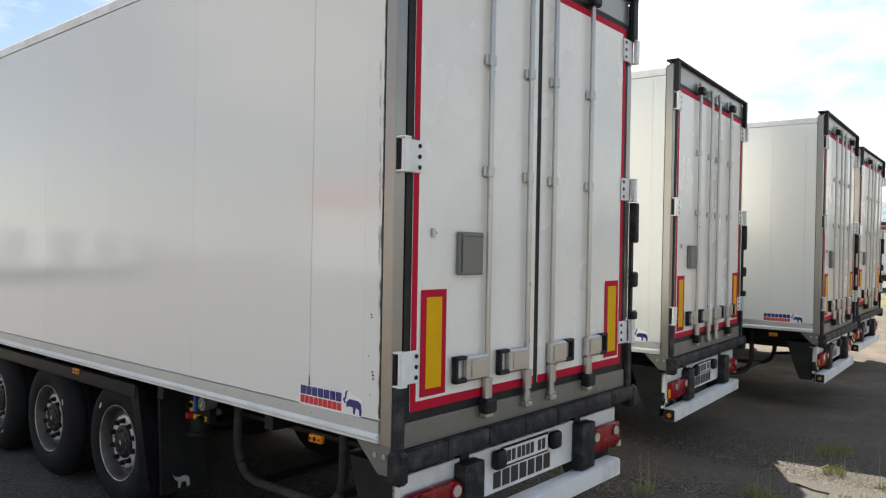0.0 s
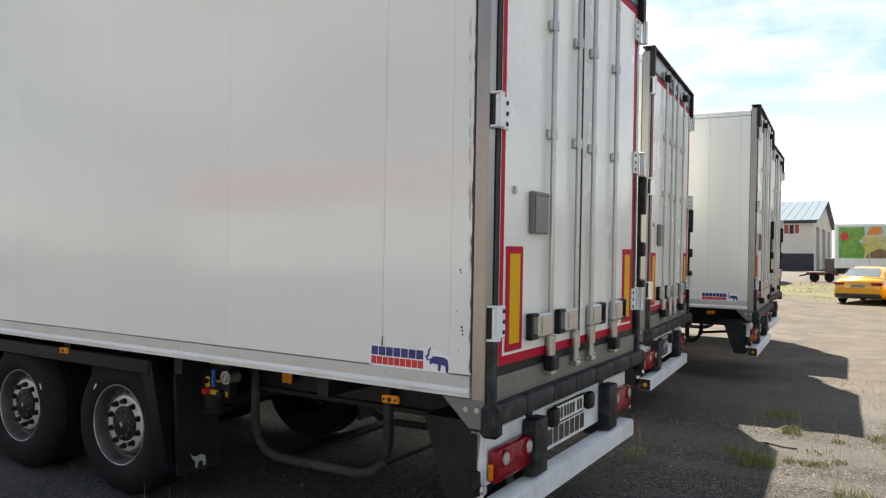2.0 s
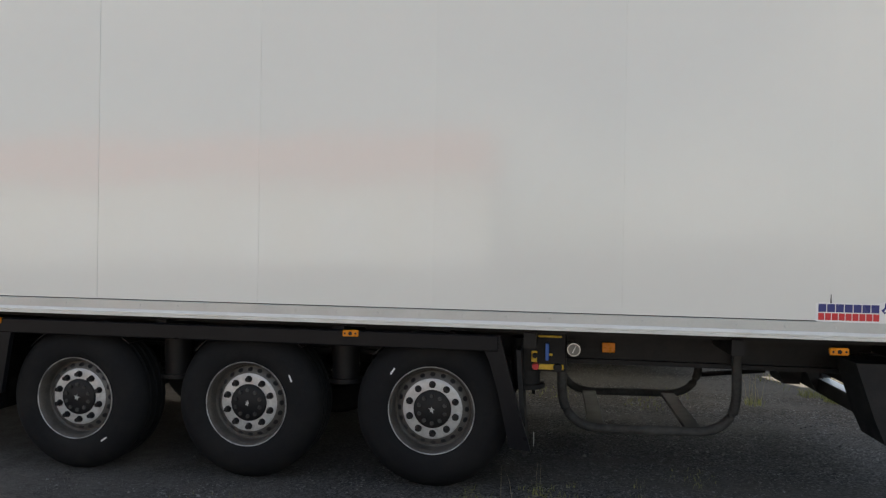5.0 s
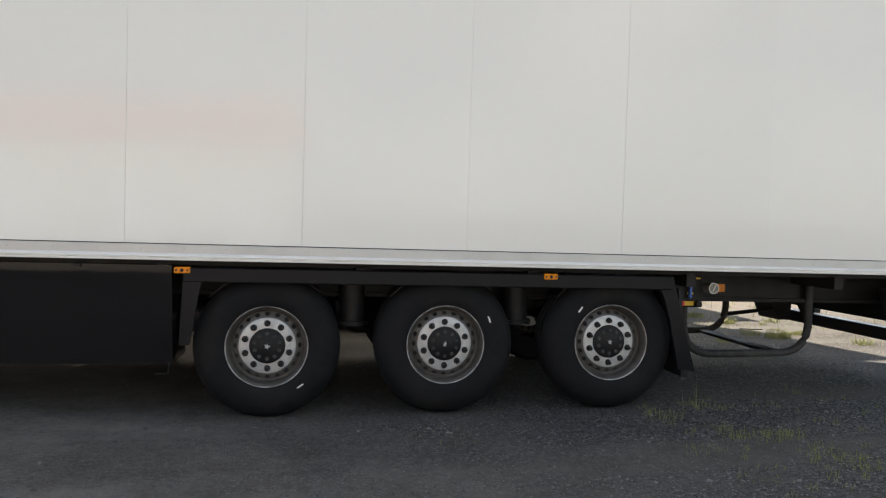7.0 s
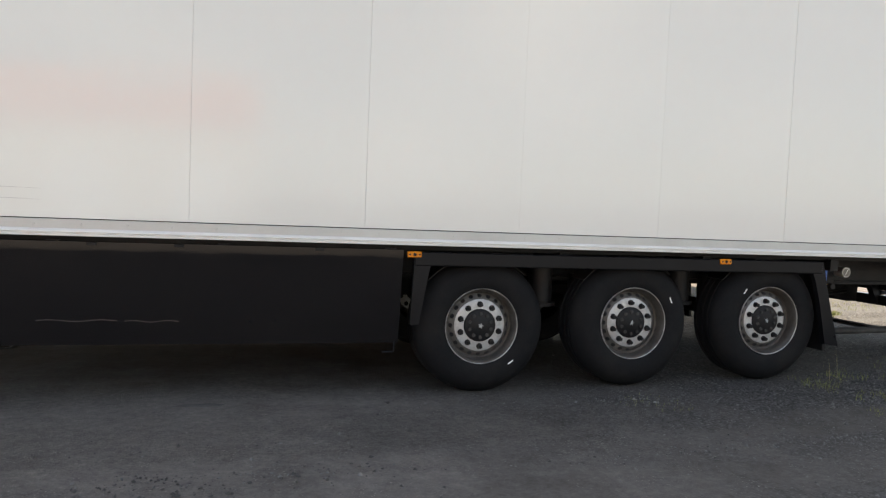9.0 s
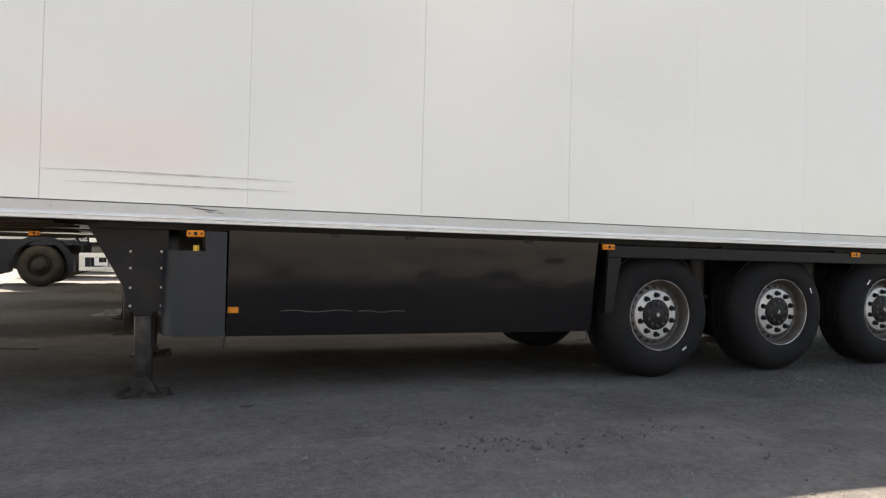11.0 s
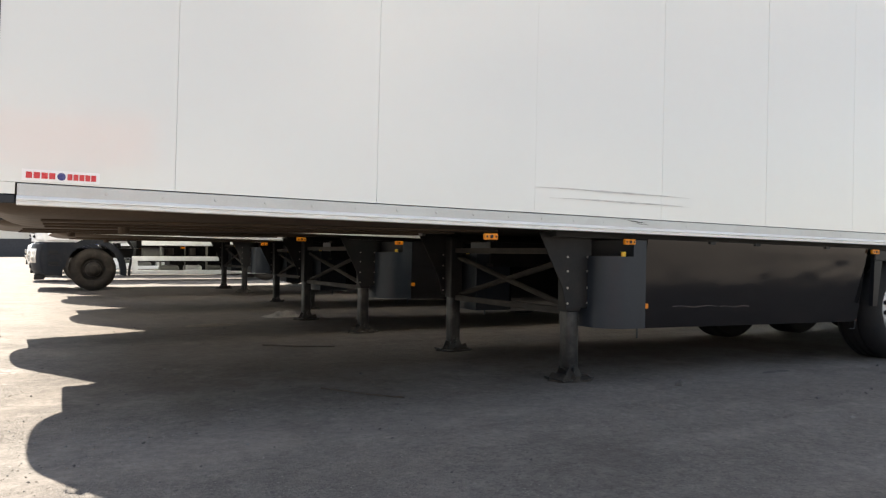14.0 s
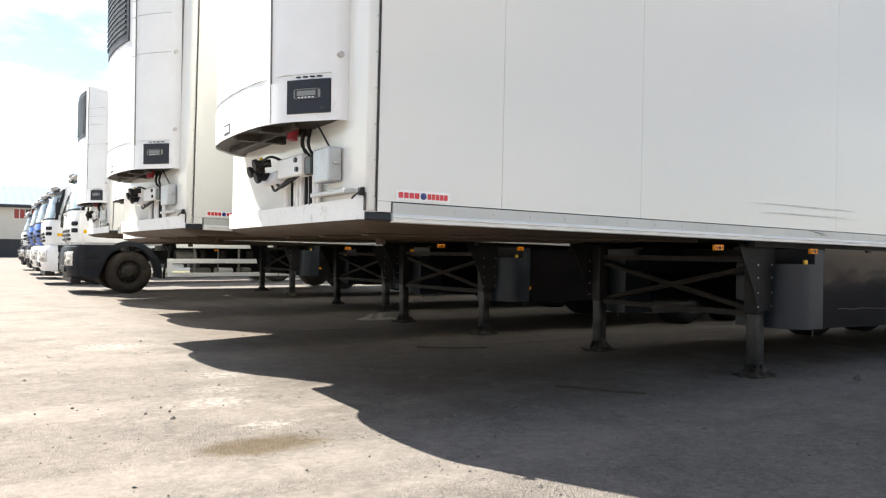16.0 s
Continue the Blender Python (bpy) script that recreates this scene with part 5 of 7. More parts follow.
    for i in range(14):
        bm = B()
        strip(0.85, WID - 0.85, 3.205 + i * 0.054, 3.225 + i * 0.054, 0.022)
        part("louvre", bm, SLATE, gr)
    bm = B()
    strip(0.294, 0.512, 1.868, 2.065, 0.012)
    cpn = part("control_panel", bm, PANELDARK, unit, "dark control panel with grey display")
    bm = B()
    strip(0.34, 0.462, 1.950, 2.012, 0.016)
    part("display_frame", bm, INK_BLACK, cpn)
    bm = B()
    strip(0.355, 0.447, 1.969, 1.998, 0.0185)
    part("display", bm, DISPLAY, cpn)
    for za, zb in ((1.9525, 1.9555), (2.0065, 2.0095)):
        bm = B()
        strip(0.345, 0.457, za, zb, 0.0175)
        part("bezel_line", bm, DISPLAY, cpn)
    for ya, yb in ((0.337, 0.341), (0.461, 0.465)):
        bm = B()
        strip(ya, yb, 1.958, 2.004, 0.0175)
        part("bezel_line", bm, DISPLAY, cpn)
    for i in range(5):
        bm = B()
        strip(0.362 + i * 0.018, 0.370 + i * 0.018, 1.957, 1.963, 0.0185)
        part("key", bm, STICKER, cpn)
    bm = B()
    strip(0.318, 0.335, 1.892, 1.905, 0.0145)
    part("panel_lock", bm, INK_BLACK, cpn)
    bm = B()
    for i in range(4):
        strip(0.345 + i * 0.036, 0.360 + i * 0.036, 2.078, 2.087, 0.008)
    part("drain_slots", bm, INK_BLACK, unit)
    for z in (2.20, 2.95):
        bm = B()
        cyl(bm, (-13.60, 0.285, z), (-13.60, 0.25, z), 0.018, n=12)
        part("cover_lock", bm, CHROME, unit)
    for z in (2.95, 3.33, 3.49, 3.65):
        for y0, y1 in ((0.30, 0.72), (WID - 0.72, WID - 0.30)):
            bm = B()
            strip(y0, y1, z, z + 0.003, 0.0022)
            part("crease", bm, GREYPAINT, unit)
    bm = B()
    strip(1.27, 1.41, 1.845, 1.915, 0.009)
    ph = part("plate_holder", bm, SLATE, unit)
    bm = B()
    strip(1.285, 1.395, 1.86, 1.902, 0.011)
    part("plate", bm, STICKER, ph)


def make_trailer():
    tr = new("refrigerated_trailer")
    tagged(tr, "white refrigerated semi-trailer parked on landing legs", "trailer", "row of parked trailers")
    side_skin(tr)
    badges(tr)
    tail(tr)
    running_gear(tr)
    nose(tr)
    return tr


trailer = make_trailer()
for dx, dy, dz, pitch, yaw, length in ((-0.403, 4.325, -0.015, 0.177, 3.705, 0.986), (0.136, 7.938, -0.04, 0.15, 2.71, 0.985), (-0.2, 11.85, -0.03, 0.7, 1.83, 0.973)):
    other = copy_thing(trailer, pose(dx, dy, dz, 0, pitch, yaw))
    other.scale = (length, 1, 1)
trailer["label"] = "white refrigerated semi-trailer with scuffed side panels"

# marks of use on the first trailer's side
def scuffs(tr):
    rng = random.Random(4)
    for z0, z1, x0, x1 in ((1.313, 1.316, -10.21, -8.70), (1.243, 1.245, -10.09, -8.71)):
        bm = B()
        n = 40
        top, bot = [], []
        for i in range(n + 1):
            t = i / n
            x = x0 + (x1 - x0) * t
            z = z0 + (z1 - z0) * t + 0.005 * math.sin(math.pi * t) + 0.0015 * math.sin(9 * t)
            h = 0.0058 * math.sin(math.pi * min(1, t * 1.05)) * rng.uniform(0.35, 1.25) + 0.0008
            top.append((x, z + h))
            bot.append((x, z - h))
        for i in range(n):
            prism(bm, [bot[i], bot[i + 1], top[i + 1], top[i]], "y", -0.0036, -0.0012)
        part("scrape_mark", lean(bm), FAINTSCRAPE, tr, "long faint grey scrape mark")
    bm = B()
    edge = []
    for i in range(181):                      # grimy sealant along the tail post, its edge squeezed out unevenly
        z = 1.14 + i * 0.0147
        e = 0.0035 + 0.0045 * abs(noise.noise(Vector((0, 0, z * 7.0)))) + 0.006 * max(0.0, noise.noise(Vector((3, 1, z * 23.0))))
        edge.append((-e - 0.0045 * sum(math.exp(-((z - zb) / 0.022) ** 2) for zb in (2.76, 2.38, 2.07, 1.82, 1.725, 1.50, 1.32, 1.17)), z))
    for (xa, za), (xb, zb) in zip(edge, edge[1:]):
        prism(bm, [(xa, za), (0.0035, za), (0.0035, zb), (xb, zb)], "y", -0.0034, 0.002)
    part("grimy_sealant", lean(bm), SEAMDARK, tr, "grimy dark sealant", kind="stuff")
    for zb in (2.92, 2.76, 2.66, 2.50, 2.38, 2.27, 2.07, 1.98, 1.82, 1.725, 1.32, 1.17):
        w, h = rng.uniform(0.005, 0.011), rng.uniform(0.02, 0.06)
        poly = [(-0.004 - w * (math.sin(math.pi * k / 8) ** 1.3) * rng.uniform(0.6, 1.1), zb - h + 2 * h * k / 8) for k in range(9)]
        part("smudge", prism(B(), poly + [(0.0, zb + h), (0.0, zb - h)], "y", -0.0022, -0.0006), SMUDGE, tr)
    for x, z, r_ in ((-0.060, 1.668, 0.005), (-0.056, 1.654, 0.005), (-0.080, 1.452, 0.003), (-0.050, 1.372, 0.006), (-0.047, 1.356, 0.006), (-0.045, 1.336, 0.005), (-0.068, 1.25, 0.003)):
        part("tar_spot", prism(B(), [(x + r_ * rng.uniform(0.6, 1.1) * math.cos(k * 0.9), z + r_ * rng.uniform(0.7, 1.3) * math.sin(k * 0.9)) for k in range(7)], "y", -0.0038, -0.0008), SEAMDARK, tr)
    for x, z, h in ((-0.559, 1.235, 0.055),):
        bm = B()
        prism(bm, [(x - 0.004, z), (x + 0.005, z), (x + 0.002, z + h), (x - 0.001, z + h)] if h > 0.01 else [(x - 0.05, z), (x + 0.06, z + 0.002), (x + 0.05, z + h), (x - 0.04, z + h)], "y", -0.0185 if z < 1.16 and x < -1 else -0.0036, -0.0008)
        part("dirt_run", lean(bm), SEAMDARK, tr)
    for x0, x1, z0, z1, h in ((-9.36, -9.22, 1.112, 1.102, 0.003), (-9.30, -9.17, 1.104, 1.098, 0.0035), (-9.27, -9.20, 1.092, 1.086, 0.003), (-9.33, -9.26, 1.106, 1.103, 0.002), (-9.20, -9.14, 1.088, 1.083, 0.002), (-9.43, -9.30, 1.119, 1.113, 0.0015)):
        poly = [(x0, z0), (x0 + 0.35 * (x1 - x0), z0 + 0.4 * (z1 - z0) - h), (x1, z1 - 0.3 * h), (x0 + 0.6 * (x1 - x0), z0 + 0.6 * (z1 - z0) + h)]
        part("rail_scuff", lean(prism(B(), poly, "y", -0.0115, -0.0075)), SEAMDARK, tr)
    for x, dx, dz, a in ((-5.637, 0.24, -0.285, 0.6), (-4.328, 0.33, 0.19, -1.2), (-3.019, -0.26, 0.26, 0.95)):
        c, s_ = math.cos(a), math.sin(a)
        cx, cz = x + dx, 0.485 + dz
        part("chalk_mark", prism(B(), [(cx + u * c - v * s_, cz + u * s_ + v * c) for u, v in ((-0.025, -0.005), (0.025, -0.005), (0.025, 0.005), (-0.025, 0.005))], "y", 0.0845, 0.0895), STICKER, tr)
    for x0, x1, z in ((-8.75, -8.25, 0.435), (-8.2, -7.85, 0.43)):
        bm = B()
        n = 14
        for i in range(n):
            xa, xb = x0 + (x1 - x0) * i / n, x0 + (x1 - x0) * (i + 1) / n
            za, zb = z + 0.006 * math.sin(i * 0.7), z + 0.006 * math.sin((i + 1) * 0.7)
            prism(bm, [(xa, za), (xb, zb), (xb, zb + 0.0028), (xa, za + 0.0028)], "y", 0.1095 + (0.435 - za) * 0.15, 0.118 + (0.435 - za) * 0.15)
        part("box_scratch", lean(bm), DULLSCRATCH, tr, "pale scratch on the pallet box")


scuffs(trailer)
rng = random.Random(11)


def thing(name, label, category, group=""):
    return tagged(new(name), label, category, group)


# ---- trucks nose out beyond the trailers ----
BLUEPAINT = mat("blue_truck_paint", (0.035, 0.11, 0.42), 0.25, vary=0.05, scale=3, bump=0.0, coat=0.5)
WHITEPAINT = mat("white_truck_paint", (0.74, 0.75, 0.75), 0.28, vary=0.03, scale=3, bump=0.0, coat=0.3, dirt=(0.45, 0.42, 0.36), dirt_amt=0.2, dirt_scale=2)
DARKPLASTIC = mat("dark_bumper_plastic", (0.0105, 0.013, 0.0185), 0.5, vary=0.12, scale=5, bump=0.02, dirt=(0.04, 0.037, 0.032), dirt_amt=0.4, dirt_scale=3, spec=0.15)


def truck_wheel(tr, x, y0, z, s, r=0.51):
    bm = B()
    lathe(bm, [(0.27, s * 0.02), (0.30, 0), (0.40, s * -0.012), (0.47, s * 0.02), (r, s * 0.07), (r, s * 0.25), (0.46, s * 0.31), (0.27, s * 0.31)], (x, y0, z), 36)
    w = part("wheel", bm, SUNTYRE, tr, "dusty black tyre in a sunlit tone on a dark rim")
    bm = B()
    lathe(bm, [(0.275, s * 0.01), (0.262, s * 0.03), (0.24, s * 0.07), (0.18, s * 0.06), (0.17, s * 0.0), (0.12, s * -0.03), (0.09, s * -0.07), (0.001, s * -0.075)], (x, y0, z), 30)
    part("rim", bm, DARKDUST, w)
    for i in range(10):
        a = 2 * math.pi * i / 10
        bm = B()
        cyl(bm, (x + 0.205 * math.cos(a), y0 + s * 0.065, z + 0.205 * math.sin(a)), (x + 0.205 * math.cos(a), y0 + s * 0.02, z + 0.205 * math.sin(a)), 0.018, n=6)
        part("lug_nut", bm, BLACK, w)


def rounded_front(bm, w, amount=0.34):
    """Bows the front of a cab back towards its two sides."""
    for yc in (0.06, 0.14, 0.26, 0.45, 0.8, w - 0.8, w - 0.45, w - 0.26, w - 0.14, w - 0.06):
        bmesh.ops.bisect_plane(bm, geom=bm.verts[:] + bm.edges[:] + bm.faces[:], plane_co=(0, yc, 0), plane_no=(0, 1, 0))
    for v in bm.verts:
        u = min(1.0, abs(v.co.y - w / 2) / (w / 2))
        f = max(0.0, min(1.0, (-0.75 - v.co.x) / 0.45))
        v.co.x += amount * u ** 7 * f
    return bm


def make_truck(x, y, paint, lower, label, high=3.0, body=True, overhang=1.0):
    """x, y: the near front wheel; it faces -x."""
    tr = thing("truck", label, "truck", "row of parked trucks")
    tr.location = (x, y, 0)
    W = 2.46
    k = high / 3.12

    def up(z):
        return 1.2 + (z - 1.2) * k

    bm = B()
    prism(bm, [(-1.34, 1.16), (-1.39, 1.5), (-1.37, up(1.93)), (-1.32, up(2.03)), (-1.06, up(2.88)), (-0.95, up(3.0)), (-0.6, up(3.08)), (0.78, up(3.12)), (0.80, 1.16)], "y", 0.02, W)
    bmesh.ops.bevel(bm, geom=bm.edges[:], offset=0.05, segments=3, affect="EDGES")
    cab = part("cab", rounded_front(bm, W), paint, tr)
    bm = B()
    prism(bm, [(-1.345, up(2.0)), (-1.30, up(2.0)), (-1.05, up(2.86)), (-1.092, up(2.88))], "y", 0.10, W - 0.08)
    part("windscreen", rounded_front(bm, W), GLASSSKY, cab, "sloping windscreen")
    bm = B()
    prism(bm, [(-1.352, up(1.955)), (-1.30, up(1.955)), (-1.285, up(2.0)), (-1.345, up(2.0))], "y", 0.06, W - 0.04)
    part("windscreen_seal", rounded_front(bm, W), DARKPLASTIC, cab)
    for ya in (0.5, 1.25):
        bm = B()
        tube(bm, [(-1.385, ya, up(1.94)), (-1.35, ya + 0.2, up(2.08)), (-1.30, ya + 0.55, up(2.22))], 0.012, 6)
        part("wiper", bm, BLACK, cab)
    bm = B()
    prism(bm, [(-1.11, up(1.95)), (-1.12, up(2.04)), (-0.92, up(2.88)), (-0.86, up(2.92)), (-0.88, up(2.70)), (-1.03, up(2.06)), (-1.04, up(1.95))], "y", 0.004, 0.024)
    part("pillar_trim", bm, DARKPLASTIC, cab)
    bm = B()
    prism(bm, [(-0.98, up(1.72)), (-0.80, up(1.67)), (-0.5, up(1.80)), (-0.1, up(1.80)), (-0.1, up(2.72)), (-0.78, up(2.72)), (-0.97, up(2.02))], "y", 0.005, 0.024)
    part("side_window", bm, GLASSDARK, cab, "dark side window")
    bm = B()
    box(bm, -0.02, 0.0, 0.012, 0.022, 1.2, up(2.9))
    part("door_gap", bm, SEAMDARK, cab)
    bm = B()
    box(bm, -0.2, -0.06, 0.006, 0.022, 1.62, 1.66, 0.006)
    part("door_handle", bm, DARKPLASTIC, cab)
    bm = B()
    prism(bm, [(-1.02, up(2.80)), (-1.26, up(2.74)), (-1.29, up(2.77)), (-1.22, up(2.84)), (-0.95, up(2.96))], "y", 0.06, W - 0.04)
    bmesh.ops.bevel(bm, geom=bm.edges[:], offset=0.015, segments=2, affect="EDGES")
    part("sun_visor", rounded_front(bm, W), VISOR, cab, "smoke tinted sun visor")
    bm = B()
    box(bm, -1.06, -0.4, 0.012, 0.021, 1.425, 1.50)
    part("yellow_stripe", bm, YELLOW, cab)
    for zz in (1.44, 1.60):
        bm = B()
        box(bm, -1.415, -1.33, 0.10, 0.26, zz, zz + 0.10, 0.015)
        part("vent", rounded_front(bm, W), DARKPLASTIC, cab)
    for i in range(3):
        bm = B()
        box(bm, -1.41, -1.33, 0.42, W - 0.40, 1.26 + i * 0.10, 1.315 + i * 0.10, 0.01)
        part("grille_bar", rounded_front(bm, W), DARKPLASTIC, cab)
    bm = B()
    box(bm, -1.43, -1.37, 0.95, 1.5, 1.86, 1.92, 0.01)
    part("badge", bm, CHROME, cab)
    for ym, s in ((-0.07, 1), (W + 0.09, -1)):
        bm = B()
        box(bm, -1.12, -1.0, ym - 0.08, ym + 0.08, up(2.14), up(2.50), 0.045, 3)
        mi = part("mirror", bm, DARKPLASTIC, tr, "dark plastic door mirror")
        part("mirror_arm", tube(B(), bent([(-0.90, ym + s * 0.13, up(2.56)), (-1.05, ym, up(2.62)), (-1.07, ym, up(2.47))], 0.05), 0.018, 8), DARKPLASTIC, mi)
        part("mirror_arm", tube(B(), [(-0.95, ym + s * 0.13, up(2.10)), (-1.07, ym, up(2.17))], 0.018, 8), DARKPLASTIC, mi)
    for yc in (0.22, W - 0.20):
        bm = B()
        bmesh.ops.create_uvsphere(bm, u_segments=16, v_segments=10, radius=0.13, matrix=Matrix.Translation((-1.12, yc, up(2.93))) @ Matrix.Diagonal((0.8, 1.2, 0.7, 1)))
        tube(bm, [(-1.10, yc, up(2.93)), (-0.86, yc + 0.02, up(2.93))], 0.022, 8)
        part("front_mirror", bm, SILVERPLASTIC, tr, "rounded silver plastic front mirror")
    # bumper with the headlights in its corners
    bm = B()
    prism(bm, [(-1.42, 0.44), (-1.48, 0.70), (-1.46, 1.0), (-1.40, 1.155), (-0.98, 1.155), (-0.95, 0.38), (-1.36, 0.38)], "y", 0.0, W)
    bmesh.ops.bevel(bm, geom=bm.edges[:], offset=0.05, segments=3, affect="EDGES")
    bu = part("bumper", rounded_front(bm, W), lower, tr)
    part("bumper_intake", box(B(), -1.485, -1.40, 0.55, W - 0.55, 0.52, 0.66, 0.015), BLACK, bu)
    part("tow_step", box(B(), -1.36, -1.10, 0.15, W - 0.15, 0.27, 0.40, 0.02), BLACK, bu)
    for y0 in (0.10, W - 0.43):
        bm = B()
        prism(bm, [(-1.475, 0.64), (-1.495, 0.74), (-1.478, 0.98), (-1.44, 1.02), (-1.36, 1.0), (-1.36, 0.66)], "y", y0, y0 + 0.33)
        bmesh.ops.bevel(bm, geom=bm.edges[:], offset=0.03, segments=2, affect="EDGES")
        hl = part("headlight", rounded_front(bm, W), CLEARLENS, tr, "clear headlight")
        for zz in (0.75, 0.92):
            part("lamp", cyl(B(), (-1.50, y0 + 0.16, zz), (-1.47, y0 + 0.16, zz), 0.055, n=14), CHROME, hl)
    bm = B()
    prism(bm, [(-1.04, 1.155), (0.0, 1.155), (-0.32, 1.10), (-0.52, 0.92), (-0.63, 0.66), (-0.66, 0.36), (-1.03, 0.40)], "y", -0.004, 0.5)
    sp_ = part("step_panel", bm, DARKPLASTIC, tr)
    for zz in (0.60, 0.86):
        part("step", box(B(), -1.02, -0.72, -0.012, 0.10, zz, zz + 0.028, 0.006), BLACK, sp_)
        part("step_recess", box(B(), -1.0, -0.76, -0.006, 0.02, zz + 0.035, zz + 0.10), BLACK, sp_)
    bm = B()
    arc = [radians(q) for q in range(-8, 173, 12)]
    prism(bm, [(0.74 * math.cos(a), 0.46 + 0.80 * math.sin(a)) for a in arc] + [(0.61 * math.cos(a), 0.47 + 0.66 * math.sin(a)) for a in arc[::-1]], "y", -0.012, 0.42)
    box(bm, 0.0, 0.95, -0.008, 0.40, 1.20, 1.30, 0.03, 2)
    part("wheel_arch", bm, DARKPLASTIC, tr)
    for xw in (0.0, 5.6):
        truck_wheel(tr, xw, 0.03, 0.51, 1)
        truck_wheel(tr, xw, W - 0.03, 0.51, -1)
    for yb in (0.80, W - 0.88):
        bm = B()
        box(bm, -0.9, 7.3, yb, yb + 0.08, 0.78, 1.02, 0.004)
        part("chassis_beam", bm, BLACK, tr)
    bm = B()
    cyl(bm, (1.12, 0.42, 0.88), (1.62, 0.42, 0.88), 0.17, n=20)
    part("air_tank", bm, GREYPAINT, tr, "grey compressed air tank")
    bm = B()
    tube(bm, bent([(0.78, 0.2, 1.2), (0.95, 0.14, 0.95), (0.82, 0.12, 0.62), (0.80, 0.12, 0.35)], 0.1), 0.03, 8)
    part("intake_hose", bm, BLACK, tr)
    for zz, h_, x1 in ((0.72, 0.115, 5.0), (0.388, 0.10, 5.2)):
        bm = B()
        box(bm, 0.86, x1, 0.01, 0.05, zz, zz + h_, 0.005)
        part("guard_rail", bm, WHITEPAINT, tr, "white side guard rail")
    bm = B()
    box(bm, 0.86, 0.99, 0.012, 0.048, 0.489, 0.719)
    part("guard_post", bm, WHITEPAINT, tr)
    # added dark block that stands in for the shade behind the guard rails
    part("chassis_shade_block", box(B(), 1.85, 4.75, 0.9, W - 0.5, 0.42, 1.06, 0.02), BLACK, tr)
    for xx, w_ in ((1.50, 0.045), (2.62, 0.045), (3.6, 0.045), (2.1, 0.02)):
        bm = B()
        box(bm, xx, xx + w_, 0.06, 0.12, 0.50, 1.1)
        part("bracket", bm, GREYPAINT, tr)
    for xx, w_, m_ in ((1.55, 0.45, GREYPAINT), (2.15, 0.42, WHITEPAINT), (2.75, 0.3, GREYPAINT)):
        bm = B()
        box(bm, xx, xx + w_, 0.3, 0.75, 0.46, 0.60, 0.05, 2)
        part("battery_tray" if m_ is GREYPAINT else "silencer", bm, m_, tr)
    for xx in (1.8, 2.35, 3.05):
        bm = B()
        cyl(bm, (xx, 0.5, 0.86), (xx, 0.5, 1.04), 0.09, n=12)
        part("valve_unit", bm, BARREL, tr)
    part("side_marker", box(B(), 2.0, 2.1, 0.05, 0.06, 1.03, 1.07), AMBER, tr)
    if body:
        bm = B()
        box(bm, 1.0, 7.5, 0.0, W, 1.27, 3.55, 0.02)
        part("cargo_body", bm, WHITEPAINT, tr, "white box cargo body")
        bm = B()
        box(bm, 1.08, 7.5, 0.02, 0.10, 1.10, 1.268, 0.01)
        part("body_rail", bm, WHITEPAINT, tr)
        bm = B()
        box(bm, 1.0, 7.5, 0.5, W - 0.06, 1.03, 1.268)
        part("subframe", bm, BLACK, tr)
    for ob in tr.children_recursive:          # length of the front overhang
        for v in ob.data.vertices:
            if v.co.x < -0.66:
                v.co.x = -0.66 + (v.co.x + 0.66) * overhang
    return tr


VISOR = mat("smoked_acrylic_visor", (0.09, 0.10, 0.11), 0.15, vary=0.1, bump=0.0, coat=0.5)
SILVERPLASTIC = mat("silver_plastic", (0.34, 0.34, 0.34), 0.35, 0.3, vary=0.1, bump=0.0)
make_truck(-12.44, 15.13, WHITEPAINT, DARKPLASTIC, "white box truck with dark bumper and yellow stripe", 3.12, overhang=0.84)
make_truck(-12.55, 20.3, WHITEPAINT, WHITEPAINT, "white box truck with white bumper", 2.9)
make_truck(-12.55, 25.0, BLUEPAINT, WHITEPAINT, "blue cab truck with pale bumper", 2.95)
make_truck(-12.55, 29.5, BLUEPAINT, DARKPLASTIC, "blue cab truck with dark bumper", 2.95)
make_truck(-12.55, 36.0, WHITEPAINT, DARKPLASTIC, "small white truck at the end of the row", 2.7)

# ---- yellow taxis ----
TAXI = mat("yellow_car_paint", (0.72, 0.36, 0.012), 0.22, vary=0.03, scale=2, bump=0.0, coat=0.7)
PLATE = mat("dusty_plate", (0.42, 0.33, 0.20), 0.5, vary=0.1, bump=0.0)
CARBLACK = mat("black_car_trim", (0.02, 0.02, 0.021), 0.45, vary=0.1, bump=0.01)


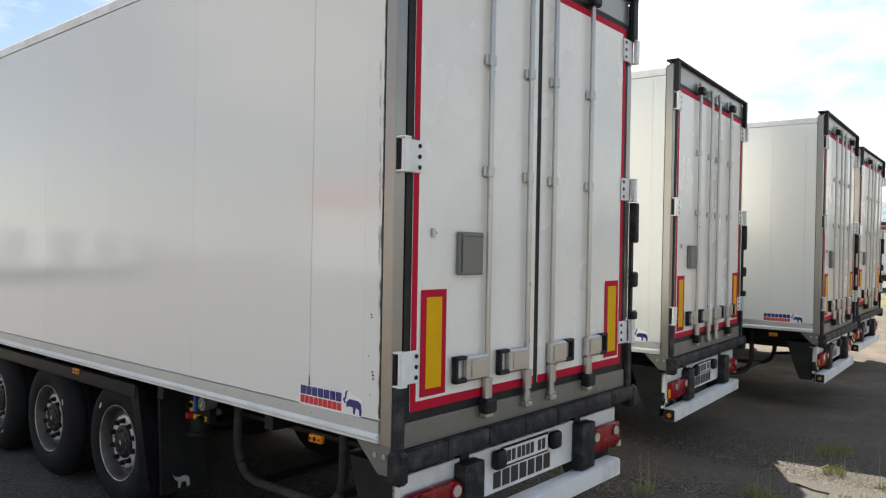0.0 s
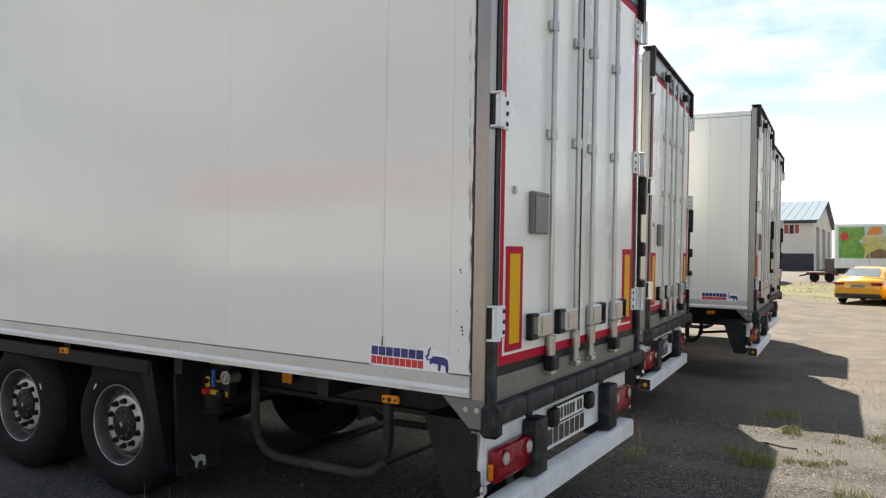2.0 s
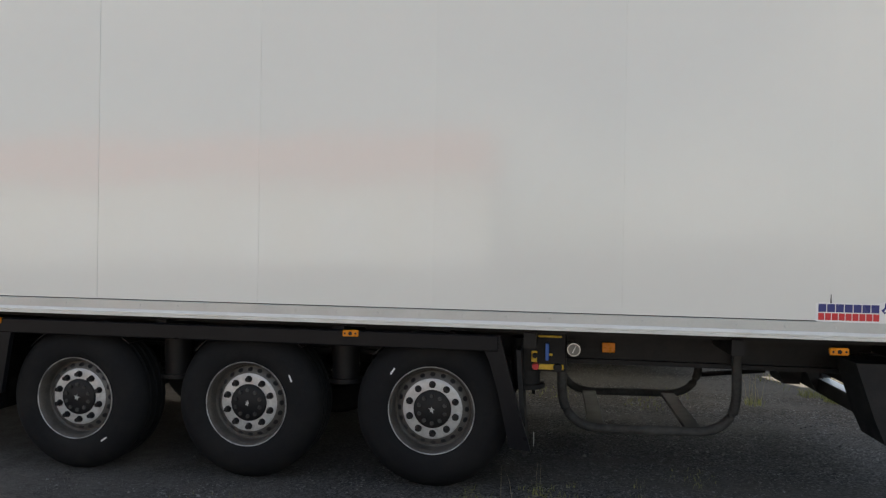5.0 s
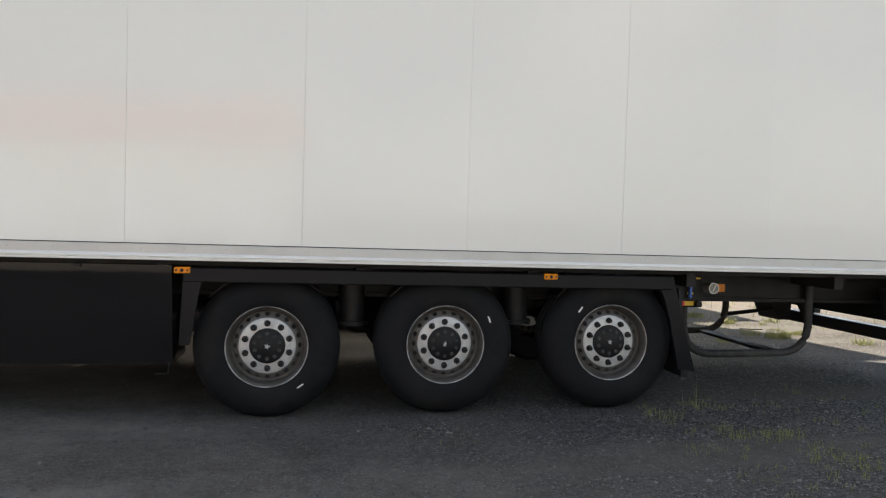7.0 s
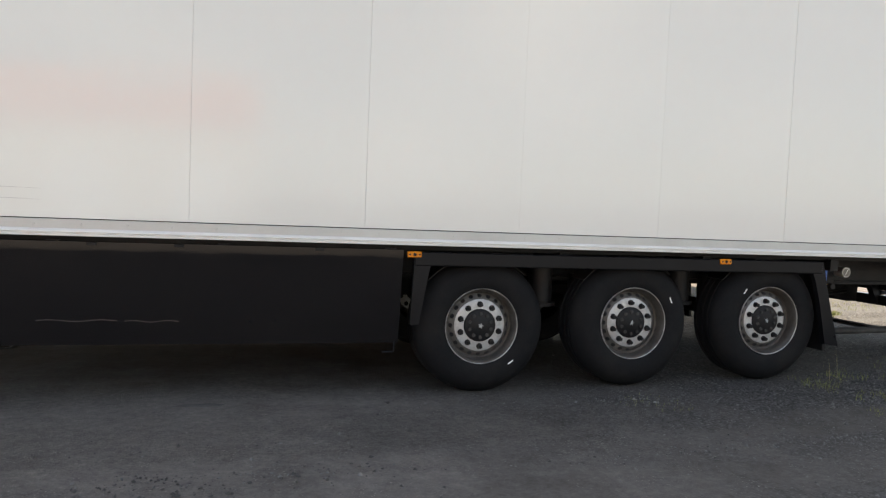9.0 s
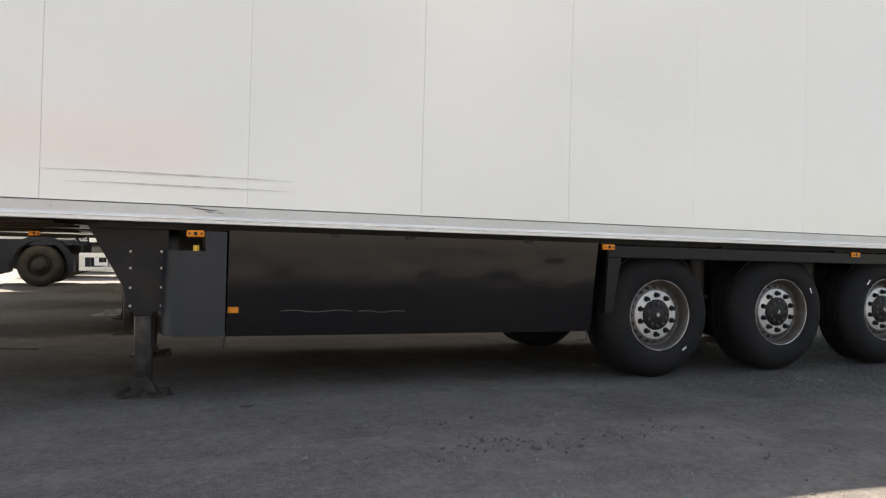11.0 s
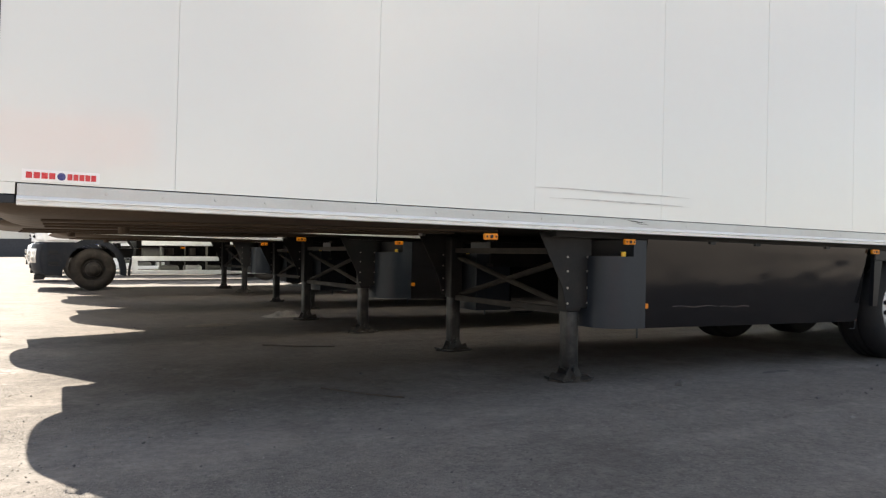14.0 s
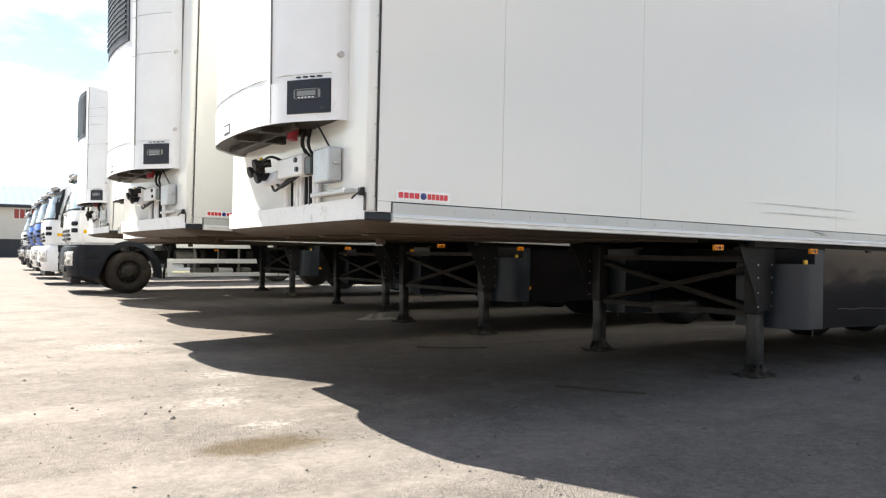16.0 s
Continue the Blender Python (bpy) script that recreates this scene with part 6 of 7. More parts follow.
def make_car(x, y, yaw, label):
    """A saloon whose tail is at x, y; it points to +y before the turn."""
    car = thing("taxi", label, "car", "parked taxis")
    car.matrix_world = pose(x, y, -0.125, 0, 0, yaw) @ Matrix.Diagonal((1.05, 1.05, 1.0, 1.0))

    def loft(stations, material, name, lab=""):
        """stations: (y, z bottom, z top, half width bottom, half width top)"""
        bm = B()
        rings = []
        for yy, zb, zt, wb, wt in stations:
            c = min(0.07, (zt - zb) * 0.3)
            ring = [(-wb * 0.96, zb), (-wb, zb + c), (-(wb + wt) / 2 - 0.01, (zb + zt) / 2), (-wt, zt - c), (-wt + c * 1.4, zt), (0, zt + 0.02), (wt - c * 1.4, zt), (wt, zt - c), ((wb + wt) / 2 + 0.01, (zb + zt) / 2), (wb, zb + c), (wb * 0.96, zb)]
            rings.append([bm.verts.new((u, yy, v)) for u, v in ring])
        fs = []
        for a, b in zip(rings, rings[1:]):
            for i in range(len(a)):
                j = (i + 1) % len(a)
                fs.append(bm.faces.new((a[i], a[j], b[j], b[i])))
        fs.append(bm.faces.new(rings[0]))
        fs.append(bm.faces.new(rings[-1]))
        bmesh.ops.recalc_face_normals(bm, faces=fs)
        return part(name, bm, material, car, lab, smooth=50)

    body = loft([(0.0, 0.34, 0.80, 0.72, 0.70), (0.06, 0.27, 0.92, 0.82, 0.76), (0.25, 0.22, 1.00, 0.86, 0.77), (0.75, 0.20, 1.01, 0.865, 0.79), (1.5, 0.19, 0.96, 0.865, 0.80),
                 (2.9, 0.19, 0.93, 0.865, 0.80), (3.5, 0.20, 0.86, 0.86, 0.76), (4.1, 0.22, 0.74, 0.83, 0.70), (4.36, 0.28, 0.62, 0.70, 0.60)], TAXI, "body")
    loft([(0.42, 0.98, 1.03, 0.74, 0.70), (0.95, 0.98, 1.34, 0.76, 0.58), (1.45, 0.98, 1.45, 0.77, 0.56), (2.15, 0.96, 1.44, 0.77, 0.56), (2.65, 0.94, 1.28, 0.77, 0.60), (3.25, 0.90, 0.95, 0.75, 0.70)], TAXI, "cabin")
    bm = B()
    v = [bm.verts.new(p) for p in ((-0.60, 0.50, 1.075), (0.60, 0.50, 1.075), (0.53, 1.0, 1.385), (-0.53, 1.0, 1.385))]
    bm.faces.new(v)
    bmesh.ops.solidify(bm, geom=bm.faces[:], thickness=0.01)
    for q in bm.verts:
        q.co.y -= 0.02
        q.co.z += 0.012
    part("rear_window", bm, GLASSSKY, body, "rear window")
    for sgn in (-1, 1):
        bm = B()
        prism(bm, [(0.72, 1.03), (1.1, 1.30), (1.45, 1.37), (2.1, 1.36), (2.5, 1.22), (2.8, 1.0)], "x", sgn * 0.675, sgn * 0.70)
        for q in bm.verts:
            q.co.x -= sgn * 0.26 * max(0, q.co.z - 1.02) - sgn * 0.075
        part("side_windows", bm, GLASSDARK, body)
        bm = B()
        box(bm, min(sgn * 0.44, sgn * 0.80), max(sgn * 0.44, sgn * 0.80), -0.012, 0.10, 0.745, 0.86, 0.03, 2)
        part("tail_light", bm, REDLENS, body, "dark red tail light")
        bm = B()
        box(bm, min(sgn * 0.80, sgn * 0.93), max(sgn * 0.80, sgn * 0.93), 2.55, 2.66, 0.92, 1.04, 0.03, 2)
        part("mirror", bm, CARBLACK, body)
        for yw in (0.85, 3.45):
            bm = B()
            lathe(bm, [(0.19, 0.02), (0.22, 0.0), (0.29, 0.0), (0.315, 0.03), (0.315, 0.17), (0.28, 0.2), (0.19, 0.2)], (0, 0, 0), 24)
            for q in bm.verts:
                q.co = Vector((sgn * (0.845 - q.co.y), yw + q.co.x, 0.315 + q.co.z))
            bmesh.ops.recalc_face_normals(bm, faces=bm.faces[:])
            w = part("wheel", bm, TYRE, car)
            bm = B()
            cyl(bm, (sgn * 0.83, yw, 0.315), (sgn * 0.80, yw, 0.315), 0.195, n=20)
            part("rim", bm, RIM, w)
    bm = B()
    box(bm, -0.76, 0.76, -0.03, 0.10, 0.26, 0.42, 0.03, 2)
    part("lower_bumper", bm, CARBLACK, body)
    bm = B()
    prism(bm, [(-0.46, 0.66), (0.46, 0.66), (0.36, 0.36), (-0.36, 0.36)], "y", 4.22, 4.385)
    part("grille", bm, CARBLACK, body, "black grille")
    for sgn in (-1, 1):
        bm = B()
        box(bm, min(sgn * 0.46, sgn * 0.76), max(sgn * 0.46, sgn * 0.76), 3.95, 4.27, 0.60, 0.70, 0.03, 2)
        part("headlight", bm, GLASSSKY, body, "clear headlight")
    bm = B()
    v = [bm.verts.new(q) for q in ((-0.62, 3.16, 1.01), (0.62, 3.16, 1.01), (0.56, 2.68, 1.275), (-0.56, 2.68, 1.275))]
    bm.faces.new(v)
    bmesh.ops.solidify(bm, geom=bm.faces[:], thickness=0.01)
    for q in bm.verts:
        q.co.y += 0.03
        q.co.z += 0.02
    part("windscreen", bm, GLASSSKY, body, "windscreen")
    bm = B()
    box(bm, -0.26, 0.26, -0.018, 0.02, 0.66, 0.775, 0.004)
    pl = part("number_plate", bm, PLATE, body, "plate with plain bars")
    bm = B()
    box(bm, -0.21, 0.21, -0.0215, -0.0185, 0.69, 0.745)
    part("plate_bar", bm, GREYPAINT, pl)
    return car


make_car(0.95, 29.2, -14, "yellow saloon taxi parked askew on the gravel")
make_car(2.80, 26.2, -5, "yellow saloon taxi parked on the gravel")
make_car(4.95, 27.6, -6, "yellow saloon taxi parked on the gravel")
make_car(5.13, 28.0, 176, "yellow saloon taxi parked nose towards the trailers")

# ---- picture-sided box trailer ----
PIC_SKY = mat("printed_pale_sky", (0.42, 0.58, 0.60), 0.4, vary=0.10, scale=0.6, grain=5, bump=0.0)
PIC_FIELD = mat("printed_yellow_field", (0.50, 0.47, 0.08), 0.4, vary=0.35, scale=1.4, grain=6, bump=0.0, dirt=(0.16, 0.32, 0.05), dirt_amt=0.8, dirt_scale=0.9)
PIC_GREEN = mat("printed_green_leaves", (0.10, 0.30, 0.05), 0.4, vary=0.5, scale=3.5, grain=12, bump=0.0, dirt=(0.40, 0.45, 0.10), dirt_amt=0.7, dirt_scale=2.6)
PIC_CARROT = mat("printed_orange", (0.62, 0.22, 0.05), 0.4, vary=0.3, scale=5, grain=14, bump=0.0)
PIC_SOIL = mat("printed_brown_soil", (0.20, 0.11, 0.05), 0.4, vary=0.4, scale=5, grain=14, bump=0.0)
PIC_INK = mat("printed_grey_green_ink", (0.10, 0.20, 0.20), 0.4, vary=0.1, bump=0.0)
PIC_CREAM = mat("printed_cream_potato", (0.55, 0.45, 0.25), 0.4, vary=0.25, scale=3, grain=9, bump=0.0)


def make_poster_trailer():
    tr = thing("box_trailer", "white box trailer with a printed picture of vegetables and fields", "trailer")
    tr.location = (-0.65, 45.0, 0)
    L = 8.05
    bm = B()
    box(bm, 0, L, 0, 2.5, 1.05, 3.62, 0.03)
    part("body", bm, WHITEPAINT, tr)
    bm = B()
    box(bm, 0.1, L - 0.1, 0.1, 2.4, 0.72, 1.05)
    part("underframe", bm, BLACK, tr)

    def flat(name, poly, m_, d, lab=""):
        part(name, prism(B(), poly, "y", -0.004 - d, 0.002), m_, pic, lab)
    bm = B()
    box(bm, 0.16, L - 0.2, -0.005, 0.004, 1.62, 3.50)
    pic = part("printed_picture", bm, PIC_SKY, tr, "printed picture of vegetables and fields")
    flat("field", [(0.25, 1.63), (L - 0.25, 1.63), (L - 0.25, 2.55), (7.5, 2.6), (6.0, 2.72), (5.2, 2.55), (4.3, 2.3), (3.0, 2.45), (0.25, 2.6)], PIC_FIELD, 0.002)
    flat("soil", [(3.1, 1.63), (3.0, 1.95), (3.4, 2.08), (4.3, 2.10), (4.65, 1.9), (4.7, 1.63)], PIC_SOIL, 0.004)
    flat("soil", [(1.6, 1.63), (1.7, 1.9), (2.3, 2.2), (2.75, 1.95), (2.8, 1.63)], PIC_SOIL, 0.004)
    flat("leaves", [(0.24, 1.64), (0.24, 3.44), (0.7, 3.40), (1.5, 3.44), (1.55, 3.0), (1.25, 2.6), (1.55, 2.2), (1.5, 1.64)], PIC_GREEN, 0.006)
    flat("leaves", [(6.2, 1.9), (6.1, 2.5), (6.0, 2.75), (6.35, 3.0), (6.5, 3.3), (7.3, 3.4), (7.7, 3.0), (7.75, 2.3), (7.5, 1.9)], PIC_GREEN, 0.006)
    flat("tomato", [(0.53 + 0.20 * math.cos(a), 2.90 + 0.25 * math.sin(a)) for a in [i * 0.45 for i in range(14)]], INK_RED, 0.008)
    flat("tomato", [(7.05 + 0.65 * math.cos(a), 1.88 + 0.24 * math.sin(a)) for a in [i * 0.45 for i in range(14)]], INK_RED, 0.010)
    flat("carrots", [(1.65, 3.0), (1.80, 3.40), (2.1, 3.44), (2.35, 3.42), (2.45, 3.1), (2.1, 2.9)], PIC_CARROT, 0.008)
    flat("printed_crop", [(1.35, 2.75), (1.55, 2.95), (2.2, 3.0), (2.65, 2.85), (2.75, 2.5), (2.5, 2.15), (1.9, 2.2), (1.6, 2.45)], PIC_CREAM, 0.009)
    for k in range(5):
        flat("straw", [(1.5 + 0.17 * k, 2.25 + 0.06 * (k % 2)), (1.56 + 0.17 * k, 2.22), (1.95 + 0.15 * k, 2.85 - 0.05 * k), (1.90 + 0.15 * k, 2.88 - 0.05 * k)], PIC_FIELD, 0.011)
    flat("label_plate", [(2.80, 2.98), (3.50, 3.22), (3.54, 2.86), (2.84, 2.68)], PIC_GREEN, 0.008)
    flat("label_band", [(2.90, 2.93), (3.44, 3.10), (3.46, 3.02), (2.92, 2.85)], PIC_CREAM, 0.010)
    flat("jar", [(3.84, 2.16), (3.84, 2.42), (3.80, 2.5), (3.92, 2.92), (3.92, 3.18), (4.30, 3.18), (4.30, 2.92), (4.42, 2.5), (4.38, 2.42), (4.38, 2.16)], INK_RED, 0.010)
    flat("jar_label", [(3.86, 2.38), (3.86, 2.46), (4.36, 2.46), (4.36, 2.38)], PIC_CREAM, 0.012)
    for k in range(3):
        flat("pumpkin", [(5.55 + 0.36 * k + 0.17 * math.cos(a), 1.86 + 0.13 * math.sin(a)) for a in [i * 0.6 for i in range(10)]], PIC_CREAM, 0.008)
    for i, (a, b, z) in enumerate(((4.48, 4.86, 3.17), (4.95, 5.40, 3.19), (4.6, 4.8, 2.99), (4.55, 5.15, 2.80))):
        flat("grey_bar", [(a, z), (b, z), (b, z + 0.11), (a, z + 0.11)], PIC_INK, 0.006)
    for xx in (1.75, 3.17, 4.60, 6.04, 7.5):
        bm = B()
        box(bm, xx, xx + 0.05, -0.03, 0.0, 1.06, 2.35)
        part("bracket_post", bm, ALU, tr)
    for xw in (0.9, 5.6, 6.9):
        truck_wheel(tr, xw, 0.1, 0.51, 1)
        truck_wheel(tr, xw, 2.4, 0.51, -1)


make_poster_trailer()


# ---- a pale box truck and a small red trailer further off ----
PINKPAINT = mat("faded_pink_white_paint", (0.62, 0.50, 0.46), 0.4, vary=0.1, scale=2, bump=0.0, dirt=(0.4, 0.28, 0.24), dirt_amt=0.5, dirt_scale=1.5)


def make_van(m, paint, label):
    v = thing("box_truck", label, "truck")
    v.matrix_world = m
    part("body", box(B(), 0, 2.3, 0, 5.0, 0.95, 3.55, 0.04), paint, v)
    part("rear_door", box(B(), 0.12, 2.18, -0.02, 0.01, 1.1, 3.4, 0.01), WHITEPAINT, v)
    part("underframe", box(B(), 0.1, 2.2, 0.1, 6.0, 0.6, 0.95, 0.01), BLACK, v)
    part("cab", box(B(), 0.1, 2.2, 5.1, 6.7, 0.7, 2.5, 0.12, 2), WHITEPAINT, v)
    for yy in (1.2, 5.6):
        for xx, sg in ((0.03, 1), (2.27, -1)):
            bm = B()
            cyl(bm, (xx, yy, 0.45), (xx + sg * 0.3, yy, 0.45), 0.45, n=24)
            part("wheel", bm, TYRE, v)


make_van(pose(-6.6, 46.0, 0), PINKPAINT, "faded pale box truck parked on the grass edge")
for i in range(4):
    make_van(pose(-48 - i * 1.2, -16 - i * 3.6, 0, 0, 0, 80), WHITEPAINT, "white box truck parked across the yard")


def make_drawbar():
    d = thing("flat_trailer", "low rusty flat trailer with a crate on the grass", "trailer")
    d.location = (-2.7, 52.0, 0)
    part("deck", box(B(), 0, 1.9, 0, 1.8, 0.45, 0.68, 0.03), mat("rusty_red_paint", (0.10, 0.035, 0.028), 0.6, vary=0.3, scale=4, bump=0.03), d)
    part("drawbar", tube(B(), [(0.0, 0.9, 0.5), (-0.5, 0.9, 0.4)], 0.06, 8), BLACK, d)
    for xx in (0.5, 1.4):
        bm = B()
        cyl(bm, (xx, 0.0, 0.3), (xx, 0.22, 0.3), 0.3, n=20)
        part("wheel", bm, TYRE, d)
    part("crate", box(B(), 1.1, 1.8, 0.2, 1.2, 0.68, 1.6, 0.03), mat("dull_crate", (0.10, 0.08, 0.07), 0.6, vary=0.2, bump=0.02), d)


make_drawbar()

# ---- buildings ----
PLASTER = mat("weathered_beige_plaster", (0.70, 0.665, 0.59), 0.85, vary=0.08, scale=0.5, grain=6, bump=0.03, dirt=(0.42, 0.38, 0.32), dirt_amt=0.5, dirt_scale=0.25, spec=0.15)
PLINTH = mat("dark_tarred_plinth", (0.045, 0.045, 0.05), 0.8, vary=0.2, scale=0.8, grain=6, bump=0.03)
ROOFBLUE = mat("pale_blue_metal_roof", (0.165, 0.205, 0.24), 0.9, 0.0, vary=0.06, scale=0.4, grain=4, bump=0.0, spec=0.1)
REDPANE = mat("red_window_panel", (0.33, 0.04, 0.03), 0.4, vary=0.3, scale=2, bump=0.0)
WOODGREY = mat("grey_timber", (0.20, 0.185, 0.165), 0.8, vary=0.2, scale=1, bump=0.03)


def make_workshop():
    h = thing("workshop_building", "long beige plastered workshop with a pale blue metal roof", "building")
    h.location = (-5.2, 92.0, 0.15)
    L, D, E, R = 62.0, 35.0, 5.75, 9.1
    part("front_wall", box(B(), -L, 0, 0, 0.5, 1.9, E), PLASTER, h)
    part("plinth", box(B(), -L, 0.02, -0.06, 0.5, -0.2, 1.9), PLINTH, h)
    # gable with three bays
    bays = ((4.0, 9.5), (14.5, 20.5), (25.0, 31.0))
    edges = [0.5] + [q for b in bays for q in b] + [D]
    for i in range(0, len(edges), 2):
        part("gable_pier", box(B(), -0.5, 0, edges[i], edges[i + 1], -0.2, 5.2), PLASTER, h)
    part("gable_top", prism(B(), [(0.5, 5.2), (D, 5.2), (D, E), (D / 2, R - 0.1), (0.5, E)], "x", -0.5, 0), PLASTER, h)
    for a, b in bays:
        part("bay_door", box(B(), -0.9, -0.7, a, b, -0.2, 5.2), WOODGREY, h)
    part("back_wall", box(B(), -L, 0, D, D + 0.5, -0.2, E), PLASTER, h)
    for s0, (ya, za, yb, zb) in (("a", (-0.7, E - 0.05, D / 2, R)), ("b", (D / 2, R, D + 0.7, E - 0.05))):
        bm = B()
        prism(bm, [(ya, za), (yb, zb), (yb, zb + 0.12), (ya, za + 0.12)], "x", -L - 0.5, 0.6)
        roof = part("roof", bm, ROOFBLUE, h)
        bm = B()
        n = 70
        for i in range(n):
            x = -L + i * (L + 0.5) / n
            prism(bm, [(ya, za + 0.12), (yb, zb + 0.12), (yb, zb + 0.17), (ya, za + 0.17)], "x", x, x + 0.06)
        tagged(part("roof_ribs", bm, ROOFBLUE, roof), kind="stuff")
    part("eave_board", box(B(), -L, 0.4, -0.72, -0.55, E - 0.3, E), PLINTH, h)
    for i in range(14):
        x = -3.75 - i * 3.95
        w = part("window", box(B(), x, x + 2.35, -0.05, 0.1, 4.15, 5.4), STICKER, h, "white framed window with red panels")
        for j in range(4):
            part("pane", box(B(), x + 0.08 + j * 0.565, x + 0.55 + j * 0.565, -0.07, -0.04, 4.25, 5.3), REDPANE if j != 2 else GLASSDARK, w)


make_workshop()


def make_hall(name, x, y, L, D, H, wall, band, label, turn=0, door=None):
    door = door or GREYPAINT
    h = thing(name, label, "building")
    h.matrix_world = pose(x, y, 0, 0, 0, turn)
    part("wall", box(B(), 0, L, 0, D, -0.2, H * 0.66), wall, h)
    part("upper_wall", box(B(), -0.1, L + 0.1, -0.15, D, H * 0.66, H), band, h)
    for i in range(int(L / 8)):
        part("door", box(B(), 2 + i * 8, 6 + i * 8, -0.05, 0.02, -0.2, H * 0.45), door, h)
    return h


GREYCLAD = mat("grey_cladding", (0.40, 0.43, 0.45), 0.5, vary=0.05, scale=0.3, grain=4, bump=0.0)
BLUEBAND = mat("blue_cladding_band", (0.05, 0.16, 0.34), 0.5, vary=0.05, scale=0.3, bump=0.0)
CREAMWALL = mat("cream_rendered_wall", (0.62, 0.60, 0.54), 0.8, vary=0.06, scale=0.3, grain=4, bump=0.0)
BRICKROOF = mat("faded_red_roof", (0.50, 0.168, 0.128), 0.6, vary=0.12, scale=0.4, grain=5, bump=0.0)
hall = make_hall("grey_warehouse", 17.6, 96, 70, 20, 7.7, GREYCLAD, GREYCLAD, "low grey clad warehouse with a blue band beyond the yard")
part("blue_band", box(B(), 0.1, 69.9, -0.22, -0.16, 4.44, 4.92), BLUEBAND, hall)
make_hall("red_roofed_depot", -7, -52, 58, 14, 10.5, CREAMWALL, BRICKROOF, "long cream depot with a faded red upper storey", 180, WHITEPAINT)

# ---- plants and small things on the ground ----
GRASS = mat("dry_green_grass", (0.19, 0.20, 0.045), 0.7, vary=0.35, scale=1.0, grain=20, bump=0.0)
STRAW = mat("dry_straw_stalks", (0.34, 0.28, 0.15), 0.8, vary=0.25, scale=2, grain=20, bump=0.0)


def blades(bm, x, y, n, r, h, w=0.0042, lean_=0.6):
    for _ in range(n):
        a, d = rng.uniform(0, 6.283), r * math.sqrt(rng.random())
        px, py = x + d * math.cos(a), y + d * math.sin(a)
        g = ground_z(px, py)
        hh = h * rng.uniform(0.4, 1.1)
        t, b = rng.uniform(0, 6.283), rng.uniform(0.1, lean_) * hh
        ux, uy = math.cos(t), math.sin(t)
        q = rng.uniform(0, 6.283)
        cx, cy = w * math.cos(q), w * math.sin(q)
        v = [bm.verts.new((px - cx, py - cy, g - 0.008)), bm.verts.new((px + cx, py + cy, g - 0.008)),
             bm.verts.new((px + ux * b * 0.35 + cx * 0.7, py + uy * b * 0.35 + cy * 0.7, g + hh * 0.6)), bm.verts.new((px + ux * b * 0.35 - cx * 0.7, py + uy * b * 0.35 - cy * 0.7, g + hh * 0.6)),
             bm.verts.new((px + ux * b, py + uy * b, g + hh))]
        bm.faces.new(v[:4])
        bm.faces.new((v[3], v[2], v[4]))


bm = B()
for x, y, n, r, h in ((0.99, 5.16, 130, 0.10, 0.16), (1.43, 4.95, 60, 0.06, 0.10), (1.11, 3.92, 90, 0.09, 0.10), (1.24, 3.91, 70, 0.08, 0.09), (1.34, 3.95, 80, 0.09, 0.09), (1.25, 4.40, 60, 0.10, 0.06), (1.48, 4.10, 60, 0.08, 0.08),
                      (1.77, 5.26, 90, 0.12, 0.12), (1.62, 3.05, 120, 0.14, 0.16)):
    blades(bm, x, y, n, r, h * 0.62, 0.0026, 1.2)
for _ in range(150):                          # dry growth along the sunny strip between the tails
    blades(bm, rng.uniform(0.2, 3.6), rng.uniform(4.3, 9.0), 5, 0.14, 0.07, 0.0032, 0.9)
for x, y, n, r, h in ((0.84, 3.70, 260, 0.17, 0.26), (0.64, 4.02, 120, 0.14, 0.20), (0.81, 5.95, 200, 0.18, 0.22), (-0.13, 3.39, 70, 0.10, 0.24), (-4.4, -0.4, 40, 0.16, 0.04), (-2.38, -0.74, 60, 0.10, 0.06), (-2.03, -1.37, 50, 0.10, 0.06),
                      (-2.70, -0.17, 40, 0.09, 0.10), (-2.49, -0.55, 22, 0.08, 0.05), (-2.82, -0.99, 24, 0.09, 0.045),
                      (-2.15, -0.8, 60, 0.09, 0.07), (-2.12, -1.15, 45, 0.09, 0.06), (-2.75, -1.5, 24, 0.10, 0.04), (-2.31, 0.0, 26, 0.09, 0.05), (-1.3, 0.5, 30, 0.2, 0.06), (-0.6, -0.8, 30, 0.2, 0.06), (2.2, 2.7, 60, 0.3, 0.2), (2.6, 5.5, 100, 0.4, 0.1), (-1.2, 3.0, 60, 0.3, 0.1), (-2.3, 3.4, 70, 0.35, 0.12), (-1.0, 3.6, 60, 0.3, 0.13)):
    blades(bm, x, y, int(n * (1.5 if y < 0 else 1.0)), r * (1.7 if y < 0 else 1.0), h * (0.8 if y < 0 else 0.48), 0.0015 if y < 0 else 0.0024, 1.0 if y < 0 else 0.8)
for _ in range(110):                          # single seedlings in the gravel
    blades(bm, rng.uniform(-2.9, -0.4), rng.uniform(-1.9, 0.3), 7, 0.04, 0.05, 0.0016, 1.1)
for _ in range(90):
    blades(bm, rng.uniform(-7, 1.5), rng.uniform(29.5, 34), 4, 0.3, 0.06, 0.008)
for _ in range(120):
    blades(bm, rng.uniform(-8, 3.5), rng.uniform(36, 50), 4, 0.5, 0.10, 0.02)
tagged(part("grass", bm, GRASS, None, smooth=0), "sparse tufts of dry green grass in the gravel", "grass", kind="stuff")
bm = B()
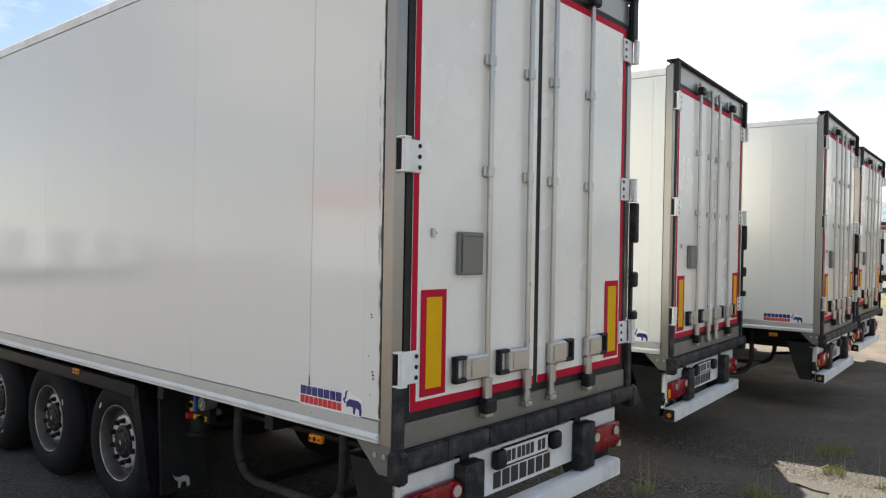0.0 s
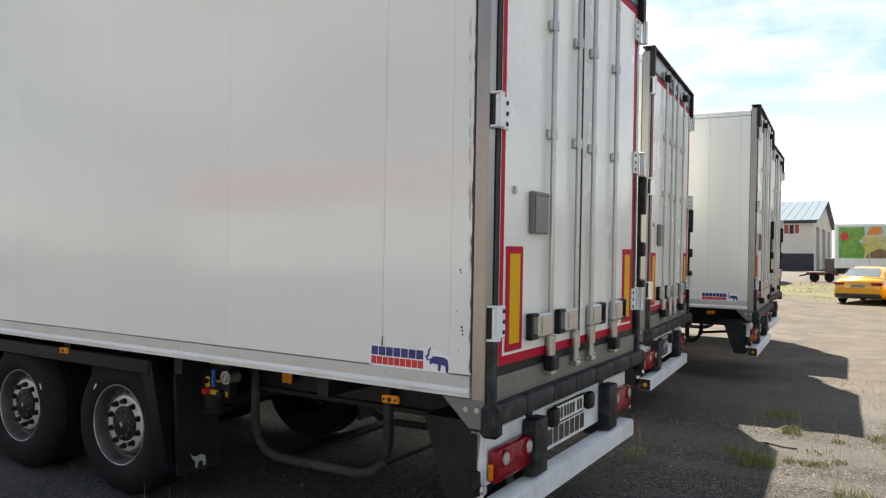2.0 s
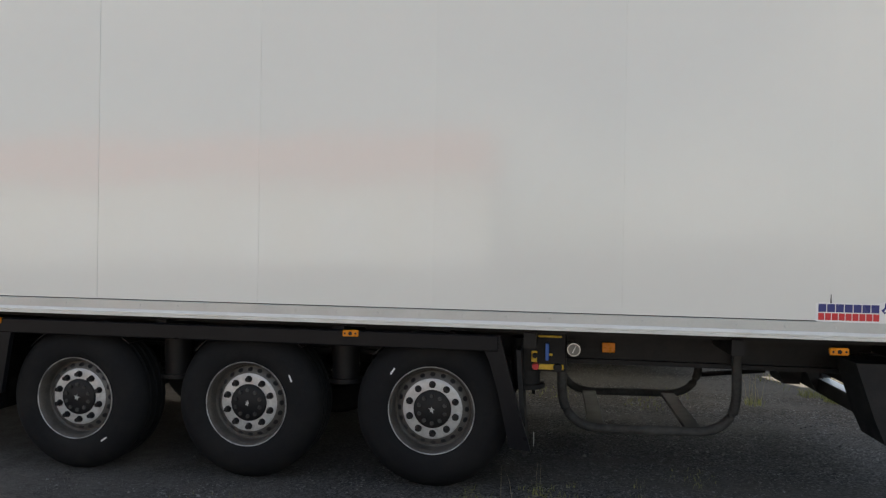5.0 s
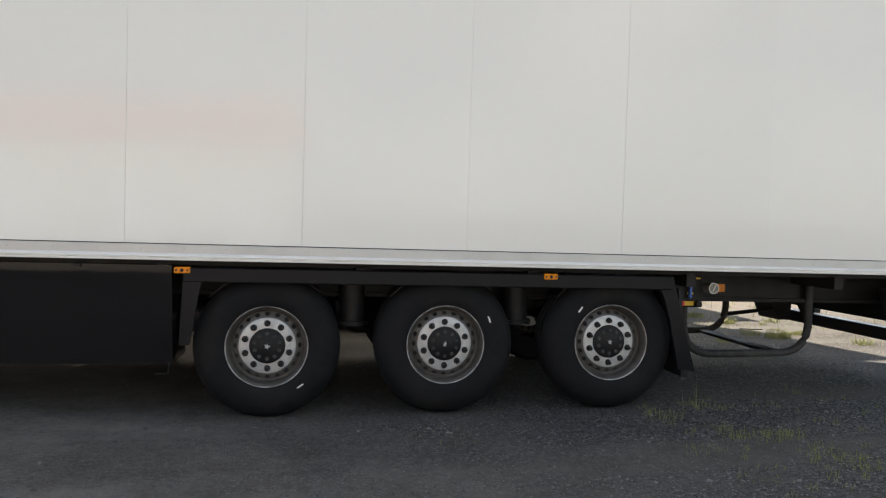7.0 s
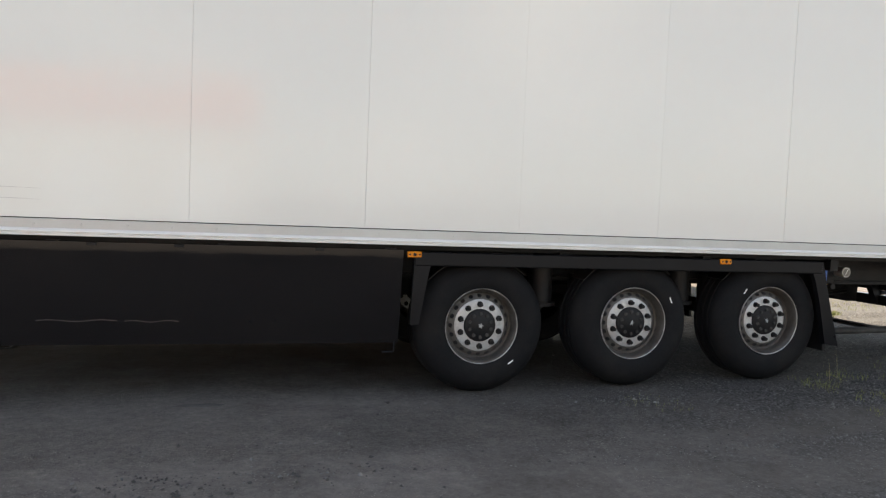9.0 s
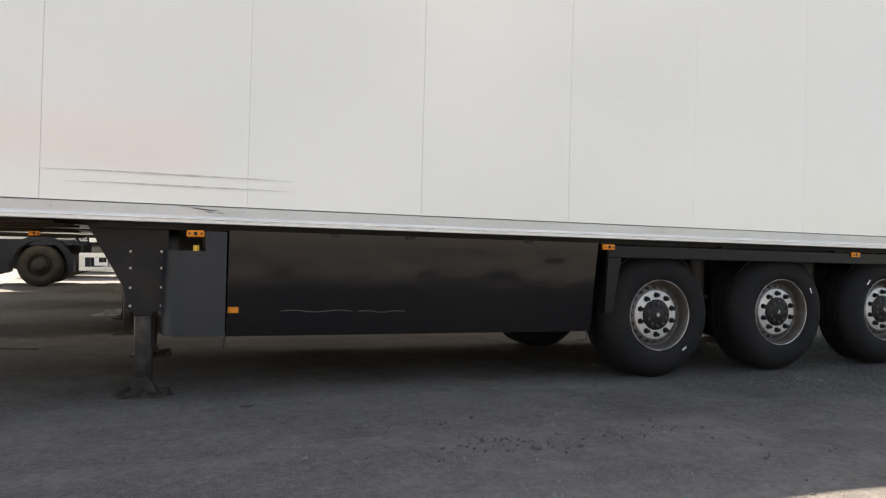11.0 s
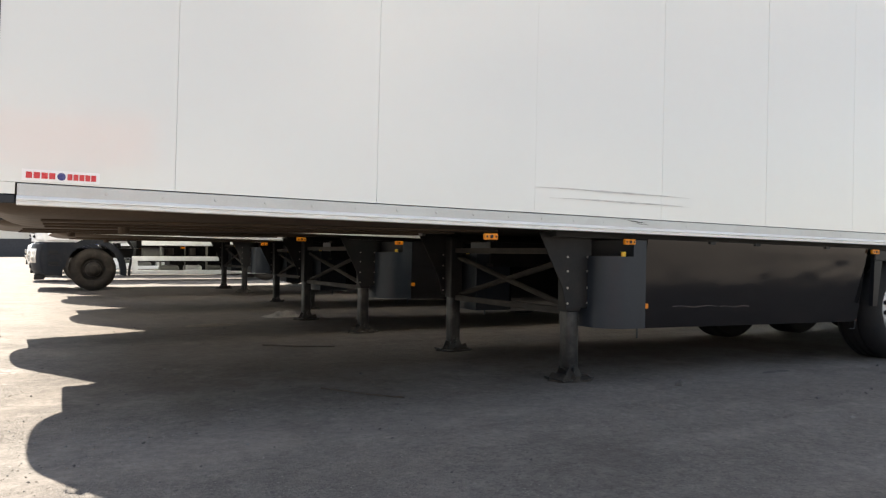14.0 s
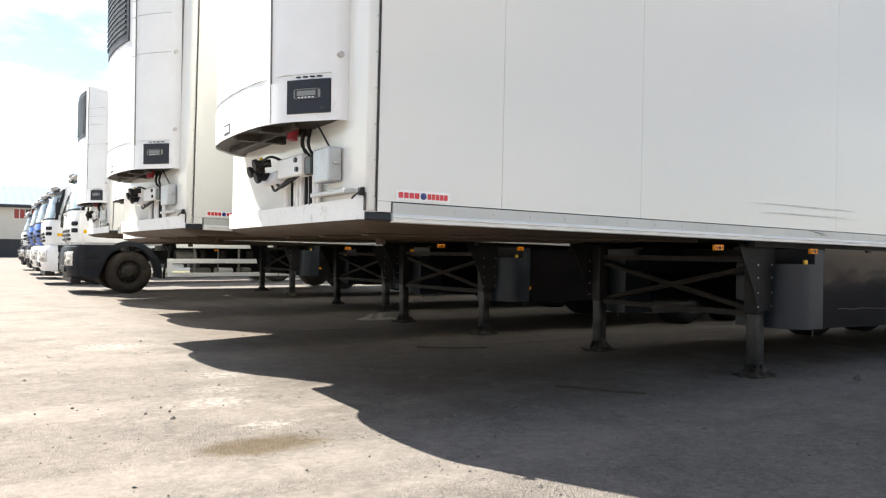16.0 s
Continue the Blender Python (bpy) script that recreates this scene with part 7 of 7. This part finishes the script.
for x, y, n, r, h in ((1.0, 5.17, 9, 0.08, 0.36), (0.85, 3.75, 9, 0.2, 0.40), (-0.13, 3.40, 9, 0.08, 0.45), (1.40, 5.0, 2, 0.02, 0.46), (0.62, 5.2, 5, 0.08, 0.30), (-2.32, 0.05, 3, 0.05, 0.30), (1.65, 3.0, 10, 0.2, 0.36), (-2.5, 0.0, 2, 0.05, 0.24)):
    blades(bm, x, y, n, r, h, 0.0016, 0.35)
tagged(part("dry_stalks", bm, STRAW, None, smooth=0), "thin dry weed stalks standing in the gravel", "weeds", kind="stuff")

STONE = mat("pale_gravel_stone", (0.14, 0.137, 0.132), 0.85, vary=0.4, scale=2.5, grain=30, bump=0.0)
DUSTSTONE = mat("dusty_beige_stone", (0.16, 0.138, 0.116), 0.9, vary=0.4, scale=3, grain=30, bump=0.0)
STONEDARK = mat("dark_gravel_stone", (0.06, 0.057, 0.053), 0.85, vary=0.35, scale=2.5, grain=30, bump=0.0)


def stones(name, label, material, spots):
    verts, faces = [], []
    for x, y, r in spots:
        o = len(verts)
        g = ground_z(x, y)
        for dx, dy, dz in ((1, 0, 0), (0.1, 1, 0.1), (-1, 0.1, 0), (0, -1, -0.1), (0.1, 0, 0.75), (0, 0.1, -0.6)):
            verts.append((x + r * (dx + rng.uniform(-.3, .3)), y + r * (dy + rng.uniform(-.3, .3)), g + r * 0.2 + r * (dz + rng.uniform(-.2, .2))))
        for f in ((0, 1, 4), (1, 2, 4), (2, 3, 4), (3, 0, 4), (1, 0, 5), (2, 1, 5), (3, 2, 5), (0, 3, 5)):
            faces.append(tuple(o + i for i in f))
    me = bpy.data.meshes.new(name)
    me.from_pydata(verts, [], faces)
    me.materials.append(material)
    tagged(new(name, me), label, "gravel", kind="stuff")


sp = []
for _ in range(6500):
    x = min(3.5, -1.2 - abs(rng.gauss(0, 2.0)) + rng.uniform(0, 4.5))
    sp.append((x, rng.uniform(-3.6, 6.5), min(0.019, rng.lognormvariate(-5.45, 0.42))))
for _ in range(1000):
    sp.append((rng.uniform(-17, -5), rng.uniform(-2.4, 5), min(0.012, rng.lognormvariate(-5.8, 0.45))))
def heap(spots, x, y, rx, ry, n, size, top):
    for _ in range(n):
        spots.append((rng.gauss(x, rx), rng.gauss(y, ry), min(top, rng.lognormvariate(size, 0.45))))


for x, y, rx, ry, n in ((-8.1, -2.15, 0.35, 0.16, 260), (-7.6, -2.3, 0.40, 0.16, 260), (-7.3, -1.5, 0.40, 0.18, 110), (-8.5, -1.7, 0.5, 0.2, 90), (-4.6, -0.22, 0.7, 0.10, 260), (-3.6, -0.45, 0.5, 0.14, 200), (-4.2, -1.42, 0.8, 0.05, 240),
                        (-3.4, -1.9, 0.8, 0.25, 320), (-2.3, -0.6, 0.6, 0.35, 420), (-2.4, -1.7, 0.7, 0.35, 420), (-6.4, -1.15, 0.4, 0.12, 120), (-12.7, 0.15, 0.5, 0.25, 160), (-10.4, -0.5, 0.8, 0.3, 80)):
    heap(sp, x, y, rx, ry, n, -5.35, 0.018)
stones("gravel_stones", "loose pale gravel stones scattered on the ground", STONE, sp)
sp = []
for _ in range(700):
    sp.append((rng.uniform(-17.5, -11), rng.uniform(-1.5, 6), min(0.022, rng.lognormvariate(-5.2, 0.5))))
for _ in range(1600):
    sp.append((rng.uniform(-7, 3.5), rng.uniform(-3.5, 5.5), min(0.026, rng.lognormvariate(-5.0, 0.45))))
sp.append((-9.005, -0.197, 0.042))
for x, y, rx, ry, n in ((-7.85, -1.6, 0.30, 0.10, 90), (-7.2, -1.45, 0.35, 0.10, 90), (-4.0, -1.42, 0.9, 0.05, 170), (-4.7, -0.55, 0.5, 0.04, 90), (-7.9, -1.42, 0.14, 0.06, 40), (-8.1, -0.95, 0.35, 0.06, 30), (-3.2, -1.0, 0.6, 0.2, 110)):
    heap(sp, x, y, rx, ry, n, -5.2, 0.017)
sp2 = []
for _ in range(2600):
    sp2.append((rng.uniform(-18.5, -12.8), rng.uniform(-3.2, 6.5), min(0.010, rng.lognormvariate(-6.0, 0.40))))
for x, y, rx, ry, n in ((-13.75, 1.9, 0.22, 0.40, 150), (-13.8, 0.78, 0.22, 0.12, 120), (-13.5, 0.35, 0.35, 0.12, 190), (-13.3, -0.5, 0.4, 0.3, 110), (-14.6, 1.2, 0.5, 0.5, 110)):
    heap(sp2, x, y, rx, ry, n, -5.55, 0.014)
for _ in range(30):
    sp.append((rng.uniform(-15.2, -12.6), rng.uniform(-1.6, 4.0), min(0.013, rng.lognormvariate(-5.0, 0.4))))
stones("dust_stones", "small dusty beige stones strewn on the forecourt", DUSTSTONE, sp2)
stones("dark_stones", "dark loose stones scattered on the ground", STONEDARK, sp)

bm = B()
tube(bm, [(px, py, ground_z(px, py) + 0.006) for px, py in ((-11.52, 0.78), (-11.40, 0.60), (-11.30, 0.42), (-11.12, 0.22))], 0.007, 6)
tagged(part("rusty_rod", bm, UNDER, None), "thin rusty iron rod lying on the ground", "rod")
bm = B()
tube(bm, [(px, py, ground_z(px, py) + 0.008) for px, py in ((-11.3, 3.35), (-11.0, 3.1), (-10.65, 2.95))], 0.009, 6)
tagged(part("rusty_rod", bm, UNDER, None), "thin rusty iron rod lying on the ground", "rod")


def rag(x, y, w, d, h, material, label, name="rag"):
    bm = B()
    n = 14
    g = []
    for i in range(n + 1):
        row = []
        for j in range(n + 1):
            u, v = i / n * 2 - 1, j / n * 2 - 1
            e = max(0.0, 1 - (u * u + v * v) ** 1.2)
            row.append(bm.verts.new((x + w * u * (1 + 0.2 * noise.noise(Vector((u * 2, v * 2, x)))), y + d * v * (1 + 0.2 * noise.noise(Vector((v * 2, u * 2, y)))),
                                     ground_z(x, y) + (0.002 + h * e * (0.45 + 0.8 * noise.noise(Vector((u * 3.1 + x, v * 3.1, 0.3)))) if e > 0 else -0.004))))
        g.append(row)
    for i in range(n):
        for j in range(n):
            bm.faces.new((g[i][j], g[i + 1][j], g[i + 1][j + 1], g[i][j + 1]))
    tagged(part(name, bm, material, None, smooth=80), label, name)


rag(-10.2, 6.5, 0.30, 0.14, 0.11, mat("dirty_cloth", (0.20, 0.18, 0.15), 0.9, vary=0.45, scale=9, bump=0.05), "crumpled dirty grey rag on the ground")
rag(-11.4, 5.65, 0.35, 0.16, 0.035, mat("brown_cloth", (0.12, 0.095, 0.07), 0.9, vary=0.4, scale=9, bump=0.05), "flattened brown rag on the ground")
rag(-7.72, -0.06, 0.17, 0.03, 0.014, STONEDARK, "dark scrap of rubber on the ground", "rubber_scrap")
bm = B()
tube(bm, [(px, py, ground_z(px, py) + 0.012) for px, py in ((0.80, 4.56), (0.88, 4.53), (0.97, 4.47), (1.10, 4.45))], 0.008, 7)
tagged(part("twig", bm, DARKDUST, None), "dark brown twig lying on the gravel", "twig")
bm = B()
tube(bm, [(px, py, ground_z(px, py) + pz) for px, py, pz in ((0.78, 5.02, 0.01), (0.88, 5.08, 0.06), (0.95, 5.12, 0.09))], 0.005, 6)
tagged(part("twig", bm, STRAW, None), "pale dry twig beside a grass tuft", "twig")
